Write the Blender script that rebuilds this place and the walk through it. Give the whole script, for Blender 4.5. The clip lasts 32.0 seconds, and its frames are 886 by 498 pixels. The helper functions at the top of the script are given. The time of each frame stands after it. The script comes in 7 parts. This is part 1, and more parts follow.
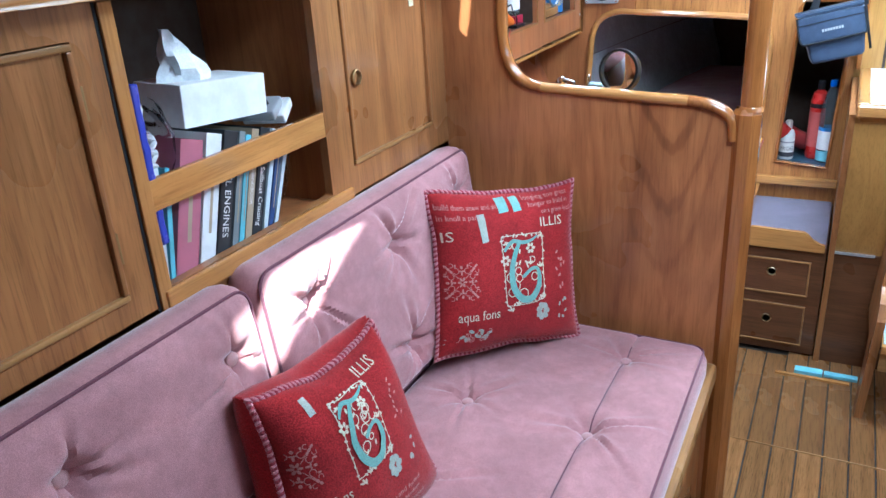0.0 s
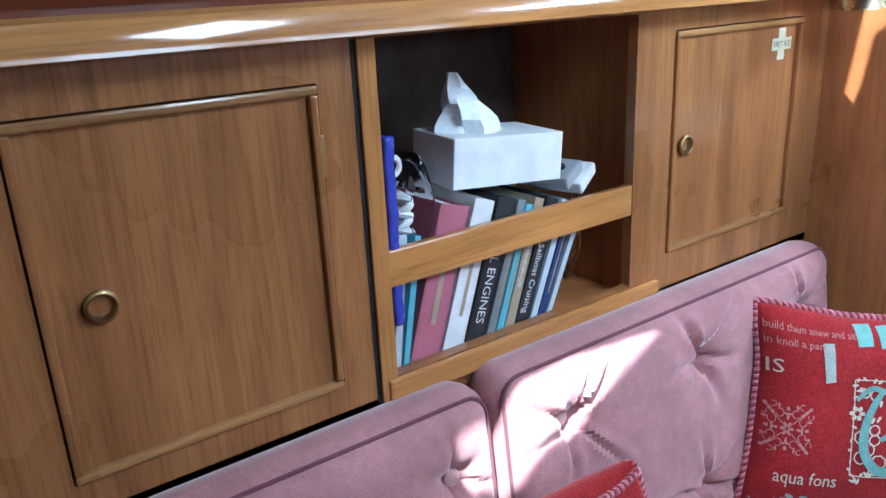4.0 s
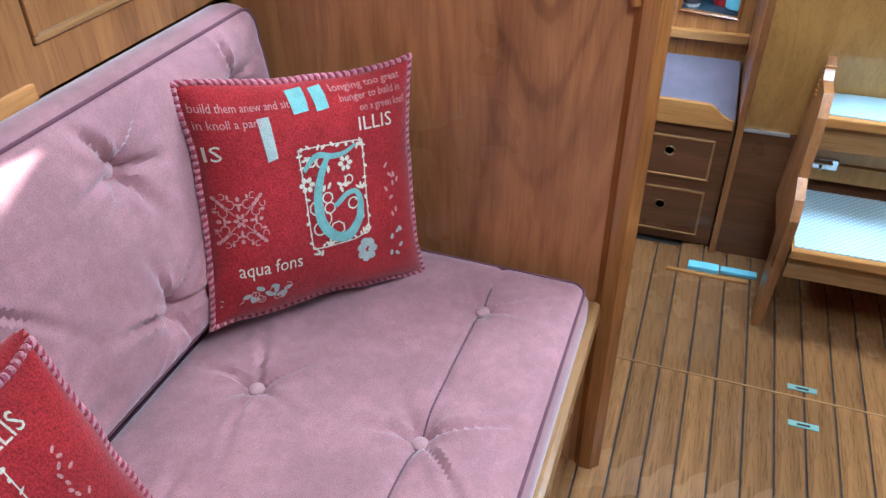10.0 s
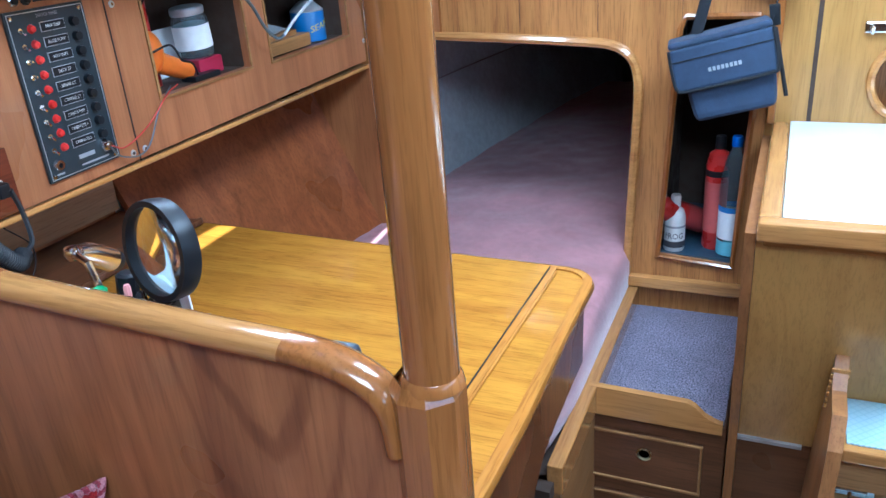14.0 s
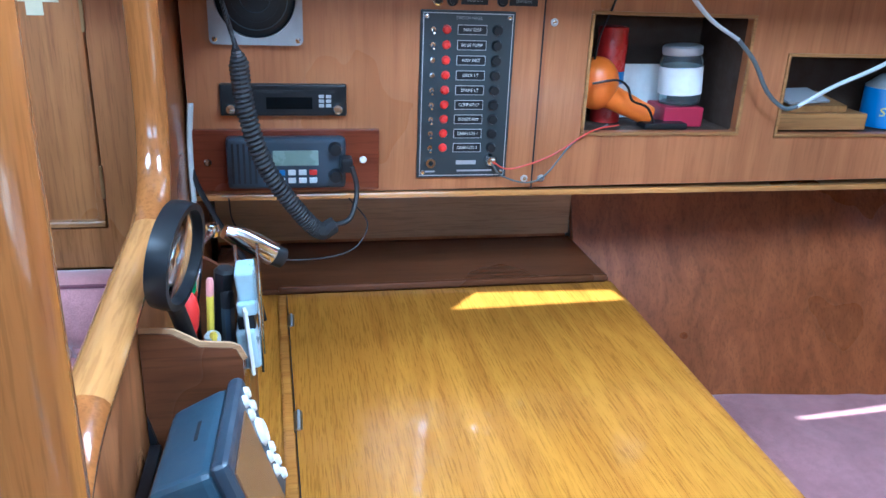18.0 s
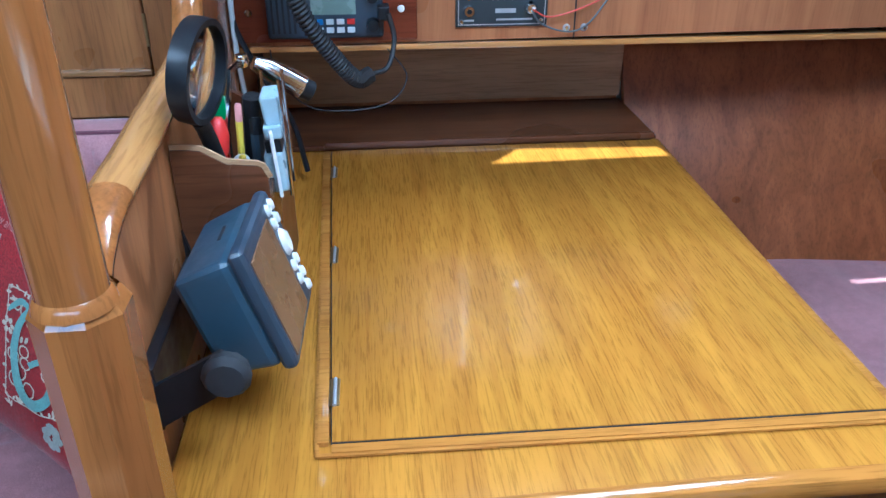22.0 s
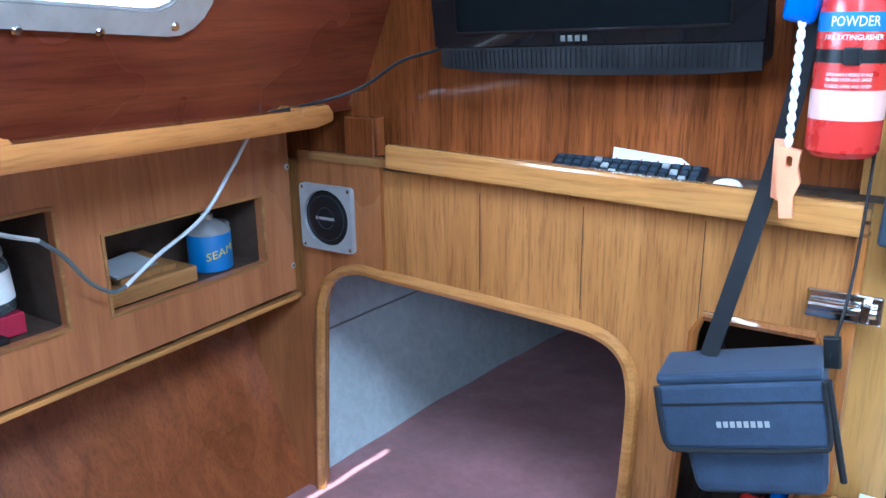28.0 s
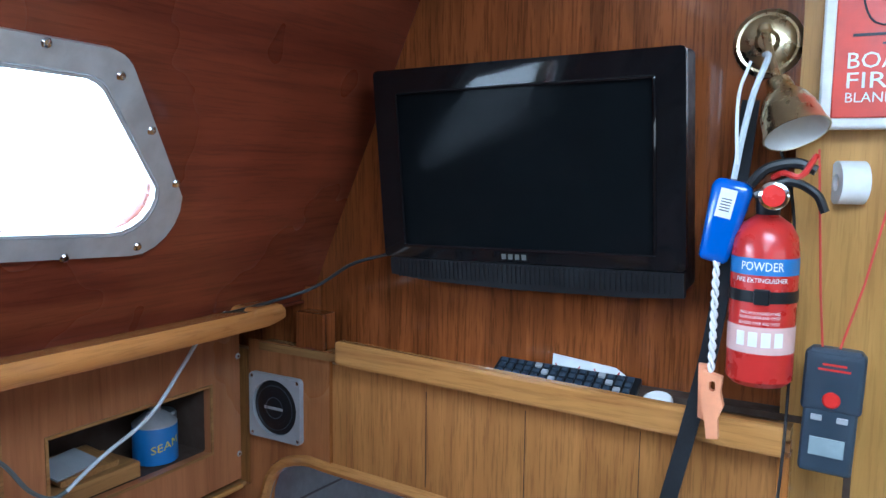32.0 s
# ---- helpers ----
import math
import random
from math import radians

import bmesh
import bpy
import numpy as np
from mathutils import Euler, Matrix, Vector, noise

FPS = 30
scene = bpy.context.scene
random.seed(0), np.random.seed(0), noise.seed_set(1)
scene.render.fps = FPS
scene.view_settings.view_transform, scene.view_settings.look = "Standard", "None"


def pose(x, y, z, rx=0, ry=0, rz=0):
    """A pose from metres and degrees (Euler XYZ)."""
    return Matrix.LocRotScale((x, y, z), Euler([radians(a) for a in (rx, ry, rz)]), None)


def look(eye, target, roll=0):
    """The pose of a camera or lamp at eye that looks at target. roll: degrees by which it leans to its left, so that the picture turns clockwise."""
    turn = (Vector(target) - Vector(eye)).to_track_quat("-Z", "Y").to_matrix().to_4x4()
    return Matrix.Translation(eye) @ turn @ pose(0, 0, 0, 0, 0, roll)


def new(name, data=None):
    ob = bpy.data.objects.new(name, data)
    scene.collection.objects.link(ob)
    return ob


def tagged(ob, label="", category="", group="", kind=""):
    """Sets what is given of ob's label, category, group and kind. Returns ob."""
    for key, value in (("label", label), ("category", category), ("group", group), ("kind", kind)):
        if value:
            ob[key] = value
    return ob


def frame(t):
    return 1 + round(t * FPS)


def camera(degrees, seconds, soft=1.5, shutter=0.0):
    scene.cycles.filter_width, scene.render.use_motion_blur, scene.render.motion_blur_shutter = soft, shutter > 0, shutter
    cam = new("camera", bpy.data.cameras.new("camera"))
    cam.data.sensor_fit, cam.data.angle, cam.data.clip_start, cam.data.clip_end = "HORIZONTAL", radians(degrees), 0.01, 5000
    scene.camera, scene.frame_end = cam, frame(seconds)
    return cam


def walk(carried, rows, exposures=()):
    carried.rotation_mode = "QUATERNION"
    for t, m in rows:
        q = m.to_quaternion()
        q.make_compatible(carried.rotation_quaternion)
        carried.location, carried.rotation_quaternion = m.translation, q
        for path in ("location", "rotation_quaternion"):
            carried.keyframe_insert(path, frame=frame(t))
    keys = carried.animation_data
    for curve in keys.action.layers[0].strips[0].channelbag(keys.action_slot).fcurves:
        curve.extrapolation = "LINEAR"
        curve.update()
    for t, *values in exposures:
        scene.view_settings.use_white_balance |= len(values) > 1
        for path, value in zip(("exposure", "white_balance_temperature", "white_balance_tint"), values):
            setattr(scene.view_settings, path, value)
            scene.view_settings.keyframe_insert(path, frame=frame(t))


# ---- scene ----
cam = camera(59.50, 32.0)
PATH = [
    (0, (0.668, 0.406, 1.539), (-0.197, 2.034, 0.764), -3.57),
    (0.5, (0.632, 0.418, 1.544), (-0.348, 1.990, 0.789), -2.58),
    (1, (0.609, 0.501, 1.558), (-0.476, 2.041, 0.886), -1.94),
    (1.5, (0.570, 0.578, 1.548), (-0.579, 2.084, 0.907), -1.02),
    (2, (0.538, 0.622, 1.529), (-0.659, 2.097, 0.902), -0.28),
    (2.5, (0.540, 0.696, 1.542), (-0.721, 2.122, 0.927), -0.51),
    (3, (0.543, 0.729, 1.542), (-0.836, 2.027, 0.898), -1.67),
    (3.5, (0.544, 0.706, 1.537), (-1.004, 1.808, 0.912), -2.30),
    (5.5, (0.558, 0.750, 1.444), (-0.810, 1.930, 0.587), -4.65),
    (6, (0.535, 0.764, 1.415), (-0.737, 1.925, 0.398), -6.08),
    (6.5, (0.536, 0.775, 1.395), (-0.674, 1.878, 0.246), -7.96),
    (7, (0.539, 0.778, 1.379), (-0.603, 1.834, 0.122), -9.05),
    (7.5, (0.540, 0.775, 1.365), (-0.566, 1.809, 0.058), -9.93),
    (8, (0.549, 0.785, 1.354), (-0.464, 1.789, -0.048), -9.88),
    (8.5, (0.560, 0.789, 1.340), (-0.332, 1.800, -0.137), -8.93),
    (9, (0.579, 0.833, 1.352), (-0.194, 2.017, -0.062), -4.56),
    (9.5, (0.592, 0.919, 1.419), (-0.061, 2.332, 0.163), -1.41),
    (10, (0.580, 1.003, 1.435), (0.031, 2.535, 0.272), -0.61),
    (10.5, (0.558, 1.080, 1.459), (0.054, 2.689, 0.384), -1.22),
    (11, (0.549, 1.148, 1.483), (0.028, 2.802, 0.488), -2.71),
    (11.5, (0.601, 1.235, 1.489), (0.015, 2.905, 0.557), -3.22),
    (12, (0.683, 1.362, 1.493), (-0.025, 3.020, 0.626), -2.92),
    (12.5, (0.739, 1.475, 1.483), (-0.019, 3.118, 0.630), -3.05),
    (13, (0.735, 1.582, 1.484), (-0.023, 3.231, 0.644), -3.82),
    (13.5, (0.735, 1.660, 1.484), (-0.022, 3.323, 0.671), -4.34),
    (15.5, (0.814, 2.005, 1.451), (-0.284, 3.440, 0.594), -4.11),
    (16, (0.828, 2.133, 1.443), (-0.484, 3.361, 0.565), -3.39),
    (16.5, (0.829, 2.236, 1.434), (-0.613, 3.285, 0.528), -3.84),
    (17, (0.823, 2.284, 1.437), (-0.742, 3.141, 0.532), -3.37),
    (17.5, (0.879, 2.358, 1.441), (-0.872, 2.859, 0.614), 0.38),
    (18, (0.894, 2.364, 1.459), (-0.939, 2.735, 0.752), 2.32),
    (18.5, (0.895, 2.378, 1.493), (-0.976, 2.712, 0.871), 2.49),
    (19, (0.913, 2.384, 1.524), (-0.995, 2.700, 1.014), 1.81),
    (19.5, (0.929, 2.386, 1.542), (-0.997, 2.677, 1.087), 1.66),
    (20, (0.933, 2.397, 1.523), (-0.982, 2.675, 1.017), 1.61),
    (20.5, (0.934, 2.403, 1.492), (-0.960, 2.652, 0.898), 1.56),
    (21, (0.939, 2.410, 1.436), (-0.915, 2.614, 0.713), 0.67),
    (21.5, (0.946, 2.418, 1.401), (-0.868, 2.581, 0.573), 0.06),
    (22, (0.952, 2.417, 1.389), (-0.806, 2.588, 0.451), -0.03),
    (22.5, (0.959, 2.409, 1.351), (-0.730, 2.670, 0.312), 0.89),
    (23.2, (0.959, 2.417, 1.309), (-0.587, 2.759, 0.088), 0.53),
    (24, (0.947, 2.410, 1.275), (-0.502, 2.886, -0.018), 0.06),
    (25, (0.900, 2.458, 1.297), (-0.357, 3.352, 0.023), -0.82),
    (25.5, (0.856, 2.455, 1.337), (-0.320, 3.579, 0.174), -0.92),
    (26, (0.800, 2.455, 1.408), (-0.342, 3.723, 0.365), -2.62),
    (26.3, (0.786, 2.474, 1.440), (-0.337, 3.847, 0.516), -2.16),
    (28.5, (0.795, 2.494, 1.695), (-0.260, 4.123, 1.210), -0.11),
    (29, (0.799, 2.491, 1.731), (-0.262, 4.142, 1.345), 0.67),
    (29.5, (0.810, 2.482, 1.771), (-0.261, 4.144, 1.467), 0.75),
    (30, (0.816, 2.465, 1.801), (-0.250, 4.146, 1.608), 1.55),
    (30.5, (0.819, 2.454, 1.823), (-0.254, 4.137, 1.694), 1.55),
    (31, (0.814, 2.454, 1.838), (-0.241, 4.151, 1.758), 1.55),
    (31.5, (0.814, 2.464, 1.821), (-0.216, 4.172, 1.685), 1.03),
    (32, (0.818, 2.473, 1.777), (-0.167, 4.199, 1.553), 0.72),
]
walk(cam, [(t, look(eye, target, roll)) for t, eye, target, roll in PATH], [(0, 2.75, 5250, 4), (3.5, 2.6, 5150, 4), (5.5, 2.2, 5300, 4), (7, 2.25, 5350, 3), (8, 2.5, 5350, 3), (9.5, 2.5, 5350, 4), (11, 3.05, 5150, 4), (12.5, 2.7, 4950, 4), (16, 2.0, 4750, 2), (18, 2.4, 4650, 2), (19, 2.85, 4600, 2), (20, 2.22, 4650, 2), (21, 2.5, 4700, 2), (22, 2.05, 4650, 2), (24, 2.05, 4650, 2), (25, 2.2, 4400, 0), (26, 1.9, 4350, 0), (29, 2.2, 5100, 4), (31, 1.33, 5200, 4)])

# ---- world, sun and daylight lamps ----
SUN_DOWN = Vector((-0.42, 0.45, -1.0))
wld = bpy.data.worlds.new("sky")
scene.world = wld
wld.use_nodes = True
sky = wld.node_tree.nodes.new("ShaderNodeTexSky")
sky.sky_type, sky.sun_disc = "NISHITA", False
sky.sun_elevation = math.atan2(1.0, math.hypot(0.42, 0.45))
sky.sun_rotation = math.atan2(0.42, -0.45)
wld.node_tree.links.new(sky.outputs["Color"], wld.node_tree.nodes["Background"].inputs["Color"])
wld.node_tree.nodes["Background"].inputs["Strength"].default_value = 0.15
sun = new("sun", bpy.data.lights.new("sun", "SUN"))
sun.data.energy, sun.data.angle, sun.data.color = 5.0, radians(0.5), (1.0, 0.95, 0.86)
sun.matrix_world = look((0, 0, 6), Vector((0, 0, 6)) + SUN_DOWN)


def area_lamp(name, eye, target, w, h, watts, color=(0.80, 0.90, 1.0)):
    """A rectangular area lamp in a sky colour, aimed at target."""
    lamp = new(name, bpy.data.lights.new(name, "AREA"))
    lamp.data.shape, lamp.data.size, lamp.data.size_y = "RECTANGLE", w, h
    lamp.data.energy, lamp.data.color = watts, color
    lamp.matrix_world = look(eye, target)
    return lamp


# Daylight for the companionway; the headlining above it stays closed.
area_lamp("companionway_sky", (0.95, 2.85, 2.20), (0.72, 2.85, 0.0), 0.45, 0.6, 8)
# Added fill over the saloon; no opening is cut above it.
area_lamp("saloon_fill", (0.92, 1.55, 2.19), (0.15, 2.75, 0.6), 0.6, 0.6, 6.5)
# Added fill from starboard; nothing on that side is in view.
area_lamp("starboard_fill", (2.27, 1.8, 1.78), (0.0, 1.9, 0.9), 1.0, 0.26, 1.1)
area_lamp("starboard_fill", (2.27, 2.7, 1.78), (0.0, 2.6, 1.0), 0.9, 0.26, 0.6)
area_lamp("port_window_sky", (-0.13, 2.88, 1.83), (1.1, 2.85, 1.28), 0.78, 0.36, 5)

# ---- materials ----
def mat_base(name, color=(0.5, 0.5, 0.5), rough=0.5, metal=0.0, coat=0.0, spec=0.5):
    m = bpy.data.materials.new(name)
    m.use_nodes = True
    b = m.node_tree.nodes["Principled BSDF"]
    b.inputs["Base Color"].default_value = (*color, 1)
    b.inputs["Roughness"].default_value = rough
    b.inputs["Metallic"].default_value = metal
    b.inputs["Coat Weight"].default_value = coat
    b.inputs["Coat Roughness"].default_value = 0.07
    b.inputs["Specular IOR Level"].default_value = spec
    return m, m.node_tree.nodes, m.node_tree.links, b


def ramp(nodes, stops):
    r = nodes.new("ShaderNodeValToRGB")
    r.color_ramp.elements[0].position, r.color_ramp.elements[0].color = stops[0][0], (*stops[0][1], 1)
    r.color_ramp.elements[1].position, r.color_ramp.elements[1].color = stops[-1][0], (*stops[-1][1], 1)
    for p, c in stops[1:-1]:
        e = r.color_ramp.elements.new(p)
        e.color = (*c, 1)
    r.color_ramp.interpolation = "EASE"
    return r


def mapped(nodes, links, scale, rot=(0, 0, 0)):
    tc = nodes.new("ShaderNodeTexCoord")
    mp = nodes.new("ShaderNodeMapping")
    mp.inputs["Scale"].default_value = scale
    mp.inputs["Rotation"].default_value = [radians(a) for a in rot]
    links.new(tc.outputs["Object"], mp.inputs["Vector"])
    return mp


def noise_tex(nodes, links, vec, scale, detail=4, rough=0.55, dist=0.0):
    n = nodes.new("ShaderNodeTexNoise")
    n.inputs["Scale"].default_value, n.inputs["Detail"].default_value = scale, detail
    n.inputs["Roughness"].default_value, n.inputs["Distortion"].default_value = rough, dist
    links.new(vec.outputs["Vector"], n.inputs["Vector"])
    return n


def bump(nodes, links, b, height, strength, dist=0.002):
    bp = nodes.new("ShaderNodeBump")
    bp.inputs["Strength"].default_value, bp.inputs["Distance"].default_value = strength, dist
    links.new(height, bp.inputs["Height"])
    links.new(bp.outputs["Normal"], b.inputs["Normal"])


def mix_col(nodes, links, fac, a, b_, mode="MIX"):
    mx = nodes.new("ShaderNodeMix")
    mx.data_type, mx.blend_type = "RGBA", mode
    for sock, v in ((mx.inputs[0], fac), (mx.inputs[6], a), (mx.inputs[7], b_)):
        if isinstance(v, bpy.types.NodeSocket):
            links.new(v, sock)
        elif isinstance(v, (int, float)):
            sock.default_value = v
        else:
            sock.default_value = (*v, 1)
    return mx.outputs[2]


def calm(c, k=0.03):
    g = 0.3 * c[0] + 0.6 * c[1] + 0.1 * c[2]
    return tuple(v + (g - v) * k for v in c)


def wood(name, light, dark, axis="z", rough=0.35, coat=0.3, fine=1.0, streak=0.6, flecks=0.22, rot=(0, 0, 0), vary=0.0, wide=16.0, swirl=1.2, heart=None):
    """Varnished timber with grain along an axis: broad figure, fine pores, worn gloss."""
    light, dark = calm(light), calm(dark)
    m, n, l, b = mat_base(name, light, rough, 0, coat, 0.3)
    long = 1.2
    sc = {"x": (long, wide, wide), "y": (wide, long, wide), "z": (wide, wide, long)}[axis]
    mp = mapped(n, l, sc, rot)
    fig = noise_tex(n, l, mp, 1.0, 5, 0.6, swirl)
    mid = tuple((p + q) / 2 for p, q in zip(light, dark))
    r1 = ramp(n, [(0.30, dark), (0.46, mid), (0.62, light)])
    l.new(fig.outputs["Fac"], r1.inputs["Fac"])
    mp2 = mapped(n, l, tuple(v * 16 * fine * (16.0 / wide if v > 2 else 0.6) for v in sc), rot)
    por = noise_tex(n, l, mp2, 1.0, 3, 0.7, 0.3)
    r2 = ramp(n, [(0.36, (1 - flecks,) * 3), (0.52, (1, 1, 1))])
    l.new(por.outputs["Fac"], r2.inputs["Fac"])
    col = mix_col(n, l, 1.0, r1.outputs["Color"], r2.outputs["Color"], "MULTIPLY")
    mp3 = mapped(n, l, (3.1, 3.1, 3.1))
    big = noise_tex(n, l, mp3, 1.0, 3)
    r3 = ramp(n, [(0.3, (1 - 0.3 * streak,) * 3), (0.7, (1.08, 1.05, 1.0))])
    l.new(big.outputs["Fac"], r3.inputs["Fac"])
    col = mix_col(n, l, 1.0, col, r3.outputs["Color"], "MULTIPLY")
    if heart:
        # nested arches of a flat-sawn veneer round a heart (x, z)
        mp4 = mapped(n, l, (1.0, 0.0, 0.20))
        mp4.inputs["Location"].default_value = (-heart[0], 0, -heart[1] * 0.20)
        wv = n.new("ShaderNodeTexWave")
        wv.wave_type, wv.rings_direction = "RINGS", "SPHERICAL"
        wv.inputs["Scale"].default_value, wv.inputs["Distortion"].default_value = 11.0, 3.2
        wv.inputs["Detail"].default_value, wv.inputs["Detail Scale"].default_value = 2.0, 1.6
        l.new(mp4.outputs["Vector"], wv.inputs["Vector"])
        r5 = ramp(n, [(0.0, (0.55, 0.50, 0.48)), (0.25, (0.93, 0.92, 0.92)), (0.75, (1.04, 1.03, 1.02))])
        l.new(wv.outputs["Fac"], r5.inputs["Fac"])
        far = n.new("ShaderNodeVectorMath")
        far.operation = "LENGTH"
        l.new(mp4.outputs["Vector"], far.inputs[0])
        near = n.new("ShaderNodeMapRange")
        near.inputs["From Min"].default_value, near.inputs["From Max"].default_value = 0.06, 0.17
        near.inputs["To Min"].default_value, near.inputs["To Max"].default_value = 0.95, 0.12
        l.new(far.outputs["Value"], near.inputs["Value"])
        both = mix_col(n, l, 1.0, col, r5.outputs["Color"], "MULTIPLY")
        col = mix_col(n, l, near.outputs["Result"], col, both)
    if vary:
        oi = n.new("ShaderNodeObjectInfo")
        r4 = ramp(n, [(0, (1 - vary, 1 - vary, 1 - vary)), (1, (1 + vary, 1 + vary * 0.9, 1 + vary * 0.7))])
        l.new(oi.outputs["Random"], r4.inputs["Fac"])
        col = mix_col(n, l, 1.0, col, r4.outputs["Color"], "MULTIPLY")
    l.new(col, b.inputs["Base Color"])
    rr = ramp(n, [(0.3, (rough * 0.75,) * 3), (0.75, (min(1, rough * 1.5),) * 3)])
    l.new(big.outputs["Fac"], rr.inputs["Fac"])
    l.new(rr.outputs["Color"], b.inputs["Roughness"])
    bump(n, l, b, por.outputs["Fac"], 0.18, 0.0006)
    return m


def cloth(name, color, scale=900.0, amount=0.35, rough=0.95, sheen=0.4, blotch=0.12, depth=0.0012):
    m, n, l, b = mat_base(name, color, rough, spec=0.2)
    b.inputs["Sheen Weight"].default_value = sheen
    b.inputs["Sheen Roughness"].default_value = 0.4
    mp = mapped(n, l, (1, 1, 1))
    f = noise_tex(n, l, mp, scale, 2, 0.7)
    g = noise_tex(n, l, mp, 7, 5, 0.6)
    g2 = noise_tex(n, l, mp, 45, 3, 0.6)
    r1 = ramp(n, [(0.3, (1 - amount,) * 3), (0.7, (1 + amount * 0.35,) * 3)])
    l.new(f.outputs["Fac"], r1.inputs["Fac"])
    r2 = ramp(n, [(0.3, (1 - blotch,) * 3), (0.7, (1 + blotch,) * 3)])
    l.new(g.outputs["Fac"], r2.inputs["Fac"])
    c = mix_col(n, l, 1.0, color, r1.outputs["Color"], "MULTIPLY")
    c = mix_col(n, l, 1.0, c, r2.outputs["Color"], "MULTIPLY")
    r3 = ramp(n, [(0.35, (0.94,) * 3), (0.65, (1.05,) * 3)])
    l.new(g2.outputs["Fac"], r3.inputs["Fac"])
    c = mix_col(n, l, 1.0, c, r3.outputs["Color"], "MULTIPLY")
    l.new(c, b.inputs["Base Color"])
    bump(n, l, b, f.outputs["Fac"], 0.35, depth)
    return m


def worn(name, color, rough=0.5, metal=0.0, coat=0.0, dirt=0.15, scale=25.0, bumpy=0.05):
    """Paint, plastic or metal with faint mottling and uneven gloss."""
    m, n, l, b = mat_base(name, color, rough, metal, coat)
    mp = mapped(n, l, (1, 1, 1))
    f = noise_tex(n, l, mp, scale, 5, 0.6)
    r1 = ramp(n, [(0.3, tuple(c * (1 - dirt) for c in color)), (0.68, color)])
    l.new(f.outputs["Fac"], r1.inputs["Fac"])
    l.new(r1.outputs["Color"], b.inputs["Base Color"])
    r2 = ramp(n, [(0.3, (rough * 0.8,) * 3), (0.7, (min(1.0, rough * 1.35),) * 3)])
    l.new(f.outputs["Fac"], r2.inputs["Fac"])
    l.new(r2.outputs["Color"], b.inputs["Roughness"])
    if bumpy:
        g = noise_tex(n, l, mp, scale * 12, 2)
        bump(n, l, b, g.outputs["Fac"], bumpy, 0.001)
    return m


def glassy(name, color=(1, 1, 1), rough=0.03, ior=1.45):
    m, n, l, b = mat_base(name, color, rough)
    b.inputs["Transmission Weight"].default_value = 1.0
    b.inputs["IOR"].default_value = ior
    return m


TEAK = wood("teak_panel", (0.365, 0.155, 0.048), (0.22, 0.086, 0.027), "z", 0.33, 0.3)
FACE = wood("instrument_face", (0.40, 0.158, 0.060), (0.29, 0.106, 0.040), "z", 0.33, 0.3, 0.8, 0.4, 0.12)
TEAK_Y = wood("teak_along", (0.375, 0.192, 0.062), (0.235, 0.109, 0.036), "y", 0.32, 0.3)
TEAK_X = wood("teak_across", (0.375, 0.197, 0.066), (0.235, 0.112, 0.038), "x", 0.32, 0.3)
BULK = wood("bulkhead_veneer", (0.45, 0.178, 0.058), (0.29, 0.104, 0.034), "z", 0.33, 0.3, 0.8, 0.7, 0.15, wide=9.0, swirl=1.6, heart=(0.325, 1.45))
HONEY = wood("honey_trim", (0.53, 0.255, 0.07), (0.38, 0.165, 0.042), "y", 0.15, 0.85, 0.8, 0.3, 0.2)
HONEY_X = wood("honey_trim_across", (0.53, 0.255, 0.07), (0.38, 0.165, 0.042), "x", 0.15, 0.85, 0.8, 0.3, 0.2)
RAILWOOD = wood("handrail_wood", (0.52, 0.215, 0.055), (0.38, 0.145, 0.035), "y", 0.13, 0.9, 0.8, 0.3, 0.2)
HONEY_UP = wood("honey_trim_upright", (0.47, 0.225, 0.065), (0.34, 0.145, 0.04), "z", 0.2, 0.6, 0.8, 0.3, 0.2)
HONEY_Z = wood("honey_post", (0.35, 0.13, 0.028), (0.23, 0.078, 0.017), "z", 0.15, 0.8, 0.8, 0.4, 0.2)
TABLE = wood("table_veneer", (0.49, 0.212, 0.016), (0.34, 0.128, 0.01), "x", 0.15, 0.7, 1.5, 0.55, 0.30)
TABLE_E = wood("table_edging", (0.50, 0.215, 0.030), (0.36, 0.135, 0.018), "y", 0.12, 0.85, 1.2, 0.4, 0.25)
TABLE_DK = wood("table_tray", (0.15, 0.055, 0.022), (0.09, 0.03, 0.012), "y", 0.3, 0.3)
APRON = wood("apron_veneer", (0.185, 0.065, 0.021), (0.105, 0.035, 0.012), "z", 0.24, 0.5, 1.2, 0.7, 0.32)
MAHOG = wood("mahogany_side", (0.2, 0.042, 0.017), (0.13, 0.025, 0.011), "y", 0.28, 0.5, 0.7, 0.8, 0.2)
MAHOG_Z = wood("mahogany_panel", (0.35, 0.105, 0.03), (0.22, 0.06, 0.017), "z", 0.34, 0.3, 0.7, 0.7, 0.22)
AFT = wood("aft_tongue_boards", (0.46, 0.2, 0.052), (0.33, 0.132, 0.033), "z", 0.38, 0.3, 0.9, 0.4, 0.3)
AFT_UP = wood("aft_upper_panel", (0.29, 0.082, 0.019), (0.135, 0.036, 0.009), "z", 0.17, 0.9, 0.9, 0.7, 0.4)
PALE = wood("pale_batten", (0.50, 0.31, 0.16), (0.38, 0.21, 0.10), "y", 0.5, 0.05)
GOLD_PLY = wood("step_box_veneer", (0.49, 0.26, 0.065), (0.38, 0.19, 0.045), "z", 0.35, 0.3, 0.9, 0.4, 0.14)
DARKWOOD = wood("drawer_wood", (0.17, 0.07, 0.03), (0.095, 0.036, 0.016), "x", 0.34, 0.3)
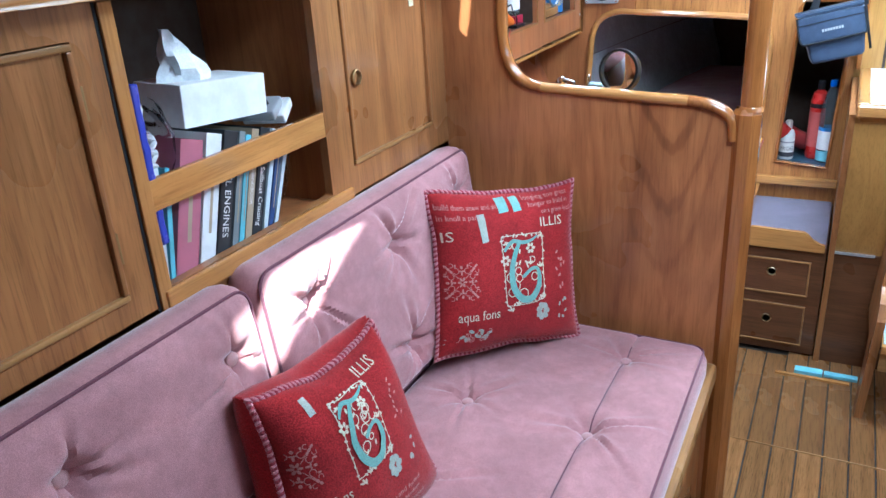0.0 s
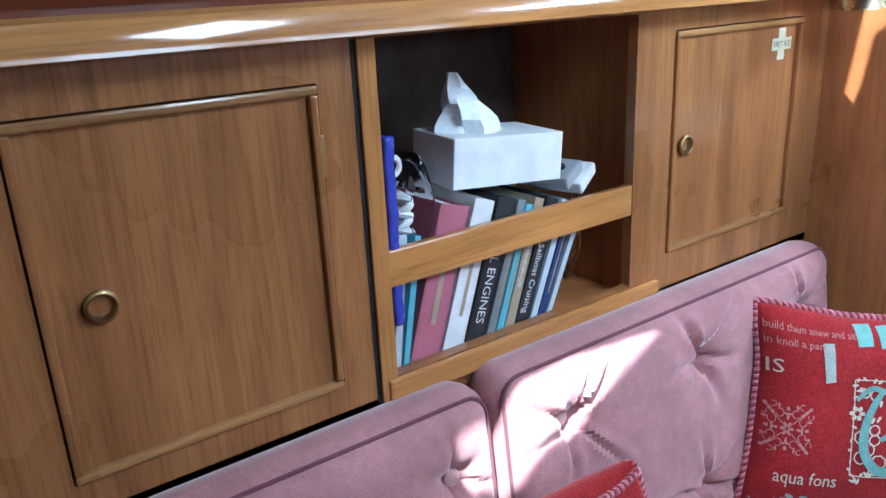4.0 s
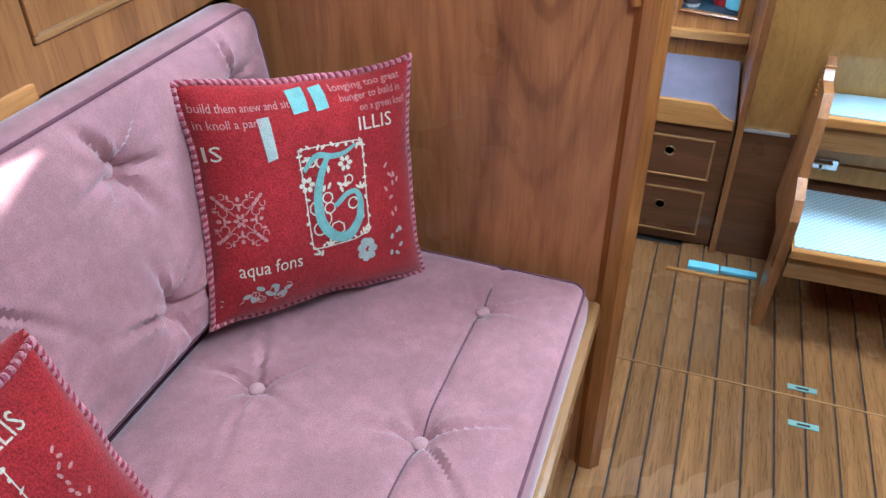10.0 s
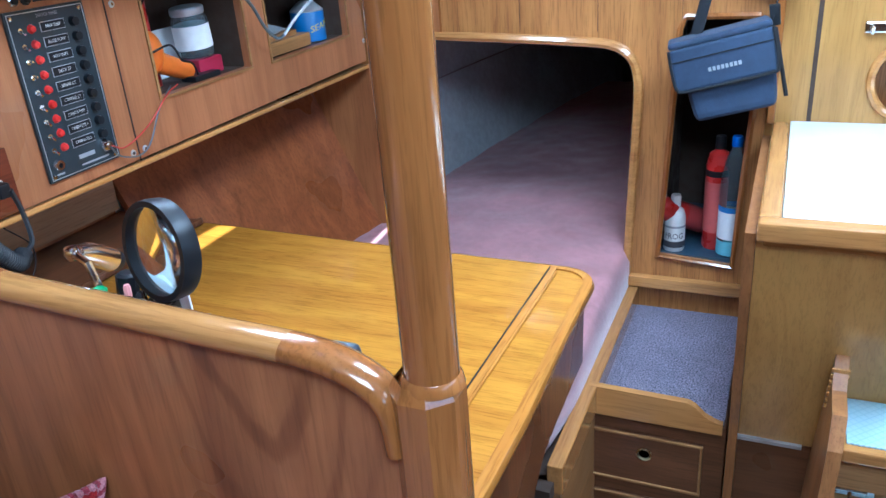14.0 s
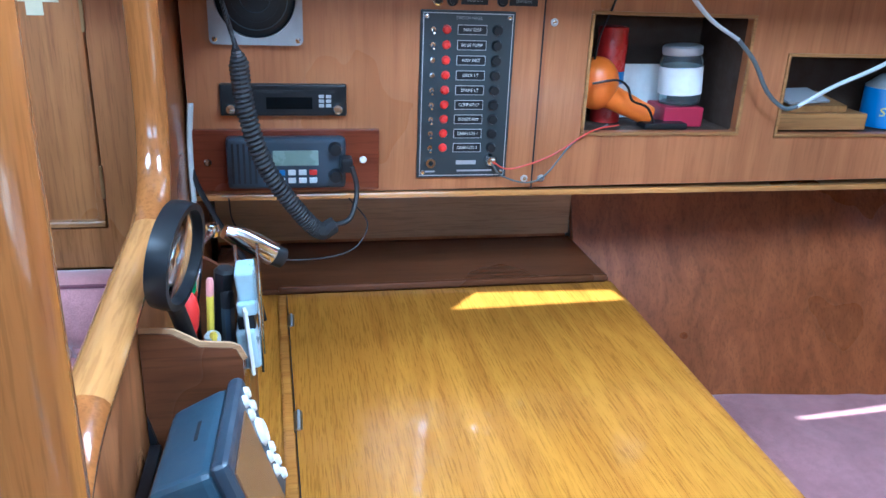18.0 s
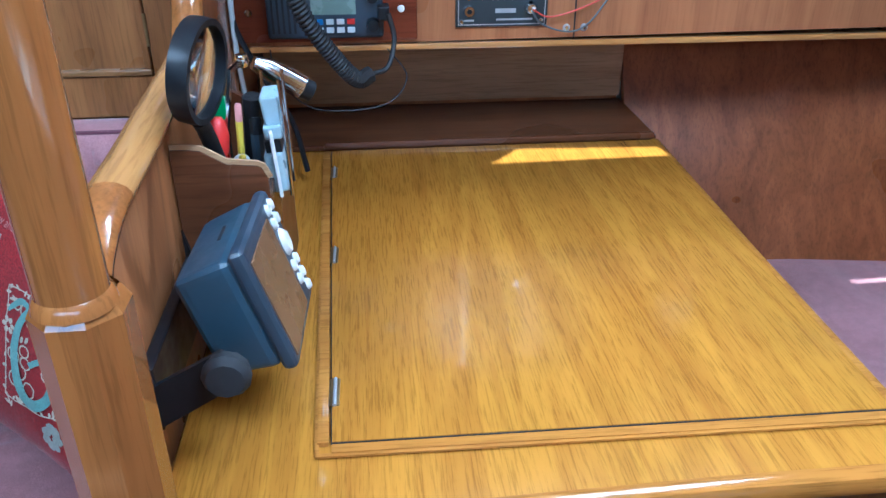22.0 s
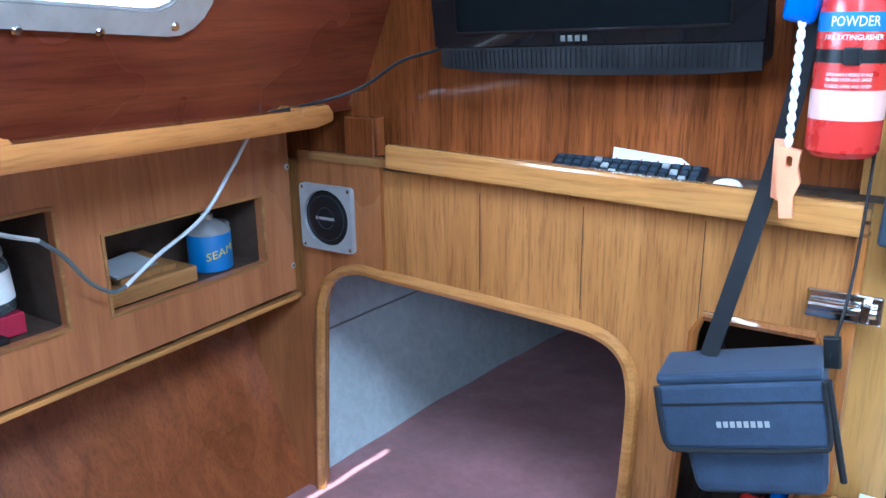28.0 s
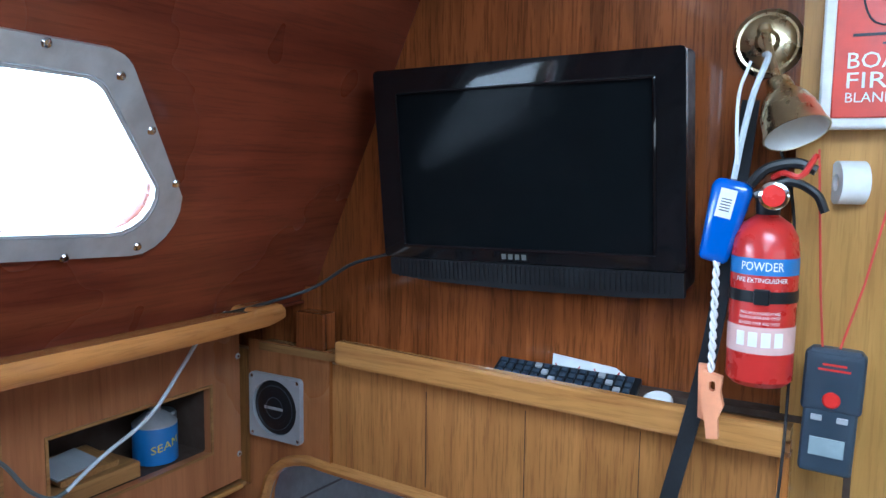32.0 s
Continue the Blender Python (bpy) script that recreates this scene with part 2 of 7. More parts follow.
FLOOR = wood("sole_plank", (0.3, 0.145, 0.048), (0.17, 0.074, 0.025), "y", 0.24, 0.4, 1.0, 0.7, 0.35, vary=0.16)
CAULK = worn("sole_caulk", (0.02, 0.017, 0.014), 0.6)
PINK = cloth("pink_velour", (0.44, 0.218, 0.222), 700, 0.28, sheen=0.5)
PINK_P = cloth("pink_piping", (0.16, 0.06, 0.08), 900, 0.25)
PINK_B = cloth("pink_button", (0.52, 0.31, 0.30), 900, 0.25)
MAUVE = cloth("mauve_velour", (0.46, 0.222, 0.232), 800, 0.2, sheen=0.5, blotch=0.1)
RED = cloth("red_chenille", (0.36, 0.022, 0.024), 420, 0.5, sheen=0.25, blotch=0.14, depth=0.003)
PALECORD = cloth("pale_cord", (0.56, 0.24, 0.26), 500, 0.3)
REDCORD = cloth("red_cord", (0.34, 0.05, 0.07), 500, 0.4)
CREAM = cloth("cream_thread", (0.68, 0.60, 0.45), 600, 0.3)
ROSE = cloth("rose_thread", (0.56, 0.26, 0.23), 600, 0.4)
TEAL = cloth("teal_thread", (0.21, 0.42, 0.37), 600, 0.3)
SILVER = cloth("silver_thread", (0.40, 0.44, 0.38), 600, 0.3)
CARPET = cloth("lavender_carpet", (0.235, 0.21, 0.27), 260, 0.9, sheen=0.2, blotch=0.14, depth=0.006)
LINING = cloth("foam_lining", (0.66, 0.73, 0.74), 300, 0.06, 0.7, 0.0, 0.07, 0.0006)
NAVY = cloth("navy_nylon", (0.035, 0.052, 0.09), 900, 0.3, 0.75, 0.1)
WEB = cloth("black_webbing", (0.016, 0.017, 0.02), 1200, 0.4, 0.8, 0.1)
WHITE = worn("white_plastic", (0.78, 0.78, 0.75), 0.4)
PAPER = worn("paper", (0.76, 0.77, 0.76), 0.8)
TISSUE = cloth("tissue", (0.78, 0.82, 0.83), 200, 0.08, 0.9, 0.1, 0.04)
CEIL = worn("white_headlining", (0.66, 0.64, 0.60), 0.75, dirt=0.08, scale=8)
BLACK = worn("black_plastic", (0.010, 0.011, 0.013), 0.36)
BLACK.node_tree.nodes["Principled BSDF"].inputs["Specular IOR Level"].default_value = 0.3
GLOSSBLACK = worn("gloss_black", (0.006, 0.006, 0.007), 0.045, bumpy=0)
SCREEN = worn("screen_glass", (0.005, 0.006, 0.007), 0.1, bumpy=0)
RUBBER = worn("black_rubber", (0.02, 0.02, 0.022), 0.6)
GLOSSBLACK.node_tree.nodes["Principled BSDF"].inputs["Specular IOR Level"].default_value = 0.35
SCREEN.node_tree.nodes["Principled BSDF"].inputs["Specular IOR Level"].default_value = 0.03
DIMMARK = worn("dim_mark", (0.10, 0.10, 0.095), 0.4)
GREYP = worn("grey_plastic", (0.33, 0.34, 0.35), 0.45)
SLATE = worn("slate_plastic", (0.030, 0.045, 0.065), 0.4)
BLUEGREY = worn("blue_grey_case", (0.032, 0.066, 0.098), 0.38)
ALU = worn("anodised_frame", (0.56, 0.57, 0.58), 0.38, 0.6, dirt=0.2)
CHROME = worn("chrome", (0.75, 0.76, 0.77), 0.12, 1.0, dirt=0.1, bumpy=0)
BRASS = worn("polished_brass", (0.72, 0.60, 0.37), 0.27, 1.0, dirt=0.3, bumpy=0)
DULLBRASS = worn("dull_brass", (0.30, 0.20, 0.09), 0.4, 0.9)
REDP = worn("red_enamel", (0.48, 0.022, 0.018), 0.28, coat=0.3)
REDL = worn("red_lens", (0.62, 0.03, 0.025), 0.25)
ORANGE = worn("orange_plastic", (0.75, 0.17, 0.015), 0.4)
PEACH = worn("peach_plastic", (0.80, 0.33, 0.17), 0.45)
BLUEP = worn("blue_plastic", (0.015, 0.11, 0.48), 0.16, coat=0.6)
LABELBLUE = worn("label_blue", (0.03, 0.16, 0.42), 0.4)
CYAN = worn("pale_cyan", (0.22, 0.58, 0.68), 0.35)
LCD = worn("lcd_green", (0.20, 0.27, 0.24), 0.25)
YELLOW = worn("yellow_ink", (0.72, 0.55, 0.05), 0.5)
GREEN = worn("green_plastic", (0.02, 0.25, 0.07), 0.4)
CABLE_W = worn("pale_cable", (0.55, 0.60, 0.62), 0.45)
CABLE_G = worn("grey_cable", (0.10, 0.12, 0.13), 0.45)
CABLE_R = worn("red_wire", (0.55, 0.05, 0.03), 0.45)
# Near black for gaps and holes, and for shade painted on two boards.
DARK = worn("gap_and_shade_black", (0.012, 0.012, 0.014), 0.9)
# Wood inside recesses, its shade put into the base colour.
SHADOWWOOD = worn("recess_shade_wood", (0.06, 0.035, 0.022), 0.7)
GLASS = glassy("clear_glass")
PET = glassy("bottle_plastic", (0.82, 0.94, 0.98), 0.05, 1.25)
PET.node_tree.nodes["Principled BSDF"].inputs["Transmission Weight"].default_value = 0.95
POLY = glassy("plastic_bag", (0.92, 0.94, 0.95), 0.15, 1.1)
BOOKS = [worn("book_%s" % k, c, 0.5) for k, c in (
    ("maroon", (0.42, 0.13, 0.18)), ("white", (0.72, 0.74, 0.74)), ("black", (0.018, 0.02, 0.024)), ("grey", (0.20, 0.23, 0.24)),
    ("cyan", (0.16, 0.50, 0.60)), ("navy", (0.02, 0.05, 0.16)), ("pale", (0.52, 0.60, 0.64)), ("tan", (0.38, 0.30, 0.20)))]


def tread_material():
    """White moulded tread with raised diamonds."""
    m, n, l, b = mat_base("diamond_tread", (0.50, 0.62, 0.64), 0.45)
    mp = mapped(n, l, (1, 1, 1), (0, 0, 45))
    ck = n.new("ShaderNodeTexVoronoi")
    ck.feature, ck.distance = "F1", "CHEBYCHEV"
    ck.inputs["Scale"].default_value, ck.inputs["Randomness"].default_value = 80, 0.0
    l.new(mp.outputs["Vector"], ck.inputs["Vector"])
    r = ramp(n, [(0.25, (0.60, 0.72, 0.74)), (0.48, (0.30, 0.46, 0.50))])
    l.new(ck.outputs["Distance"], r.inputs["Fac"])
    l.new(r.outputs["Color"], b.inputs["Base Color"])
    bump(n, l, b, ck.outputs["Distance"], -0.5, 0.004)
    return m


TREAD = tread_material()


# ---- mesh helpers ----
def link_mesh(name, bm, material, smooth=False):
    me = bpy.data.meshes.new(name)
    bmesh.ops.recalc_face_normals(bm, faces=bm.faces)
    if smooth:
        for f in bm.faces:
            f.smooth = True
        for e in bm.edges:
            if len(e.link_faces) == 2 and e.calc_face_angle(0) > 0.65:
                e.smooth = False
    bm.to_mesh(me)
    bm.free()
    me.materials.append(material)
    return new(name, me)


def thing(name, at=(0, 0, 0), label="", category="", group="", kind=""):
    ob = new(name)
    ob.location = at
    ob.empty_display_size = 0.02
    return tagged(ob, label, category, group, kind)


def part(name, bm, material, parent, label="", smooth=False):
    """Links a bmesh, in world coordinates, as one mesh under a thing or part."""
    ob = link_mesh(name, bm, material, smooth)
    top = parent
    shift = Vector((0, 0, 0))
    while top is not None:
        shift += top.location
        top = top.parent
    ob.parent = parent
    ob.location = -shift
    if label:
        ob["label"] = label
    return ob


def solo(name, bm, material, label="", category="", group="", kind="", smooth=False):
    return tagged(link_mesh(name, bm, material, smooth), label, category, group, kind)


def box(x0, x1, y0, y1, z0, z1, bev=0.0, seg=2, bm=None):
    b = bmesh.new()
    bmesh.ops.create_cube(b, size=1.0)
    for v in b.verts:
        v.co = Vector((x0 + (v.co.x + 0.5) * (x1 - x0), y0 + (v.co.y + 0.5) * (y1 - y0), z0 + (v.co.z + 0.5) * (z1 - z0)))
    if bev:
        bmesh.ops.bevel(b, geom=b.edges[:], offset=bev, segments=seg, profile=0.6, affect="EDGES")
    return join(bm, b) if bm else b


def join(bm, other):
    me = bpy.data.meshes.new("tmp")
    other.to_mesh(me)
    other.free()
    bm.from_mesh(me)
    bpy.data.meshes.remove(me)
    return bm


def moved(bm, m):
    bmesh.ops.transform(bm, matrix=m, verts=bm.verts)
    return bm


def obox(center, size, rot=(0, 0, 0), bev=0.0, seg=2):
    """A box of a size round a centre, turned by degrees."""
    s = [v / 2 for v in size]
    return moved(box(-s[0], s[0], -s[1], s[1], -s[2], s[2], bev, seg), pose(*center, *rot))


def smooth_line(pts, steps=6, closed=False):
    """Catmull-Rom through points."""
    p = [Vector(q) for q in pts]
    n = len(p)
    out = []
    rng = range(n if closed else n - 1)
    for i in rng:
        a = p[(i - 1) % n] if closed or i > 0 else p[0] * 2 - p[1]
        b_, c = p[i], p[(i + 1) % n]
        d = p[(i + 2) % n] if closed or i + 2 < n else p[-1] * 2 - p[-2]
        for k in range(steps):
            t = k / steps
            out.append(0.5 * (2 * b_ + (c - a) * t + (2 * a - 5 * b_ + 4 * c - d) * t * t + (3 * b_ - a - 3 * c + d) * t ** 3))
    if not closed:
        out.append(p[-1])
    return out


def sweep(pts, radius, sides=8, closed=False, profile=None, up=None, caps=True):
    """A tube, or a bar of a given profile, along a line of points."""
    p = [Vector(q) for q in pts]
    bm = bmesh.new()
    n = len(p)
    prof = profile or [(math.cos(2 * math.pi * k / sides), math.sin(2 * math.pi * k / sides)) for k in range(sides)]
    rings, side = [], None
    for i in range(n):
        if closed:
            d = p[(i + 1) % n] - p[i - 1]
        else:
            d = p[min(i + 1, n - 1)] - p[max(i - 1, 0)]
        d = d.normalized() if d.length > 1e-9 else Vector((0, 0, 1))
        if up is not None:
            side = d.cross(Vector(up)).normalized()
        else:
            ref = side if side is not None else (Vector((0, 0, 1)) if abs(d.z) < 0.9 else Vector((1, 0, 0))).cross(d)
            side = (ref - d * ref.dot(d)).normalized()
        top = side.cross(d).normalized()
        r = radius(i / max(1, n - 1)) if callable(radius) else radius
        rings.append([bm.verts.new(p[i] + side * (a * r) + top * (b_ * r)) for a, b_ in prof])
    m = len(prof)
    for i in range(n if closed else n - 1):
        a, b_ = rings[i], rings[(i + 1) % n]
        for k in range(m):
            bm.faces.new((a[k], a[(k + 1) % m], b_[(k + 1) % m], b_[k]))
    if caps and not closed:
        bm.faces.new(rings[0][::-1])
        bm.faces.new(rings[-1])
    return bm


def lathe(profile, sides=20):
    """Turns (radius, height) pairs round z."""
    bm = bmesh.new()
    rings = []
    for r, h in profile:
        if r < 1e-6:
            rings.append([bm.verts.new((0, 0, h))])
        else:
            rings.append([bm.verts.new((r * math.cos(2 * math.pi * k / sides), r * math.sin(2 * math.pi * k / sides), h)) for k in range(sides)])
    for a, b_ in zip(rings, rings[1:]):
        for k in range(sides):
            q = [a[k % len(a)], a[(k + 1) % len(a)], b_[(k + 1) % len(b_)], b_[k % len(b_)]]
            f = list(dict.fromkeys(q))
            if len(f) > 2:
                bm.faces.new(f)
    return bm


def plate(outer, holes, place, thick, bev=0.0):
    """A sheet with openings: loops of (u, v), set in the world by place(u, v, depth)."""
    bm = bmesh.new()
    edges = []
    for loop in (outer, *holes):
        vs = [bm.verts.new((u, v, 0)) for u, v in loop]
        edges += [bm.edges.new((vs[i], vs[(i + 1) % len(vs)])) for i in range(len(vs))]
    bmesh.ops.triangle_fill(bm, use_beauty=True, use_dissolve=False, edges=edges)
    got = bmesh.ops.extrude_face_region(bm, geom=bm.faces[:])
    for v in (g for g in got["geom"] if isinstance(g, bmesh.types.BMVert)):
        v.co.z = 1.0
    for v in bm.verts:
        v.co = Vector(place(v.co.x, v.co.y, v.co.z * thick))
    return bm


def round_rect(u0, u1, v0, v1, r, n=6):
    r = [r] * 4 if isinstance(r, (int, float)) else r
    out = []
    for (cu, cv, a0), q in zip(((u1, v1, 0), (u0, v1, 90), (u0, v0, 180), (u1, v0, 270)), r):
        su, sv = (1 if cu == u1 else -1), (1 if cv == v1 else -1)
        for k in range(n + 1):
            a = radians(a0 + 90 * k / n)
            out.append((cu - su * q + q * math.cos(a), cv - sv * q + q * math.sin(a)))
    return out


def on_x(x, s=1):
    return lambda u, v, d: (x + s * d, u, v)


def on_y(y, s=1):
    return lambda u, v, d: (u, y + s * d, v)


def on_z(z, s=1):
    return lambda u, v, d: (u, v, z + s * d)


def lettering(text, size, width=0.0):
    """Flat letters as a mesh in x and y, centred."""
    c = bpy.data.curves.new("letters", "FONT")
    c.body, c.size, c.align_x, c.align_y = text, size, "CENTER", "CENTER"
    c.resolution_u = 2
    ob = bpy.data.objects.new("letters", c)
    scene.collection.objects.link(ob)
    me = bpy.data.meshes.new_from_object(ob.evaluated_get(bpy.context.evaluated_depsgraph_get()))
    bpy.data.objects.remove(ob)
    bpy.data.curves.remove(c)
    bm = bmesh.new()
    bm.from_mesh(me)
    bpy.data.meshes.remove(me)
    if width and bm.verts:
        xs = [v.co.x for v in bm.verts]
        k = width / max(1e-6, max(xs) - min(xs))
        for v in bm.verts:
            v.co.x *= k
    return bm


def bars(rows, place=None):
    """Flat bars that stand in for writing too small to read: (x, y, w, h)."""
    bm = bmesh.new()
    for x, y, w, h in rows:
        bm.faces.new([bm.verts.new((x + a * w / 2, y + b_ * h / 2, 0)) for a, b_ in ((-1, -1), (1, -1), (1, 1), (-1, 1))])
    return bm


def puffed(w, d, h, r, nu, nv, top):
    """A stuffed block, centred, base at z 0: rounded edges, with top(u, v) adding to its upper face."""
    bm = bmesh.new()
    nz = 4
    bmesh.ops.create_cube(bm, size=1.0)
    bm.clear()
    key = {}

    def vert(i, j, k):
        if (i, j, k) not in key:
            p = Vector(((i / nu - 0.5) * w, (j / nv - 0.5) * d, k / nz * h))
            q = Vector((max(-w / 2 + r, min(w / 2 - r, p.x)), max(-d / 2 + r, min(d / 2 - r, p.y)), max(r, min(h - r, p.z))))
            o = p - q
            if o.length > 1e-9:
                p = q + o.normalized() * r
            if k == nz:
                p.z += top(i / nu * 2 - 1, j / nv * 2 - 1)
            key[i, j, k] = bm.verts.new(p)
        return key[i, j, k]

    for i in range(nu):
        for j in range(nv):
            for k in (0, nz):
                bm.faces.new((vert(i, j, k), vert(i + 1, j, k), vert(i + 1, j + 1, k), vert(i, j + 1, k)))
    for k in range(nz):
        for i in range(nu):
            for j in (0, nv):
                bm.faces.new((vert(i, j, k), vert(i + 1, j, k), vert(i + 1, j, k + 1), vert(i, j, k + 1)))
        for j in range(nv):
            for i in (0, nu):
                bm.faces.new((vert(i, j, k), vert(i, j + 1, k), vert(i, j + 1, k + 1), vert(i, j, k + 1)))
    return bm

# ---- soft furnishings ----
def ribbon(pts, width, bm=None, closed=False):
    """A flat strip along a line in x and y."""
    bm = bm or bmesh.new()
    p = [Vector((q[0], q[1], 0)) for q in pts]
    n = len(p)
    pairs = []
    for i in range(n):
        d = (p[(i + 1) % n] - p[i - 1]) if closed else (p[min(i + 1, n - 1)] - p[max(i - 1, 0)])
        d = d.normalized() if d.length else Vector((1, 0, 0))
        w = width(i / max(1, n - 1)) if callable(width) else width
        s = Vector((-d.y, d.x, 0)) * (w / 2)
        pairs.append((bm.verts.new(p[i] + s), bm.verts.new(p[i] - s)))
    for i in range(n if closed else n - 1):
        a, b_ = pairs[i], pairs[(i + 1) % n]
        bm.faces.new((a[0], b_[0], b_[1], a[1]))
    return bm


def arc(cx, cy, r, a0, a1, n=12, ry=None):
    return [(cx + r * math.cos(radians(a0 + (a1 - a0) * k / n)), cy + (ry or r) * math.sin(radians(a0 + (a1 - a0) * k / n))) for k in range(n + 1)]


def blob(cx, cy, rx, ry, turn=0, n=10, bm=None):
    bm = bm or bmesh.new()
    c, s = math.cos(radians(turn)), math.sin(radians(turn))
    bm.faces.new([bm.verts.new((cx + rx * math.cos(2 * math.pi * k / n) * c - ry * math.sin(2 * math.pi * k / n) * s,
                                cy + rx * math.cos(2 * math.pi * k / n) * s + ry * math.sin(2 * math.pi * k / n) * c, 0)) for k in range(n)])
    return bm


def throw_pillow(name, center, right, upward, half, label, slump=0.0, full=1.0, seed=1, raised=0.0, aside=0.0, deep=0.08, narrow=1.0, taper=0.0):
    """A square tapestry pillow: stuffed cover, twisted cord round the seam and woven motifs."""
    rnd = random.Random(seed)
    R, U = Vector(right).normalized(), Vector(upward).normalized()
    U = (U - R * U.dot(R)).normalized()
    N, C, a = R.cross(U), Vector(center), half

    def surf(u, v, side=1, lift=0.0):
        x = narrow * (1 - taper * v) * a * u * (1 - 0.075 * (1 - v * v) * abs(u) ** 2)
        y = a * v * (1 - 0.085 * (1 - u * u) * abs(v) ** 2) - slump * a * (1 - u * u) * 0.18 * max(0, v)
        edge_fold = 0.030 * a * (abs(u) ** 6 + abs(v) ** 6)
        x += edge_fold * noise.noise(Vector((u * 2.6, v * 2.6, seed + 11)))
        y += edge_fold * noise.noise(Vector((u * 2.6, v * 2.6, seed + 23)))
        e = max(0.0, (1 - u ** 4) * (1 - v ** 4))
        t = 0.072 * full * e ** 0.5 * (1 + 0.12 * math.sin(2.2 * u + seed) * math.cos(1.7 * v))
        if side < 0:
            out = 1 + deep * math.sqrt(max(0.0, 1 - max(abs(u), abs(v)) ** 4)) * max(abs(u), abs(v))
            x, y, t = x * out, y * out, t * (1 + deep * 1.2)
        t += 0.0035 * noise.noise(Vector((u * 3, v * 3, seed))) * e + 0.002 * noise.noise(Vector((u * 8, v * 8, seed + 5))) * e
        return C + R * x + U * y + N * (side * t + (lift if side > 0 else -lift))

    th = thing(name, tuple(C - U * a), label, "cushion", "throw pillows")
    bm = bmesh.new()
    n = 22
    grid = {}
    for side in (1, -1):
        for i in range(n + 1):
            for j in range(n + 1):
                rim = i in (0, n) or j in (0, n)
                k = (i, j, 0 if rim else side)
                if k not in grid:
                    grid[k] = bm.verts.new(surf(math.sin((i / n * 2 - 1) * math.pi / 2), math.sin((j / n * 2 - 1) * math.pi / 2), side))

    def g(i, j, side):
        return grid[i, j, 0 if i in (0, n) or j in (0, n) else side]

    for side in (1, -1):
        for i in range(n):
            for j in range(n):
                bm.faces.new((g(i, j, side), g(i + 1, j, side), g(i + 1, j + 1, side), g(i, j + 1, side)))
    part("cover", bm, RED, th, smooth=True)
    turns, steps = 132, 1188
    rim = []
    for k in range(steps):
        s = k / steps * 4
        q, f = int(s), (s % 1) * 2 - 1
        u, v = ((f, 1), (1, -f), (-f, -1), (-1, f))[q]
        rim.append((surf(u * 0.998, v * 0.998), (R * u + U * v).normalized()))
    for start, mat, lab in ((0.0, PALECORD, "pale pink strand of the twisted cord edging"), (math.pi, REDCORD, "red strand of the twisted cord edging")):
        strand = []
        for k, (p, o) in enumerate(rim):
            a_ = start + k / steps * turns * 2 * math.pi
            strand.append(p + o * 0.0025 + (o * math.cos(a_) + N * math.sin(a_)) * 0.0032)
        part("cord_strand", sweep(strand, 0.0036, 5, True), mat, th, lab, True)

    def woven(nm, bm, mat, lift=0.0016, lab=""):
        # motif coordinates run 0 to 1 from the left and from the top
        bmesh.ops.triangulate(bm, faces=bm.faces[:])
        for v in bm.verts:
            v.co.y -= raised
            v.co.x -= aside
        bmesh.ops.delete(bm, geom=[v for v in bm.verts if not (0.015 < v.co.y < 0.985 and 0.015 < v.co.x < 0.985)], context="VERTS")
        if not bm.faces:
            bm.free()
            return
        for v in bm.verts:
            v.co = surf(v.co.x * 2 - 1, 1 - v.co.y * 2, 1, lift)
        ob = part(nm, bm, mat, th, lab)
        if nm in ("flower_border", "rose_lace", "silver_tree"):
            ob["kind"] = "stuff"

    def words(text, cx, cy, size, mat, nm="woven_text", width=0.0):
        if not (0.03 < cy - raised < 0.97 and 0.03 < cx - aside < 0.97):
            return
        bm = lettering(text, size, width)
        for v in bm.verts:
            v.co.y = -v.co.y
            v.co += Vector((cx, cy, 0))
        woven(nm, bm, mat, 0.0022)

    # big letter in its flowered frame
    bm = bmesh.new()
    for x0, y0, x1, y1 in ((0.50, 0.36, 0.79, 0.36), (0.50, 0.36, 0.52, 0.78), (0.79, 0.36, 0.79, 0.76), (0.52, 0.78, 0.79, 0.76)):
        m = 9
        for k in range(m):
            t = (k + 0.5) / m
            x, y = x0 + (x1 - x0) * t, y0 + (y1 - y0) * t
            blob(x + rnd.uniform(-0.006, 0.006), y + rnd.uniform(-0.006, 0.006), rnd.uniform(0.008, 0.015), rnd.uniform(0.004, 0.008), rnd.uniform(0, 180), 8, bm)
        ribbon(smooth_line([(x0, y0), (x0 + (x1 - x0) * 0.3, y0 + (y1 - y0) * 0.3 + rnd.uniform(-0.012, 0.012)), (x0 + (x1 - x0) * 0.7, y0 + (y1 - y0) * 0.7 + rnd.uniform(-0.012, 0.012)), (x1, y1)], 4), 0.005, bm)
    for k in range(13):
        cx, cy, r = rnd.uniform(0.55, 0.755), rnd.uniform(0.40, 0.73), rnd.uniform(0.016, 0.032)
        ribbon(arc(cx, cy, r, rnd.uniform(0, 360), rnd.uniform(420, 640), 10), 0.0062, bm)
    for cx, cy in ((0.70, 0.445), (0.520, 0.505)):
        for k in range(6):
            blob(cx + 0.022 * math.cos(k * 1.047), cy + 0.022 * math.sin(k * 1.047), 0.013, 0.010, k * 60, 8, bm)
    for cx, cy, tw in ((0.535, 0.40, 30), (0.775, 0.375, -30), (0.60, 0.765, 90), (0.545, 0.80, 60), (0.775, 0.745, 120), (0.765, 0.55, 80)):
        for q in (-1, 0, 1):
            blob(cx + 0.012 * q, cy + 0.006 * abs(q), 0.016, 0.006, tw + q * 42, 8, bm)
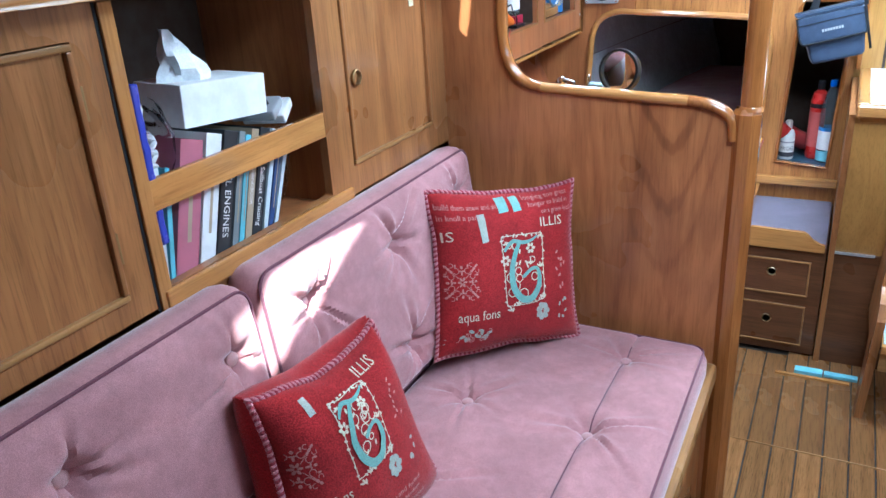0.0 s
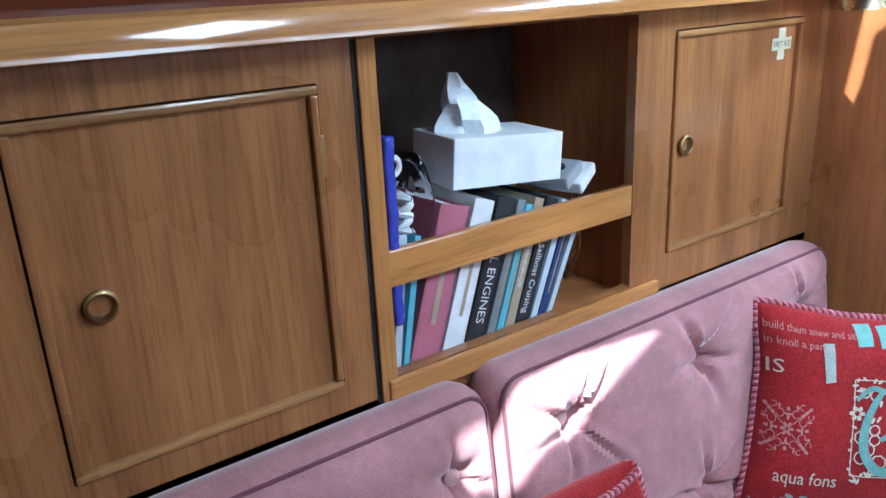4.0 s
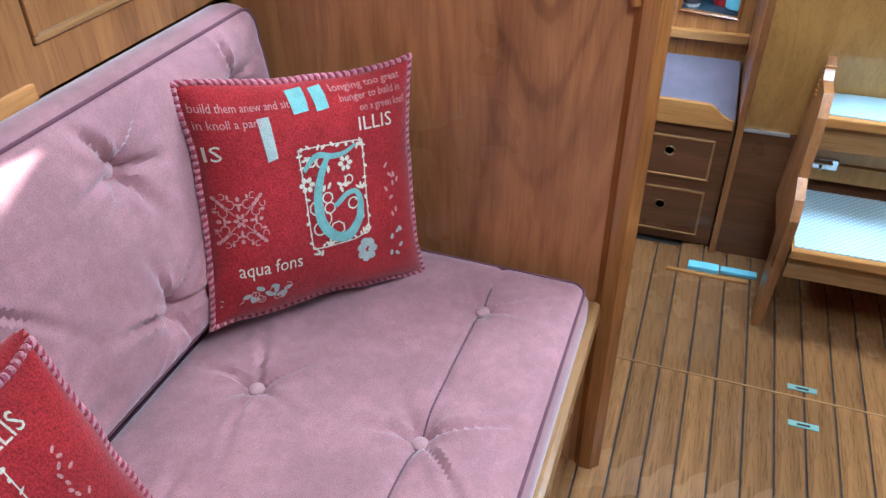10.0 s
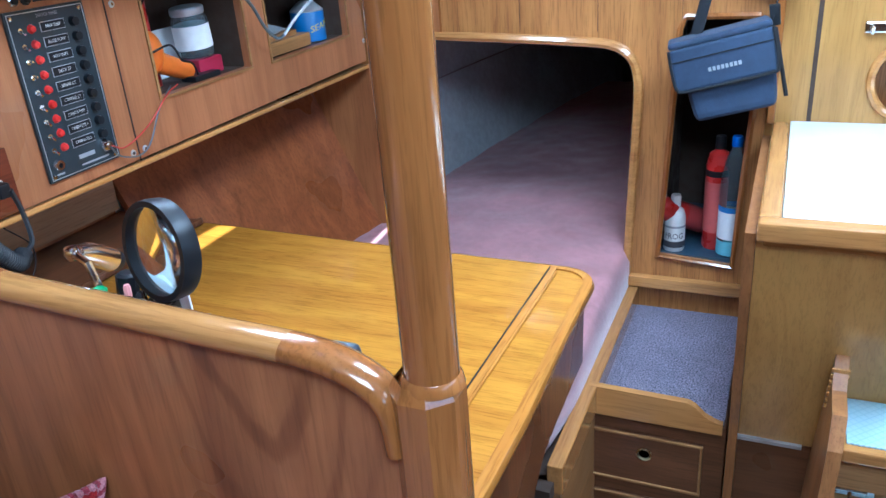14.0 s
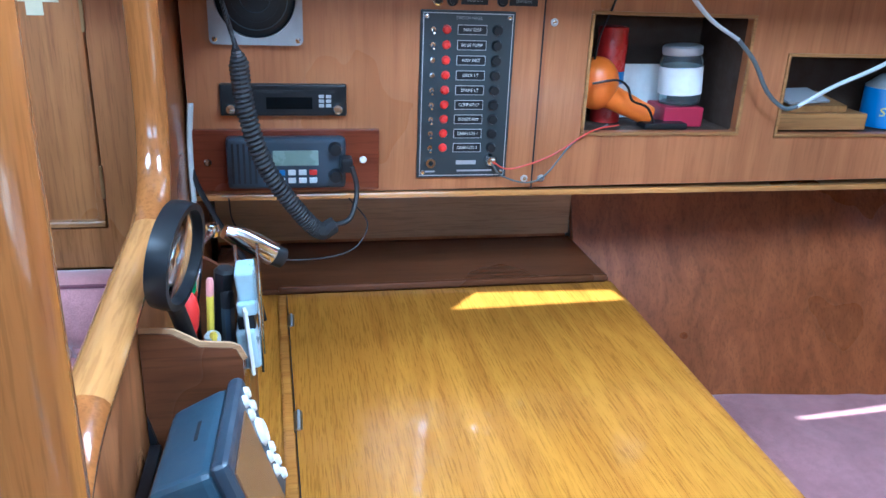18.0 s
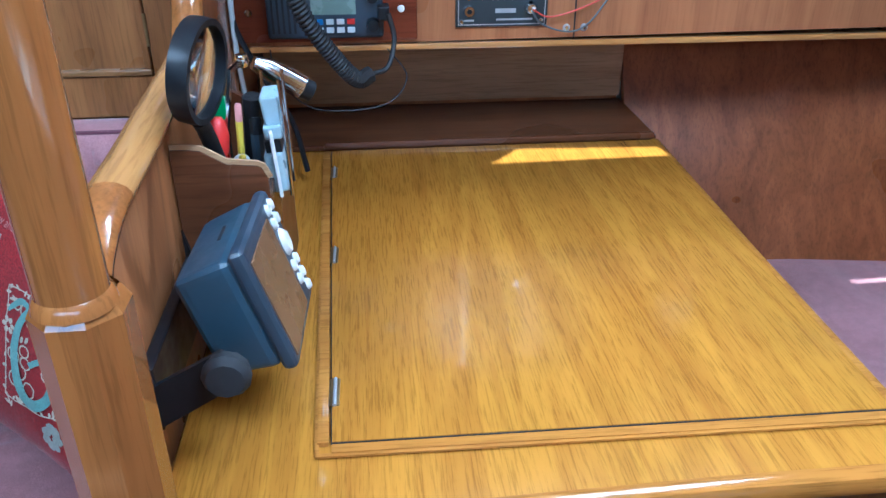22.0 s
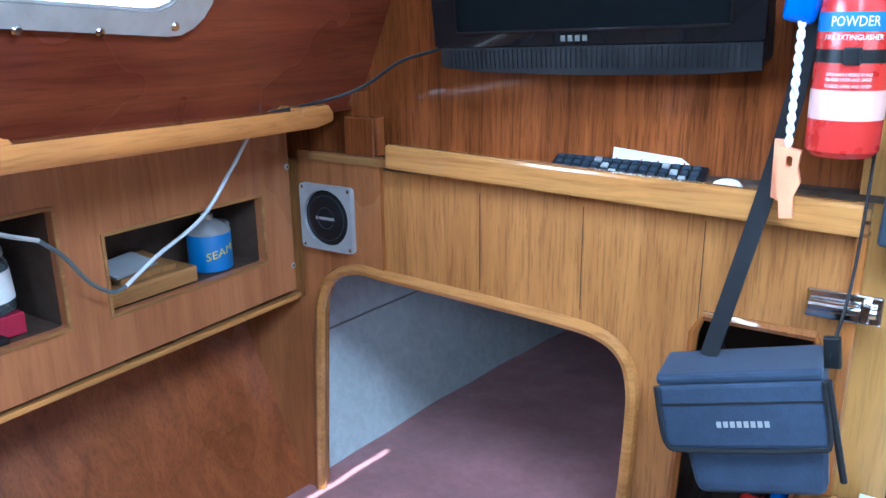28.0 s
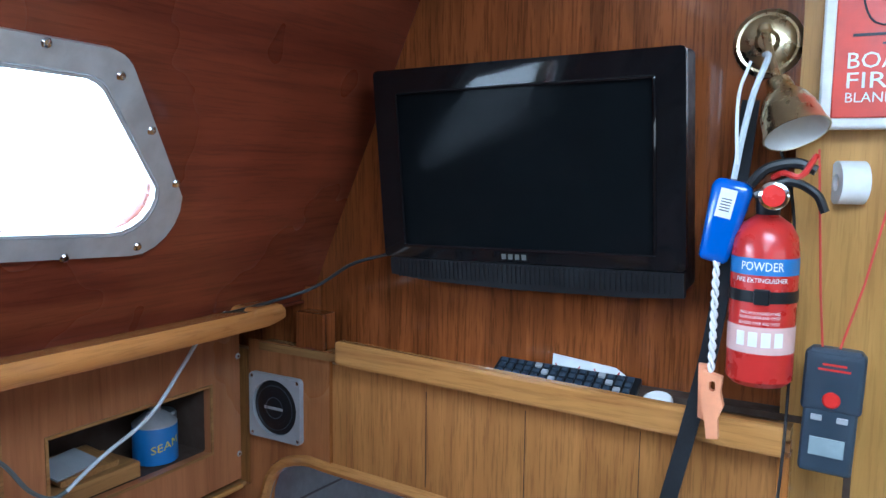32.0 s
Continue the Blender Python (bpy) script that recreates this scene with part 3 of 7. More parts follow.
    for k in range(7):
        blob(rnd.uniform(0.56, 0.74), rnd.uniform(0.42, 0.72), 0.016, 0.007, rnd.uniform(0, 180), 8, bm)
    woven("flowered_frame", bm, CREAM)
    bm = ribbon(smooth_line([(q[0], q[1], 0) for q in ((0.625, 0.40), (0.585, 0.47), (0.560, 0.57), (0.572, 0.675), (0.625, 0.745), (0.690, 0.748), (0.740, 0.695), (0.755, 0.62), (0.738, 0.572), (0.690, 0.575), (0.635, 0.615))], 5), lambda t: 0.022 + 0.022 * math.sin(math.pi * min(1, t * 1.25)))
    ribbon(smooth_line([(q[0], q[1], 0) for q in ((0.515, 0.450), (0.535, 0.425), (0.58, 0.392), (0.64, 0.405), (0.70, 0.400), (0.755, 0.372))], 4), lambda t: 0.012 + 0.013 * math.sin(math.pi * t), bm)
    woven("woven_letter", bm, TEAL, 0.0030)
    # rosette: a six-petalled heart with four lace sprays
    bm = bmesh.new()
    for k in range(6):
        blob(0.225 + 0.017 * math.cos(k * 1.047), 0.60 + 0.019 * math.sin(k * 1.047), 0.013, 0.007, k * 60, 8, bm)
    for k in range(4):
        a_ = math.radians(45 + 90 * k)
        ca, sa = math.cos(a_), math.sin(a_)
        spot = lambda r, q: (0.225 + r * ca - q * sa, 0.60 + r * sa + q * ca)
        ribbon([spot(0.03, 0), spot(0.075, 0)], 0.004, bm)
        for q in (-1, 1):
            ribbon(arc(*spot(0.070, q * 0.022), 0.017, 45 + 90 * k + 20 * q, 45 + 90 * k + 290 * q, 9), 0.0042, bm)
            ribbon(arc(*spot(0.112, q * 0.026), 0.012, 45 + 90 * k, 45 + 90 * k + 250 * q, 8), 0.0038, bm)
            blob(*spot(0.094, q * 0.040), 0.010, 0.006, 45 + 90 * k + 50 * q, 8, bm)
            blob(*spot(0.050, q * 0.040), 0.009, 0.005, 45 + 90 * k - 40 * q, 8, bm)
        for r, w in ((0.088, 0.012), (0.108, 0.013), (0.130, 0.012)):
            blob(*spot(r, 0), w, w * 0.62, 45 + 90 * k, 8, bm)
        a_ = math.radians(90 * k)
        ca, sa = math.cos(a_), math.sin(a_)
        blob(*spot(0.050, 0), 0.013, 0.006, 90 * k, 8, bm)
        blob(*spot(0.085, 0), 0.010, 0.008, 90 * k, 8, bm)
    woven("rosette", bm, ROSE)
    for nm, pts in (("teal_block", (0.50, 0.575)), ("teal_block", (0.60, 0.665))):
        x0, x1 = pts
        bm = bmesh.new()
        bm.faces.new([bm.verts.new(q) for q in ((x0, 0.105, 0), (x1, 0.095, 0), (x1, 0.20, 0), (x0 + 0.01, 0.21, 0))])
        bmesh.ops.subdivide_edges(bm, edges=bm.edges[:], cuts=3, use_grid_fill=True)
        woven(nm, bm, TEAL)
    bm = bmesh.new()
    bm.faces.new([bm.verts.new(q) for q in ((0.355, 0.21, 0), (0.405, 0.205, 0), (0.415, 0.375, 0), (0.37, 0.385, 0))])
    bmesh.ops.subdivide_edges(bm, edges=bm.edges[:], cuts=3, use_grid_fill=True)
    woven("silver_block", bm, SILVER)
    bm = bmesh.new()
    for k in range(7):
        blob(0.77 + 0.028 * math.cos(k * 0.9), 0.845 + 0.038 * math.sin(k * 0.9), 0.026, 0.020, k * 40, 8, bm)
    woven("silver_leaf", bm, SILVER)
    words("ILLIS", 0.865, max(0.295, raised + 0.065), 0.085, CREAM, width=0.165)
    words("IS", 0.155, 0.335, 0.085, CREAM, width=0.07)
    words("aqua fons", 0.33, 0.815, 0.085, CREAM, width=0.27)
    for text, cx, cy, w in (("build them anew and sit", 0.31, 0.163, 0.38), ("in knoll a part", 0.245, 0.225, 0.25), ("longing too great", 0.86, 0.116, 0.33), ("hunger to build in", 0.87, 0.168, 0.30), ("on a green knoll", 0.92, 0.222, 0.24)):
        words(text, cx, cy, 0.048, ROSE, width=w)
    bm = bmesh.new()
    for k in range(14):
        blob(rnd.uniform(0.08, 0.42), rnd.uniform(0.905, 0.975), 0.020, 0.011, rnd.uniform(0, 180), 8, bm)
    for k in range(6):
        blob(rnd.uniform(0.90, 0.965), rnd.uniform(0.78, 0.93), 0.015, 0.009, rnd.uniform(0, 180), 8, bm)
    woven("flower_border", bm, SILVER)
    bm = bmesh.new()
    for k in range(10):
        blob(rnd.uniform(0.88, 0.965), rnd.uniform(0.42, 0.72), 0.014, 0.007, rnd.uniform(0, 180), 8, bm)
        ribbon(arc(rnd.uniform(0.1, 0.5), rnd.uniform(0.91, 0.97), 0.016, rnd.uniform(0, 360), rnd.uniform(400, 560), 8), 0.005, bm)
    woven("rose_lace", bm, ROSE)
    if raised > 0.1:
        for text, cx, cy, w in (("if paints uncurling and furled", 0.66, 1.0, 0.52), ("all things uncomely broken", 0.66, 1.05, 0.50), ("The cry of a child by the road", 0.66, 1.105, 0.56), ("the heavy steps", 0.30, 1.17, 0.3)):
            words(text, cx, cy, 0.040, ROSE, width=w)
        bm = bmesh.new()
        for q in ((0.10, 0.99, 0.05, 0.03), (0.20, 1.05, 0.055, 0.028), (0.20, 1.10, 0.055, 0.020), (0.42, 0.96, 0.03, 0.02), (0.48, 0.90, 0.03, 0.018), (0.36, 1.06, 0.014, 0.055)):
            blob(*q, 0, 12, bm)
        ribbon(smooth_line([(0.06, 1.02, 0), (0.20, 1.0, 0), (0.34, 0.99, 0), (0.36, 1.10, 0)], 5), 0.016, bm)
        woven("silver_tree", bm, SILVER)
    return th


def tufts(points, depth, spread, soft=0.0, seed=0):
    """Height of a buttoned face: pits at the buttons, folds running out from them, a slow swell."""
    rnd = random.Random(seed * 7 + 1)
    folds = []
    for bx, by in points:
        turn = rnd.uniform(0, 60)
        for k in range(6):
            a_ = math.radians(turn + k * 60 + rnd.uniform(-16, 16))
            folds.append((bx, by, math.cos(a_), math.sin(a_), rnd.uniform(0.05, 0.15), rnd.uniform(0.0045, 0.009), rnd.uniform(0.15, 0.46) * depth, rnd.uniform(-1.2, 1.2)))

    def h(x, y):
        z = 0.0
        for bx, by in points:
            d2 = (x - bx) ** 2 + (y - by) ** 2
            if d2 < 0.06:
                z -= depth * math.exp(-d2 / spread ** 2) + depth * 0.55 * math.exp(-math.sqrt(d2) / (spread * 1.6))
        for bx, by, ca, sa, long, wide, deep, bow in folds:
            p, q = (x - bx) * ca + (y - by) * sa, (y - by) * ca - (x - bx) * sa
            if 0.0 < p < long * 1.6:
                q -= bow * p * p
                if abs(q) < 0.04:
                    w = wide * (0.7 + p / long)
                    z += deep * min(1, p / 0.012) * math.exp(-(p / long) ** 2) * (0.6 * math.exp(-((abs(q) - w * 1.5) / w) ** 2) - math.exp(-(q / w) ** 2))
        return z + soft * noise.noise(Vector((x * 5, y * 5, seed))) + soft * 0.5 * noise.noise(Vector((x * 14, y * 14, seed + 3)))
    return h


def cushion(name, m, w, d, h, buttons, label, mat, group="", depth=0.022, r=0.035, crown=0.02, cat="cushion", seam=True, seed=0, warp=None, rows=()):
    """A buttoned foam cushion in its own frame: base at z 0, face up. warp bends it in plan."""
    pit = tufts(buttons, depth * 1.5, 0.026, 0.007, seed)
    th = thing(name, (0, 0, 0), label, cat, group)
    wf = warp or (lambda p: p)

    def face(u, v):
        x, y = u * w / 2, v * d / 2
        z = crown * (1 - u ** 4) * (1 - v ** 4) + pit(x, y) * (1 - u ** 8) * (1 - v ** 8)
        for axis, pos in rows:
            q = (x if axis == "x" else y) - pos
            z -= 0.006 * math.exp(-(q / 0.006) ** 2)
        return z

    bm = puffed(w, d, h, r, max(24, int(w / 0.0072)), max(24, int(d / 0.0072)), face)
    for v in bm.verts:
        v.co = m @ wf(v.co)
    part("cushion_cover", bm, mat, th, smooth=True)
    if seam:
        q = r * 0.27
        for z in (h - q, q):
            loop = [wf(Vector((x, y, z))) for x, y in round_rect(-w / 2 + q, w / 2 - q, -d / 2 + q, d / 2 - q, r * 0.7, 5)]
            dense = []
            for i, p in enumerate(loop):
                nx = loop[(i + 1) % len(loop)]
                k = max(1, int((nx - p).length / 0.03))
                dense += [p.lerp(nx, t / k) for t in range(k)]
            part("piping", sweep([m @ p for p in dense], 0.0032, 6, True), PINK_P, th, "dark pink piping", True)
    for axis, pos in rows:
        line = [m @ wf(Vector((pos, y_, h + face(pos / (w / 2), y_ / (d / 2)) + 0.0035))) for y_ in [-d / 2 * 0.93 + d * 0.93 * k / 120 for k in range(121)]]
        part("stitched_seam", sweep(line, 0.0018, 5), PINK_P, th, "", True)
    for bx, by in buttons:
        u, v = bx / (w / 2), by / (d / 2)
        z = h + face(u, v)
        b = lathe([(0.0, 0.0085), (0.009, 0.0075), (0.0125, 0.0045), (0.0135, -0.001), (0.010, -0.008)], 16)
        part("button", moved(b, m @ Matrix.Translation(wf(Vector((bx, by, z + 0.010))))), PINK_B, th, "", True)
    return th

# ---- the hull, sole and partitions ----
SIDE = lambda z: -0.22 + 0.45 * (z - 1.49)
XC, XE, YB, YA = -0.240, -0.34, 2.200, 3.675


def structure(name, bm, mat, label, smooth=False):
    return solo(name, bm, mat, label, "", "", "structure", smooth)


# plain shell that closes the place; its starboard windows are unseen and added
structure("wall_starboard", plate([(-1.3, -0.1), (4.4, -0.1), (4.4, 2.3), (-1.3, 2.3)], [round_rect(0.85, 1.95, 1.65, 1.91, 0.08), round_rect(2.25, 3.15, 1.65, 1.91, 0.08)], on_x(2.3), 0.03), TEAK, "unseen teak cabin side with two added windows")
structure("wall_forward", box(-1.0, 2.33, -1.33, -1.3, -0.1, 2.3), TEAK, "teak forward bulkhead")
structure("wall_hull_port", box(-0.92, -0.88, -1.3, 6.2, -0.1, 1.5), LINING, "pale lined hull side")
DECK = lambda x: 2.130 + 0.150 * max(0.0, min(x, 1.3))
# Unseen holes added overhead, shaped so the sun throws its patches.
sun_holes = [round_rect(1.75, 2.1, 2.5, 3.0, 0.05), [(0.239, 2.048), (0.150, 2.125), (0.165, 2.385), (0.229, 2.397)],
           [(0.328, 2.66), (0.312, 2.91), (0.340, 3.20), (0.372, 3.20), (0.345, 2.91), (0.355, 2.66)],
           [(0.324, 1.17), (0.373, 0.945), (0.389, 0.80), (0.408, 0.735), (0.398, 0.655), (0.366, 0.66), (0.335, 0.70), (0.322, 0.78), (0.308, 0.84), (0.303, 0.93)],
           [(0.072, 1.909), (0.106, 1.885), (0.125, 1.857), (0.156, 1.809), (0.179, 1.77), (0.205, 1.725), (0.203, 1.766), (0.193, 1.802), (0.166, 1.843), (0.196, 1.856), (0.178, 1.89), (0.156, 1.911)]]
sun_holes = [[(u + 0.42 * (DECK(u) - 2.115), v - 0.45 * (DECK(u) - 2.115)) for u, v in h] for h in sun_holes]
on_deck = lambda u, v, d: (u, v, DECK(u) + d)
structure("ceiling", plate([(0.0, -1.33), (0.9, -1.33), (0.9, 4.4), (0.0, 4.4)], sun_holes[1:], on_deck, 0.05), CEIL, "white vinyl headlining with added holes for sun patches")
structure("ceiling", plate([(0.9, -1.33), (2.33, -1.33), (2.33, 4.4), (0.9, 4.4)], sun_holes[:1], on_deck, 0.05), CEIL, "white vinyl headlining with an added unseen hatch opening")
structure("ceiling", plate([(-1.0, -1.33), (0.0, -1.33), (0.0, 4.4), (-1.0, 4.4)], [], on_deck, 0.05), CEIL, "white vinyl headlining beside the hull")

# sole
structure("floor", box(0.30, 2.3, -1.3, 4.4, -0.05, -0.006), CAULK, "dark caulked cabin sole")

# settee front and lip
structure("settee_front", box(0.435, 0.452, -1.2, YB - 0.002, 0.0, 0.43), TEAK, "varnished teak settee front")
structure("settee_base", box(-0.88, 0.435, -1.2, 2.165, 0.37, 0.40), SHADOWWOOD, "plywood settee top")
structure("settee_lip", box(0.440, 0.478, -1.2, YB - 0.002, 0.428, 0.478, 0.012), TEAK_Y, "varnished settee fiddle")
structure("hull_panel_settee", obox((-0.36, 0.35, 0.76), (0.02, 3.3, 0.66), (0, -14, 0)), TEAK, "teak panel behind the settee")

# settee bulkhead with its curved cut-out
BY = lambda x: YB - 0.02 * (0.462 - x)
edge = smooth_line([(-0.066, 1.68), (-0.074, 1.50), (-0.083, 1.36), (-0.084, 1.285), (-0.072, 1.222), (-0.044, 1.180), (0.0, 1.157), (0.10, 1.149), (0.19, 1.144), (0.28, 1.138), (0.38, 1.133), (0.43, 1.120), (0.458, 1.096), (0.466, 1.05)], 5)
out = [(-0.88, 0.0), (0.466, 0.0)] + [(a.x, a.y) for a in reversed(edge)] + [(-0.07, 1.75), (-0.88, 1.75)]
structure("wall_bulkhead", plate(out, [], lambda u, v, d: (u, BY(u) + d, v), 0.016), BULK, "figured teak half bulkhead")
rail = [Vector((p.x, BY(p.x) + 0.008, p.y + 0.002)) for p in edge]
prof = [(-1, -0.7), (-0.95, 0.1), (-0.6, 0.75), (0, 1.0), (0.6, 0.75), (0.95, 0.1), (1, -0.7)]
cap = [(0.78 * math.cos(k * math.pi / 7), 1.2 * math.sin(k * math.pi / 7)) for k in range(14)]
ia = min(range(len(rail)), key=lambda k: abs(rail[k].x - 0.02) + (rail[k].z > 1.2))
ib = min(range(len(rail)), key=lambda k: abs(rail[k].x - 0.362))
for nm, a_, b_, mt, lb in (("trim_upright", 0, ia + 1, HONEY_Z, "curved varnished edge moulding"), ("trim_cap", ia, ib + 1, HONEY_X, "rounded honey varnished capping rail"), ("trim_cap_end", ib, len(rail), HONEY_Z, "darker curved end of the capping rail")):
    structure(nm, sweep(rail[a_:b_], 0.0165, profile=cap, up=(0, 1, 0)), mt, lb, True)

# post
PX, PY = 0.496, YB + 0.018
th = thing("cabin_post", (PX, PY, 0), "varnished post, octagonal foot and round upper half", "post")
at_post = Matrix.Translation((PX, PY, 0))
part("post_foot", moved(lathe([(0.0335, 0.0), (0.0335, 1.112), (0.027, 1.124)], 8), at_post @ pose(-0.006, 0, 0, 0, 0, 22.5)), HONEY_Z, th)
part("post_shaft", moved(lathe([(0.0237, 1.10), (0.0237, 2.235)], 28), at_post), HONEY_Z, th, "", True)
part("post_collar", moved(lathe([(0.0280, 1.118), (0.0262, 1.126), (0.0238, 1.129)], 28), at_post), HONEY_Z, th, "", True)

# locker face above the settee: frame with openings for doors and shelf
HOLES = [round_rect(0.20, 0.70, 1.045, 1.425, 0.002, 1), round_rect(0.79, 1.112, 1.045, 1.424, 0.002, 1), round_rect(1.188, 1.648, 1.034, 1.467, 0.004, 2), round_rect(1.736, 2.097, 1.071, 1.438, 0.002, 1)]
structure("locker_face", plate([(-1.2, 0.945), (BY(XC) - 0.001, 0.958), (BY(XC) - 0.001, 1.498), (-1.2, 1.498)], HOLES, on_x(XC, -1), 0.018), TEAK, "teak face of the settee lockers")
structure("locker_bottom", box(-0.88, XC, -1.2, BY(XC) - 0.002, 0.995, 1.010), BULK, "teak locker bottom")
# The shelf's inner shade is part of this colour.
structure("locker_back", box(-0.56, -0.545, -1.2, BY(XC) - 0.002, 1.01, 1.498), SHADOWWOOD, "locker back with shade in its colour")
for y in (1.166, 1.68):
    structure("locker_divider", box(-0.545, XC - 0.019, y - 0.008, y + 0.008, 1.01, 1.49), BULK, "teak shelf divider")
structure("shelf_sill", box(XC + 0.001, XC + 0.012, 1.172, 1.71, 1.0, 1.034, 0.004), HONEY, "honey teak shelf sill")
structure("locker_stile", box(XC + 0.001, XC + 0.007, 1.1625, 1.187, 0.992, 1.468, 0.002), HONEY_UP, "honey teak seam batten")
structure("locker_seam", box(XC - 0.001, XC + 0.0012, 1.1575, 1.162, 0.992, 1.468), DARK, "dark open seam beside the batten")

# side deck ledge with its moulding
structure("side_ledge", box(-0.88, SIDE(1.49) + 0.01, -1.2, 3.75, 1.484, 1.4895), MAHOG, "mahogany side ledge")
structure("trim_ledge", sweep([(XC + 0.028, -1.2, 1.489), (XC + 0.028, BY(XC) - 0.012, 1.489)], 0.022, profile=prof, up=(0, 0, 1)), HONEY, "rounded ledge moulding", True)

# sloping cabin side with the window
def side_place(u, v, d):
    c = math.cos(math.atan(0.45))
    return (SIDE(1.49 + v * c) - d, u, 1.49 + v * c + d * 0.45 * c)


WIN = [(u, (v - 0.355) * 0.95 + 0.318) for u, v in arc(3.192, 0.286, 0.056, -95, 20, 6) + arc(3.085, 0.42, 0.050, 38, 88, 5) + [(2.92, 0.474), (2.62, 0.480)] + arc(2.58, 0.42, 0.06, 90, 180, 5) + arc(2.58, 0.34, 0.06, 180, 262, 5) + [(2.95, 0.244)]]
structure("wall_cabin_side", plate([(-1.3, -0.005), (3.74, -0.005), (3.74, 0.76), (-1.3, 0.76)], [WIN], side_place, 0.025), MAHOG, "dark red mahogany cabin side")

# electronics face
EH = [round_rect(2.848, 3.13, 1.188, 1.380, 0.003, 1), round_rect(3.212, 3.560, 1.184, 1.319, 0.003, 1)]
structure("panel_face", plate([(2.209, 1.088), (3.645, 1.10), (3.645, 1.481), (2.204, 1.481)], EH, on_x(XE, -1), 0.016), FACE, "teak instrument face with two niches")
structure("panel_bottom", box(-0.80, XE - 0.001, 2.205, 3.66, 1.079, 1.0875), TEAK_Y, "underside of the instrument face")
structure("trim_panel", box(XE - 0.004, XE + 0.006, 2.205, 3.645, 1.0785, 1.0885, 0.003), HONEY, "thin teak edging")
# Niche linings are coloured darker for the shade inside them.
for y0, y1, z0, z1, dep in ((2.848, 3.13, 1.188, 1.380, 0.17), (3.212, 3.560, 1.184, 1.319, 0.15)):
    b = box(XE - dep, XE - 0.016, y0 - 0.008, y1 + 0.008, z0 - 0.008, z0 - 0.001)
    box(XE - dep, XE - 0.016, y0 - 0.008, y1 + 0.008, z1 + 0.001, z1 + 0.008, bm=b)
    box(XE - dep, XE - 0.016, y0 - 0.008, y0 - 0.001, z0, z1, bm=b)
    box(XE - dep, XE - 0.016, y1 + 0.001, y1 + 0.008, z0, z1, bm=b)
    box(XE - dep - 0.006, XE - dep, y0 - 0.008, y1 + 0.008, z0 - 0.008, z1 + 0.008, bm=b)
    structure("niche", b, SHADOWWOOD, "teak lined niche with shade in its colour")
    for q in ((y0 - 0.006, y1 + 0.006, z1, z1 + 0.006), (y0 - 0.006, y1 + 0.006, z0 - 0.006, z0), (y0 - 0.006, y0, z0, z1), (y1, y1 + 0.006, z0, z1)):
        structure("trim_niche", box(XE + 0.0005, XE + 0.004, *q, 0.001), TEAK_Y, "thin niche edging")
structure("batten_pale", box(-0.657, -0.642, 2.207, 2.955, 0.896, 1.078), PALE, "pale unvarnished batten")
structure("wall_behind_table", box(-0.885, -0.658, 2.205, 2.955, 0.5, 1.0785), BULK, "teak backing of the chart table")

# quarter berth side panel and hull
HULL = lambda y, z: -0.43 + 0.16 * (y - 3.25) - 0.46 * (z - 0.6)
structure("hull_panel_berth", plate([(2.957, 0.43), (3.30, 0.43), (3.674, 0.43), (3.674, 1.078), (3.30, 1.078), (2.957, 1.078)], [], lambda u, v, d: (HULL(u, v) - d, u, v), 0.02), MAHOG_Z, "red mahogany berth side panel")

# aft bulkhead: arch and locker openings
ARCH = [(-0.335, 0.46), (0.385, 0.46), (0.392, 0.70), (0.404, 0.98), (0.401, 1.060), (0.383, 1.106), (0.338, 1.134), (0.25, 1.144), (0.04, 1.154), (-0.12, 1.160), (-0.18, 1.163), (-0.235, 1.148), (-0.272, 1.118), (-0.292, 1.07), (-0.298, 1.02), (-0.318, 0.74)]
LOCK = [(0.467, 0.580), (0.655, 0.566), (0.664, 0.80), (0.682, 1.16), (0.672, 1.20), (0.51, 1.20), (0.497, 1.17), (0.482, 0.86)]
structure("wall_aft_lower", plate([(-0.88, 0.0), (2.3, 0.0), (2.3, 0.9), (0.70, 0.9), (0.72, 1.374), (-0.88, 1.374)], [ARCH, LOCK], on_y(YA), 0.022), AFT, "honey tongue-and-groove aft bulkhead")
structure("wall_aft_corner", plate([(-0.80, 0.46), (-0.337, 0.46), (-0.320, 0.74), (-0.30, 1.02), (-0.294, 1.072), (-0.272, 1.122), (-0.235, 1.153), (-0.18, 1.166), (-0.118, 1.158), (-0.118, 1.40), (-0.335, 1.40), (-0.335, 1.078), (-0.80, 1.078)], [], on_y(YA - 0.008), 0.006), BULK, "darker teak corner of the aft bulkhead")
structure("wall_aft_ledge", box(-0.88, -0.19, 3.70, 3.73, 1.36, 1.52), AFT_UP, "dark teak above the corner")
structure("wall_aft_upper", box(-0.3, 2.3, 3.735, 3.755, 1.36, 2.32), AFT_UP, "dark varnished upper aft bulkhead")
structure("wall_aft_starboard", plate([(0.70, 0.88), (2.3, 0.88), (2.3, 2.30), (0.70, 2.30)], [arc(1.0, 1.05, 0.085, 0, 345, 23)], on_y(3.70), 0.02), GOLD_PLY, "pale honey companionway panel with a round hole")
structure("cover_dark_void", box(0.86, 1.14, 3.80, 3.82, 0.9, 1.2), AFT, "panel behind the round hole")
structure("trim_arch", sweep([(u, YA - 0.006, v) for u, v in [(p.x, p.y) for p in smooth_line([(a, b_, 0) for a, b_ in ARCH[1:] + ARCH[:1]], 4)]], 0.0125, 8), HONEY_X, "rounded arch moulding", True)
structure("trim_locker", sweep([(a, YA - 0.002, b_) for a, b_ in LOCK], 0.0085, 6, True), HONEY_Z, "thin locker moulding", True)
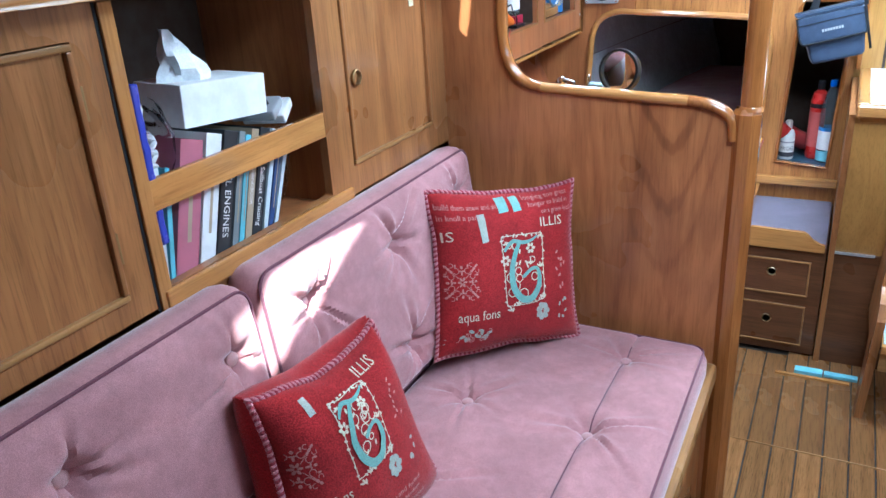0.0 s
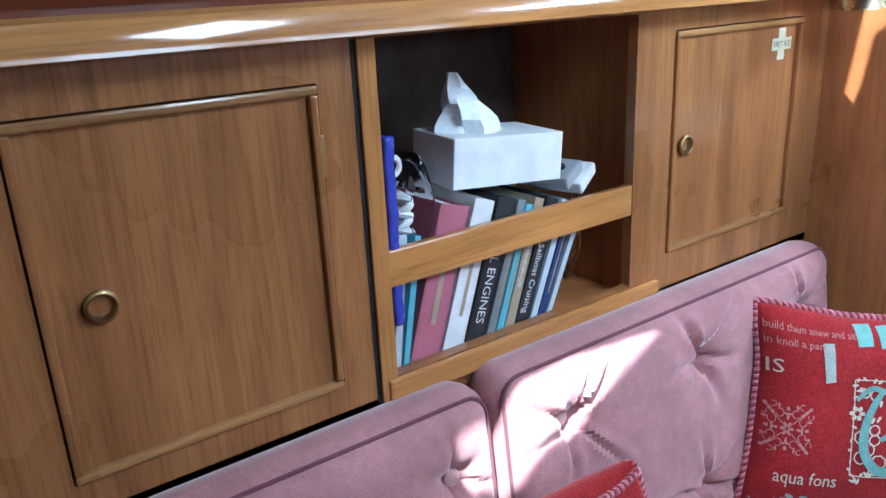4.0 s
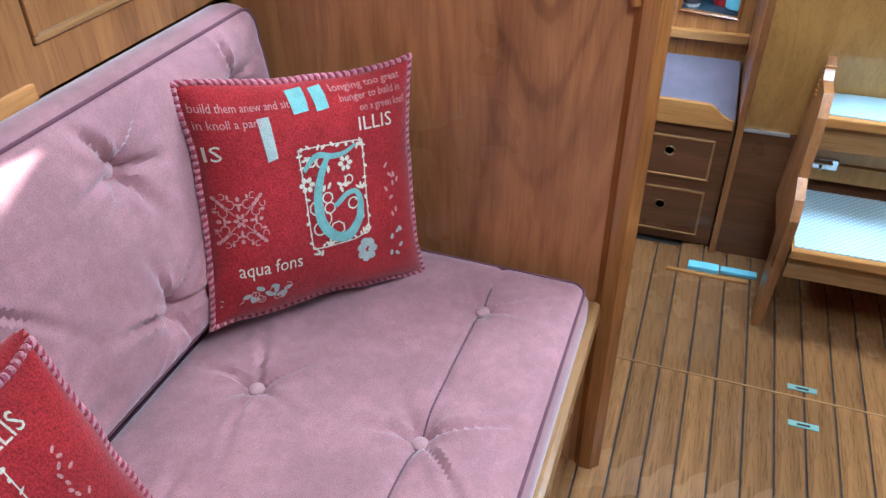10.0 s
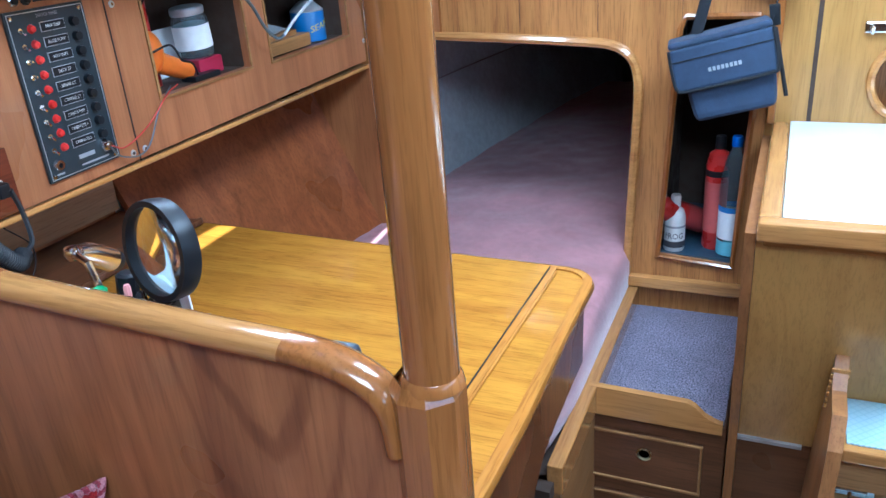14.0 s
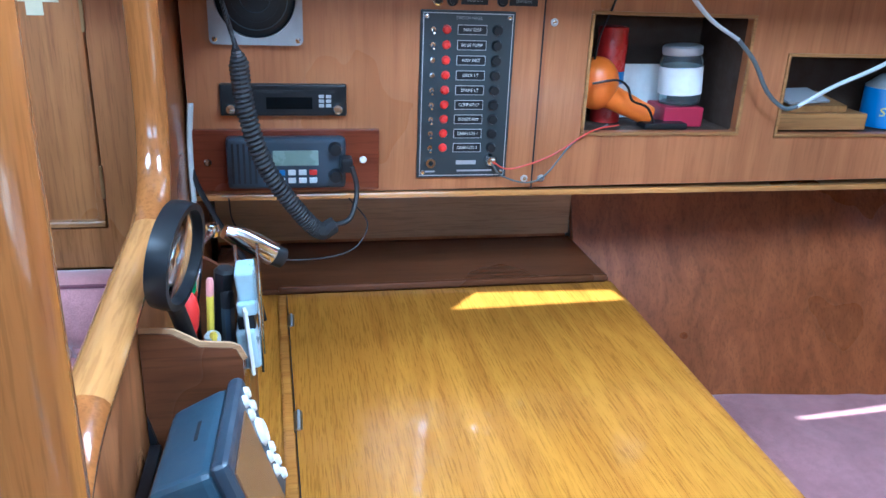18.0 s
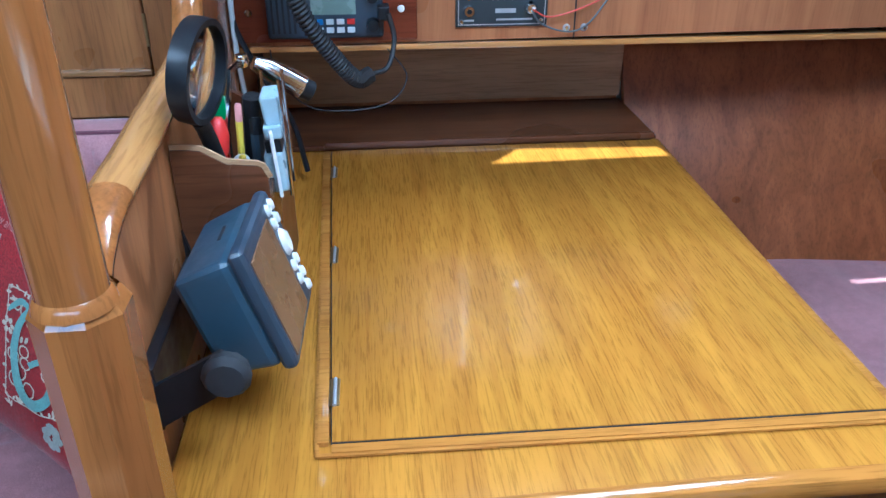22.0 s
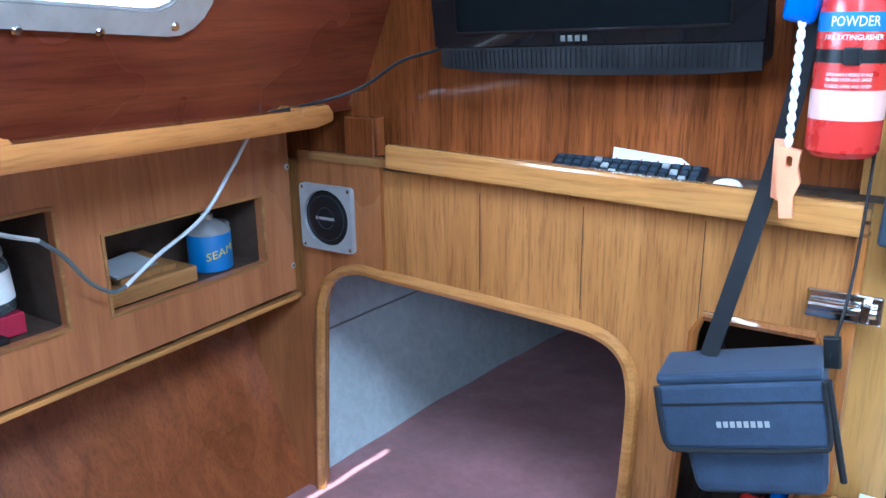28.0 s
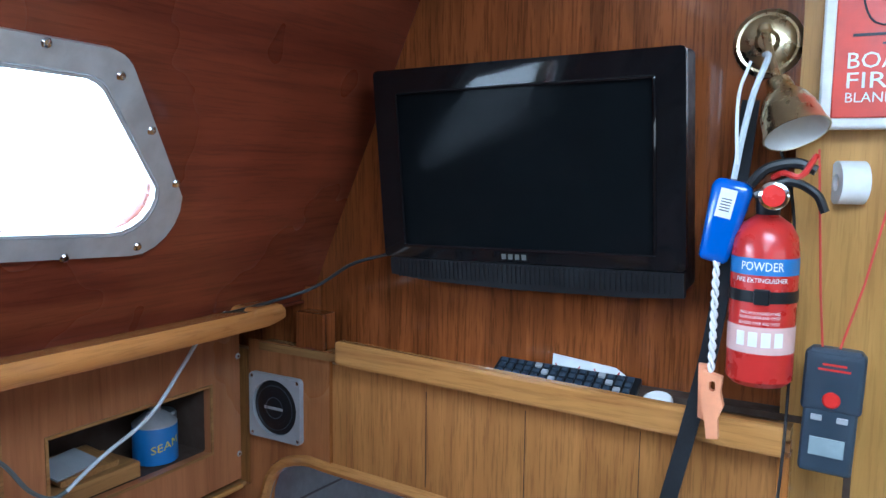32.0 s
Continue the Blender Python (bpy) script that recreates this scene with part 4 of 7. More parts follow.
structure("trim_shelf_lip", moved(box(-0.40, 0.40, -0.013, 0.013, -0.023, 0.023, 0.006), Matrix.Translation((0.316, 3.649, 1.397)) @ pose(0, 0, 0, 0, 1.7, 0)), HONEY_X, "honey teak shelf fiddle")
structure("shelf_aft", box(-0.30, 0.72, 3.662, 3.735, 1.382, 1.398), TEAK_X, "teak shelf below the television")
structure("trim_corner_block", box(-0.20, -0.128, 3.66, 3.70, 1.40, 1.475, 0.004), AFT_UP, "small teak corner block")

# quarter berth tunnel
structure("tunnel_roof", box(-0.88, 0.50, YA + 0.022, 5.9, 1.30, 1.33), LINING, "pale lined deckhead of the berth")
tun = bmesh.new()
rows = []
for k in range(15):
    y = YA + 0.022 + k / 14 * 2.2
    sh = 0.30 * (k / 14) ** 1.5
    rows.append([tun.verts.new((x, y, z)) for x, z in ((-0.34 + sh, 0.40), (-0.37 + sh, 0.62), (-0.45 + sh, 0.90), (-0.452 + sh, 0.925), (-0.49 + sh, 1.12), (-0.44 + sh, 1.31))])
for a, b_ in zip(rows, rows[1:]):
    for k in range(5):
        tun.faces.new((a[k], a[k + 1], b_[k + 1], b_[k]))
structure("tunnel_lining", tun, LINING, "pale foam-backed vinyl hull lining", True)
structure("tunnel_seam", sweep([(-0.448 + 0.30 * (k / 14) ** 1.5, YA + 0.022 + k / 14 * 2.2, 0.913) for k in range(15)], 0.003, 5), GREYP, "lining seam")
# Inner side and end carry the tunnel's shade as colour.
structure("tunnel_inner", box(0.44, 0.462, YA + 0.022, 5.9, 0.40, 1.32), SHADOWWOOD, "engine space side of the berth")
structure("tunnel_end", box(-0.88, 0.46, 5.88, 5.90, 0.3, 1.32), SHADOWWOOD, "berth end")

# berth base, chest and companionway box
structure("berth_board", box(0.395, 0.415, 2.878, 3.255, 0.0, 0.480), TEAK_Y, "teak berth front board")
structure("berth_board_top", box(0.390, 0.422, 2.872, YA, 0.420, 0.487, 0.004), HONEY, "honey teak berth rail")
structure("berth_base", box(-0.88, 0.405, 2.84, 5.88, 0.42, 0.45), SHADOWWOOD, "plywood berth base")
# Near-black board paints in the shade under the berth.
structure("berth_end_panel", box(-0.88, 0.395, 2.872, 2.885, 0.0, 0.45), DARK, "end of the berth base, its shade painted near black")
structure("footwell_floor", box(-0.88, 0.46, 2.205, 2.835, -0.05, 0.012), CARPET, "purple carpet in the footwell")

# ---- saloon settee ----
seat_m = Matrix.Translation((0.150, 0.820, 0.418))


def seat_bend(p):
    k = max(0.0, min(1.0, (p.y - 0.3) / 1.0))
    return Vector((p.x, p.y + k * 0.02 * (0.285 - p.x), p.z))


cushion("seat_cushion", seat_m, 0.62, 2.70, 0.13, [(0.138, 1.200 - 0.313 * k) for k in range(7)] + [(-0.143, 1.210 - 0.313 * k) for k in range(7)], "dusty pink velour seat cushion with buttons and piping", PINK, "settee cushions", 0.016, 0.04, 0.022, warp=seat_bend, rows=(("x", 0.138),), seed=2)
lean = Vector((-0.12, 0, 1)).normalized()


def back_frame(y):
    m = Matrix.Identity(4)
    m.col[0][:3], m.col[1][:3], m.col[2][:3] = (0, 1, 0), lean, Vector((0, 1, 0)).cross(lean)
    m.translation = (-0.232, y, 0.787 - (0.004 if y < 1.2 else 0.0))
    return m


cushion("back_cushion", back_frame(1.722), 0.85, 0.45, 0.10, [(-0.295, 0.11), (0.006, 0.11), (0.308, 0.11), (-0.295, -0.13), (0.006, -0.13), (0.308, -0.13)], "pink velour buttoned backrest cushion beside the bulkhead", PINK, "settee cushions", 0.024, 0.045, 0.015, seed=5)
cushion("back_cushion", back_frame(0.862), 0.86, 0.45, 0.10, [(0.355, 0.11), (0.032, 0.11), (-0.28, 0.11), (0.355, -0.13), (0.032, -0.13), (-0.28, -0.13)], "pink velour buttoned backrest cushion under the locker door", PINK, "settee cushions", 0.024, 0.045, 0.015, seed=9)
cushion("back_cushion", back_frame(-0.012), 0.87, 0.45, 0.10, [(0.3, 0.11), (0.0, 0.11), (-0.3, 0.11)], "pink velour buttoned backrest cushion at the forward end", PINK, "settee cushions", 0.024, 0.045, 0.015, seed=12)

throw_pillow("throw_pillow", (-0.001, 1.977, 0.7635), (0.616, 0.779, -0.115), (-0.129, 0.244, 0.961), 0.197, "red tapestry throw pillow leaning in the bulkhead corner", seed=3, full=0.85, aside=0.105, raised=0.075)
throw_pillow("throw_pillow", (-0.014, 1.288, 0.714), (0.18, 0.98, 0.02), (-0.24, -0.03, 0.97), 0.180, "red tapestry throw pillow slumped against the backrest", 0.4, full=1.0, raised=0.25, aside=0.18, seed=8, deep=0.30, narrow=0.88, taper=0.14)
throw_pillow("throw_pillow", (0.075, 0.635, 0.765), (-0.1, 0.97, -0.05), (-0.15, 0.05, 0.98), 0.185, "red tapestry throw pillow at the forward end of the settee", 0.3, full=0.85, seed=14)


# ---- lockers and bookshelf ----
def latch_ring(th, x, y, z, axis="x"):
    ring = lathe([(0.013, 0.0), (0.0175, 0.001), (0.0175, 0.005), (0.0145, 0.0065), (0.0125, 0.004), (0.0120, -0.012)], 20)
    dark = lathe([(0.0, -0.011), (0.0122, -0.011)], 20)
    turn = pose(0, 0, 0, 0, 90, 0) if axis == "x" else pose(0, 0, 0, 90, 0, 0)
    k = part("finger_latch", moved(ring, Matrix.Translation((x, y, z)) @ turn), DULLBRASS, th, "bronze finger-hole latch", True)
    part("latch_hole", moved(dark, Matrix.Translation((x, y, z)) @ turn), DARK, k)


def locker_door(y0, y1, z0, z1, knob, hinges, label):
    th = thing("locker_door", (XC, (y0 + y1) / 2, z0), label, "cupboard door", "settee locker doors")
    part("door_panel", box(XC - 0.014, XC - 0.004, y0 + 0.003, y1 - 0.003, z0 + 0.003, z1 - 0.003, 0.001), TEAK, th)
    q = 0.012
    for a0, a1, b0, b1 in ((y0 + 0.002, y1 - 0.002, z0 + 0.002, z0 + q), (y0 + 0.002, y1 - 0.002, z1 - q, z1 - 0.002), (y0 + 0.002, y0 + q, z0 + q, z1 - q), (y1 - q, y1 - 0.002, z0 + q, z1 - q)):
        part("door_moulding", box(XC - 0.006, XC + 0.005, a0, a1, b0, b1, 0.003), TEAK_Y if a1 - a0 > 0.05 else TEAK, th)
    for z in hinges:
        part("hinge", box(XC - 0.001, XC + 0.0045, y1 - 0.006, y1 + 0.001, z - 0.024, z + 0.024, 0.001), DULLBRASS, th)
    latch_ring(th, XC - 0.001, knob[0], knob[1])
    return th


locker_door(0.20, 0.70, 1.045, 1.425, (0.30, 1.22), (1.12, 1.35), "panelled teak locker door, closed")
locker_door(0.79, 1.112, 1.045, 1.424, (0.85, 1.232), (1.130, 1.342), "panelled teak locker door with bronze latch")
fad = locker_door(1.736, 2.097, 1.071, 1.438, (1.775, 1.252), (1.14, 1.37), "panelled teak first aid locker door")
cr = thing("first_aid_label", (XC + 0.001, 2.037, 1.393), "cream paper cross lettered by pen", "label")
part("label_cross", plate([(2.027, 1.366), (2.048, 1.366), (2.048, 1.383), (2.068, 1.383), (2.068, 1.404), (2.048, 1.404), (2.048, 1.421), (2.027, 1.421), (2.027, 1.404), (2.008, 1.404), (2.008, 1.383), (2.027, 1.383)], [], on_x(XC - 0.003), 0.0008), worn("cream_label", (0.66, 0.61, 0.42), 0.7), cr)
b = lettering("FIRST AID", 0.014, 0.05)
part("pen_letters", moved(b, Matrix(((0, 0, 1, XC - 0.0015), (1, 0, 0, 2.038), (0, 1, 0, 1.393), (0, 0, 0, 1)))), worn("pen_ink", (0.05, 0.06, 0.05), 0.7), cr)
structure("trim_fiddle", box(XC - 0.014, XC - 0.001, 1.186, 1.651, 1.157, 1.207, 0.003), HONEY, "honey teak fiddle rail across the bookshelf")


def book(y, wide, tall, deep, tilt, mat, label, title="", x=XC - 0.022, z=0.992, ink=None):
    th = thing("book", (x, y, z), label, "book", "books on the shelf")
    m = Matrix.Translation((x, y, z)) @ pose(0, 0, 0, -tilt, 0, 0)
    pages = PAPER
    part("pages", moved(box(-deep + 0.004, -0.004, 0.002, wide - 0.002, 0.004, tall - 0.004), m), pages, th)
    c = box(-deep, 0.0, 0.0, 0.0018, 0, tall)
    box(-deep, 0.0, wide - 0.0018, wide, 0, tall, bm=c)
    box(-0.0035, 0.0, 0.0, wide, 0, tall, 0.001, bm=c)
    part("book_cover", moved(c, m), mat, th)
    if title:
        t = lettering(title, wide * 0.62)
        w = max(v.co.x for v in t.verts) - min(v.co.x for v in t.verts)
        if w > tall * 0.9:
            for v in t.verts:
                v.co.x *= tall * 0.9 / w
        part("spine_title", moved(t, m @ Matrix(((0, 0, 1, 0.0006), (0, 1, 0, wide / 2), (-1, 0, 0, tall / 2), (0, 0, 0, 1)))), ink or WHITE, th)
    elif wide > 0.012:
        t = bars([(0, 0.001, tall * 0.5, wide * 0.18)])
        part("spine_title", moved(t, m @ Matrix(((0, 0, 1, 0.0006), (0, 1, 0, wide / 2), (-1, 0, 0, tall / 2), (0, 0, 0, 1)))), ink or BOOKS[7], th)
    return th


y = 1.197
for wide, tall, tilt, k, label, title in (
        (0.012, 0.20, 7, 6, "slim pale blue paperback book leaning", ""), (0.010, 0.195, 10, 4, "slim cyan paperback book leaning", ""), (0.050, 0.225, 17, 0, "thick maroon binder leaning over", ""),
        (0.036, 0.225, 18, 1, "thick white hardback book leaning", ""), (0.034, 0.22, 19, 2, "black hardback with white title", "DIESEL ENGINES"),
        (0.015, 0.215, 19, 3, "grey paperback book leaning over", ""), (0.013, 0.205, 19, 4, "cyan paperback book leaning over", ""), (0.018, 0.21, 19, 7, "tan and blue handbook", "HANDBOOK"),
        (0.026, 0.205, 20, 2, "black hardback with a cream title", "This is Sailboat Cruising"), (0.012, 0.20, 21, 6, "thin pale booklet leaning over", ""), (0.014, 0.19, 22, 5, "navy paperback book leaning over", ""), (0.010, 0.19, 24, 6, "thin pale blue booklet leaning", "")):
    book(y, wide, tall, 0.15, tilt, BOOKS[k], label, title, z=1.016 + wide * math.sin(radians(tilt)))
    y += wide / math.cos(radians(tilt)) + 0.0025

tb = thing("tissue_box", (-0.34, 1.44, 1.245), "white cardboard tissue box lying on the books", "tissue box")
mm = Matrix.Translation((-0.345, 1.447, 1.240)) @ pose(0, 0, 0, -4, 0, -6)
part("carton", moved(box(-0.06, 0.06, -0.105, 0.085, 0.0, 0.072, 0.002), mm), PAPER, tb)
tis = bmesh.new()
rings = []
for k in range(9):
    t = k / 8
    rings.append([tis.verts.new(mm @ Vector(((0.035 * (1 - t * 0.75)) * math.cos(a * 0.571) * (1 + 0.35 * math.sin(a * 3 + k)), -0.04 - 0.035 * t + (0.048 * (1 - t * 0.85)) * math.sin(a * 0.571) * (1 + 0.3 * math.cos(a * 2.3 + k * 0.7)), 0.072 + 0.085 * t))) for a in range(11)])
for a, b_ in zip(rings, rings[1:]):
    for k in range(11):
        tis.faces.new((a[k], a[(k + 1) % 11], b_[(k + 1) % 11], b_[k]))
part("tissue", tis, TISSUE, tb, "crumpled white tissue", True)


def crumple(center, size, seed, amp=0.25, n=16):
    bm = bmesh.new()
    bmesh.ops.create_icosphere(bm, subdivisions=3, radius=1.0)
    for v in bm.verts:
        d = v.co.normalized()
        r = 1 + amp * noise.noise(d * 2.1 + Vector((seed, 0, 0))) + amp * 0.6 * noise.noise(d * 5.0 + Vector((0, seed, 0)))
        v.co = Vector(center) + Vector((d.x * size[0] * r, d.y * size[1] * r, d.z * size[2] * r))
    return bm


bag = thing("plastic_bag", (-0.30, 1.24, 1.15), "clear plastic bag holding a coil of white rope", "bag")
part("bag_film", crumple((-0.305, 1.262, 1.235), (0.045, 0.036, 0.075), 4.0), POLY, bag, "", True)
coil = []
for k in range(70):
    a = k * 0.5
    coil.append((-0.305 + 0.018 * math.cos(a), 1.245 + 0.014 * math.sin(a * 1.03), 1.20 + 0.06 * (k / 70) + 0.012 * math.sin(a * 0.5)))
part("rope_coil", sweep(coil, 0.0055, 6), WHITE, bag, "white rope", True)
part("rope_ring", sweep([(-0.285, 1.232 + 0.011 * math.cos(k * 0.524), 1.302 + 0.012 * math.sin(k * 0.524)) for k in range(12)], 0.004, 6, True), WHITE, bag, "", True)
pack = thing("blue_packet", (-0.30, 1.20, 1.16), "crinkled blue plastic packet", "packet")
pk = obox((XC - 0.040, 1.2005, 1.225), (0.075, 0.016, 0.25), (0, 0, 4), 0.005, 3)
bmesh.ops.subdivide_edges(pk, edges=[e for e in pk.edges if e.calc_length() > 0.04], cuts=14, use_grid_fill=True)
for v in pk.verts:
    v.co.y += 0.003 * noise.noise(Vector((v.co.x * 25, 0, v.co.z * 45))) - 0.0012 * math.sin(v.co.z * 260)
part("packet_body", pk, worn("packet_blue", (0.045, 0.06, 0.36), 0.22), pack, "", True)
for yy, zz, mt, tl in ((1.545, 1.225, GREYP, 18), (1.575, 1.215, WHITE, 24)):
    r = thing("remote_control", (-0.31, yy, zz), "grey plastic gadget resting on the books", "gadget", "gadgets on the books")
    mr = Matrix.Translation((-0.32, yy, zz)) @ pose(0, 0, 0, tl, 0, 20)
    part("case", moved(box(-0.04, 0.045, -0.03, 0.03, 0, 0.02, 0.004), mr), mt, r)
    part("dial", moved(lathe([(0.0, 0.004), (0.008, 0.004), (0.009, 0)], 12), mr @ Matrix.Translation((0.02, 0.0, 0.02))), BLACK, r)
wrap = thing("plastic_wrapper", (-0.30, 1.53, 1.0), "clear plastic wrapper round booklets", "wrapper")
part("film", crumple((-0.318, 1.575, 1.135), (0.03, 0.022, 0.075), 2.0, 0.3), POLY, wrap, "", True)


# ---- brass reading lamps ----
def brass_lamp(base, out, shade_at, aim, label):
    """A swivelling bulkhead lamp: turned base, two-piece arm, bell shade, white inside."""
    th = thing("reading_lamp", base, label, "lamp", "brass reading lamps")
    B, O, S, A = Vector(base), Vector(out).normalized(), Vector(shade_at), Vector(aim).normalized()
    part("base", moved(lathe([(0.050, 0.0), (0.050, 0.004), (0.044, 0.009), (0.040, 0.008), (0.034, 0.014), (0.018, 0.017), (0.012, 0.026), (0.0, 0.028)], 28), Matrix.Translation(B) @ O.to_track_quat("Z", "Y").to_matrix().to_4x4()), BRASS, th, "", True)
    knee = B + O * 0.05 + Vector((0, 0, 0.012))
    part("arm", sweep([B + O * 0.02, knee, S - A * 0.045], 0.006, 8), BRASS, th, "", True)
    part("knuckle", moved(lathe([(0, -0.011), (0.008, -0.008), (0.011, 0), (0.008, 0.008), (0, 0.011)], 12), Matrix.Translation(knee)), BRASS, th, "", True)
    q = Matrix.Translation(S) @ A.to_track_quat("Z", "Y").to_matrix().to_4x4()
    part("switch", moved(lathe([(0, -0.058), (0.005, -0.057), (0.006, -0.04), (0.010, -0.04)], 10), q), BRASS, th, "", True)
    part("shade", moved(lathe([(0.010, -0.045), (0.016, -0.040), (0.020, -0.020), (0.030, -0.008), (0.037, 0.010), (0.040, 0.032), (0.044, 0.045), (0.0425, 0.045), (0.037, 0.028), (0.028, -0.004), (0.0, -0.02)], 28), q), BRASS, th, "polished bell-shaped shade", True)
    part("lining", moved(lathe([(0.0415, 0.0445), (0.036, 0.026), (0.027, -0.002), (0.0, -0.018)], 24), q), WHITE, th, "white enamel inside", True)
    return th


brass_lamp((-0.190, 2.125, 1.545), (0.75, -0.65, -0.05), (-0.118, 2.060, 1.500), (0.0, 0.1, -1), "brass swivel reading lamp on the cabin side")

# ---- chart table ----
TZ = 0.882
ct = thing("chart_table", (0.1, 2.6, 0.0), "varnished chart table with a hinged lid and arched knee hole", "table")
top_out = [(-0.455, 2.212), (0.472, 2.220), (0.476, 2.50), (0.470, 2.74)] + [(0.412 + 0.056 * math.cos(radians(a)), 2.876 + 0.055 * math.sin(radians(a))) for a in range(0, 95, 10)] + [(0.05, 2.938), (-0.455, 2.955)]
LIDQ = [(-0.390, 2.345), (0.384, 2.367), (0.389, 2.924), (-0.390, 2.948)]
bm = plate(top_out, [], on_z(TZ - 0.02), 0.0175)
bmesh.ops.bevel(bm, geom=[e for e in bm.edges if abs(e.verts[0].co.z - e.verts[1].co.z) < 1e-5 and len(e.link_faces) == 2 and e.calc_face_angle(0) > 1.0], offset=0.007, segments=3, profile=0.5, affect="EDGES")
part("tabletop", bm, TABLE, ct, "golden varnished veneer")
part("front_edging", sweep([(0.474, 2.218, TZ - 0.0095), (0.477, 2.50, TZ - 0.0095), (0.471, 2.74, TZ - 0.0095)] + [(0.413 + 0.058 * math.cos(radians(a)), 2.876 + 0.057 * math.sin(radians(a)), TZ - 0.0095) for a in range(0, 95, 10)] + [(0.05, 2.940, TZ - 0.0095), (-0.40, 2.956, TZ - 0.0095)], 0.0125, profile=[(-0.9, -0.8), (-0.4, -1), (0.35, -0.75), (0.6, 0), (0.35, 0.75), (-0.4, 0.95), (-0.9, 0.85)], up=(0, 0, 1)), TABLE_E, ct, "rounded solid edging", True)
lid = part("lid", plate(LIDQ, [], on_z(TZ - 0.001), 0.0045), TABLE, ct)
for a, b_ in ((LIDQ[0], LIDQ[1]), (LIDQ[1], LIDQ[2])):
    A, B = Vector((*a, TZ + 0.0012)), Vector((*b_, TZ + 0.0012))
    off = (A - B).cross(Vector((0, 0, 1))).normalized() * -0.0085
    part("lid_stringing", sweep([A + off, B + off], 0.0055, profile=[(-1, -0.6), (-1, 0.35), (1, 0.35), (1, -0.6)], up=(0, 0, 1)), TABLE_E, lid, "pale inlaid edging")
    part("lid_gap", sweep([A - off * 0.05, B - off * 0.05], 0.0016, profile=[(-1, -1), (-1, 0.9), (1, 0.9), (1, -1)], up=(0, 0, 1)), DARK, lid)
part("inlay_line", sweep([(0.399, 2.352, TZ + 0.0004), (0.404, 2.912, TZ + 0.0004)], 0.0022, profile=[(-1, -0.5), (-1, 0.5), (1, 0.5), (1, -0.5)], up=(0, 0, 1)), TABLE_E, ct)
part("inlay_line", sweep([(-0.39, 2.331, TZ + 0.0004), (0.399, 2.353, TZ + 0.0004)], 0.0022, profile=[(-1, -0.5), (-1, 0.5), (1, 0.5), (1, -0.5)], up=(0, 0, 1)), TABLE_E, ct)
for x in (0.310, 0.012, -0.285):
    k = part("lid_hinge", box(x - 0.022, x + 0.022, 2.359 + 0.027 * (x - 0.2), 2.370 + 0.027 * (x - 0.2), TZ - 0.001, TZ + 0.0044, 0.001), DULLBRASS, ct, "small steel hinge")
    part("hinge_pin", sweep([(x - 0.022, 2.365 + 0.027 * (x - 0.2), TZ + 0.0045), (x + 0.022, 2.365 + 0.027 * (x - 0.2), TZ + 0.0045)], 0.002, 8), ALU, k, "", True)
part("back_tray", box(-0.642, -0.404, 2.212, 2.956, TZ - 0.002, TZ + 0.008, 0.002), TABLE_DK, ct, "dark back strip")
part("tray_bead", box(-0.406, -0.396, 2.33, 2.95, TZ + 0.002, TZ + 0.016, 0.004), TABLE_DK, ct)
ap = [(2.219, 0.0), (2.505, 0.0), (2.503, 0.50), (2.509, 0.559), (2.522, 0.605), (2.541, 0.637), (2.565, 0.660), (2.587, 0.680), (2.615, 0.699), (2.643, 0.712), (2.703, 0.722), (2.80, 0.728), (2.876, 0.730), (2.888, TZ - 0.02), (2.219, TZ - 0.02)]
part("apron", plate(ap, [], on_x(0.440), 0.02), APRON, ct, "dark veneered apron")
part("apron_end", box(-0.46, 0.456, 2.868, 2.888, 0.730, TZ - 0.02), APRON, ct)
part("arch_bead", sweep([(0.452, y_, z_) for y_, z_ in ap[2:13]], 0.0065, 8), HONEY, ct, "thin honey bead", True)
part("apron_bead", sweep([(0.452, 2.878, 0.730), (-0.4, 2.880, 0.730)], 0.0065, 8), HONEY, ct, "", True)
kd = part("kneehole_door", box(0.4605, 0.465, 2.25, 2.452, 0.20, 0.570, 0.001), APRON, ct)
for q in ((2.25, 2.452, 0.572, 0.584), (2.452, 2.464, 0.20, 0.584), (2.238, 2.25, 0.20, 0.584)):
    part("door_moulding", box(0.460, 0.470, *q, 0.003), HONEY, kd)
# Board coloured near black for the shade in the knee hole.
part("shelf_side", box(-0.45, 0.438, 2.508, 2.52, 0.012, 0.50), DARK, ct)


# ---- pencil box and its contents ----
pb = thing("pencil_box", (0.08, 2.25, TZ), "scalloped mahogany pencil box beside the bulkhead", "box")
x0, x1, y0 = -0.035, 0.190, 2.2125
def scallop(x, h):
    return [(y0, 0.0), (y0 + 0.096, 0.0), (y0 + 0.096, h - 0.035), (y0 + 0.090, h - 0.022), (y0 + 0.085, h - 0.020), (y0 + 0.055, h - 0.017), (y0 + 0.03, h - 0.002), (y0 + 0.012, h), (y0, h)]
for xx in (x0, x1 - 0.009):
    part("side", plate([(u, TZ + 0.005 + v) for u, v in scallop(xx, 0.222)], [], lambda u, v, d, s=xx: (s + d, u, v), 0.009), TABLE_DK, pb)
part("front", box(x0 + 0.009, x1 - 0.009, y0 + 0.087, y0 + 0.096, TZ + 0.005, TZ + 0.175, 0.002), TABLE_DK, pb)
part("bottom", box(x0 + 0.009, x1 - 0.009, y0, y0 + 0.087, TZ + 0.005, TZ + 0.012), TABLE_DK, pb)
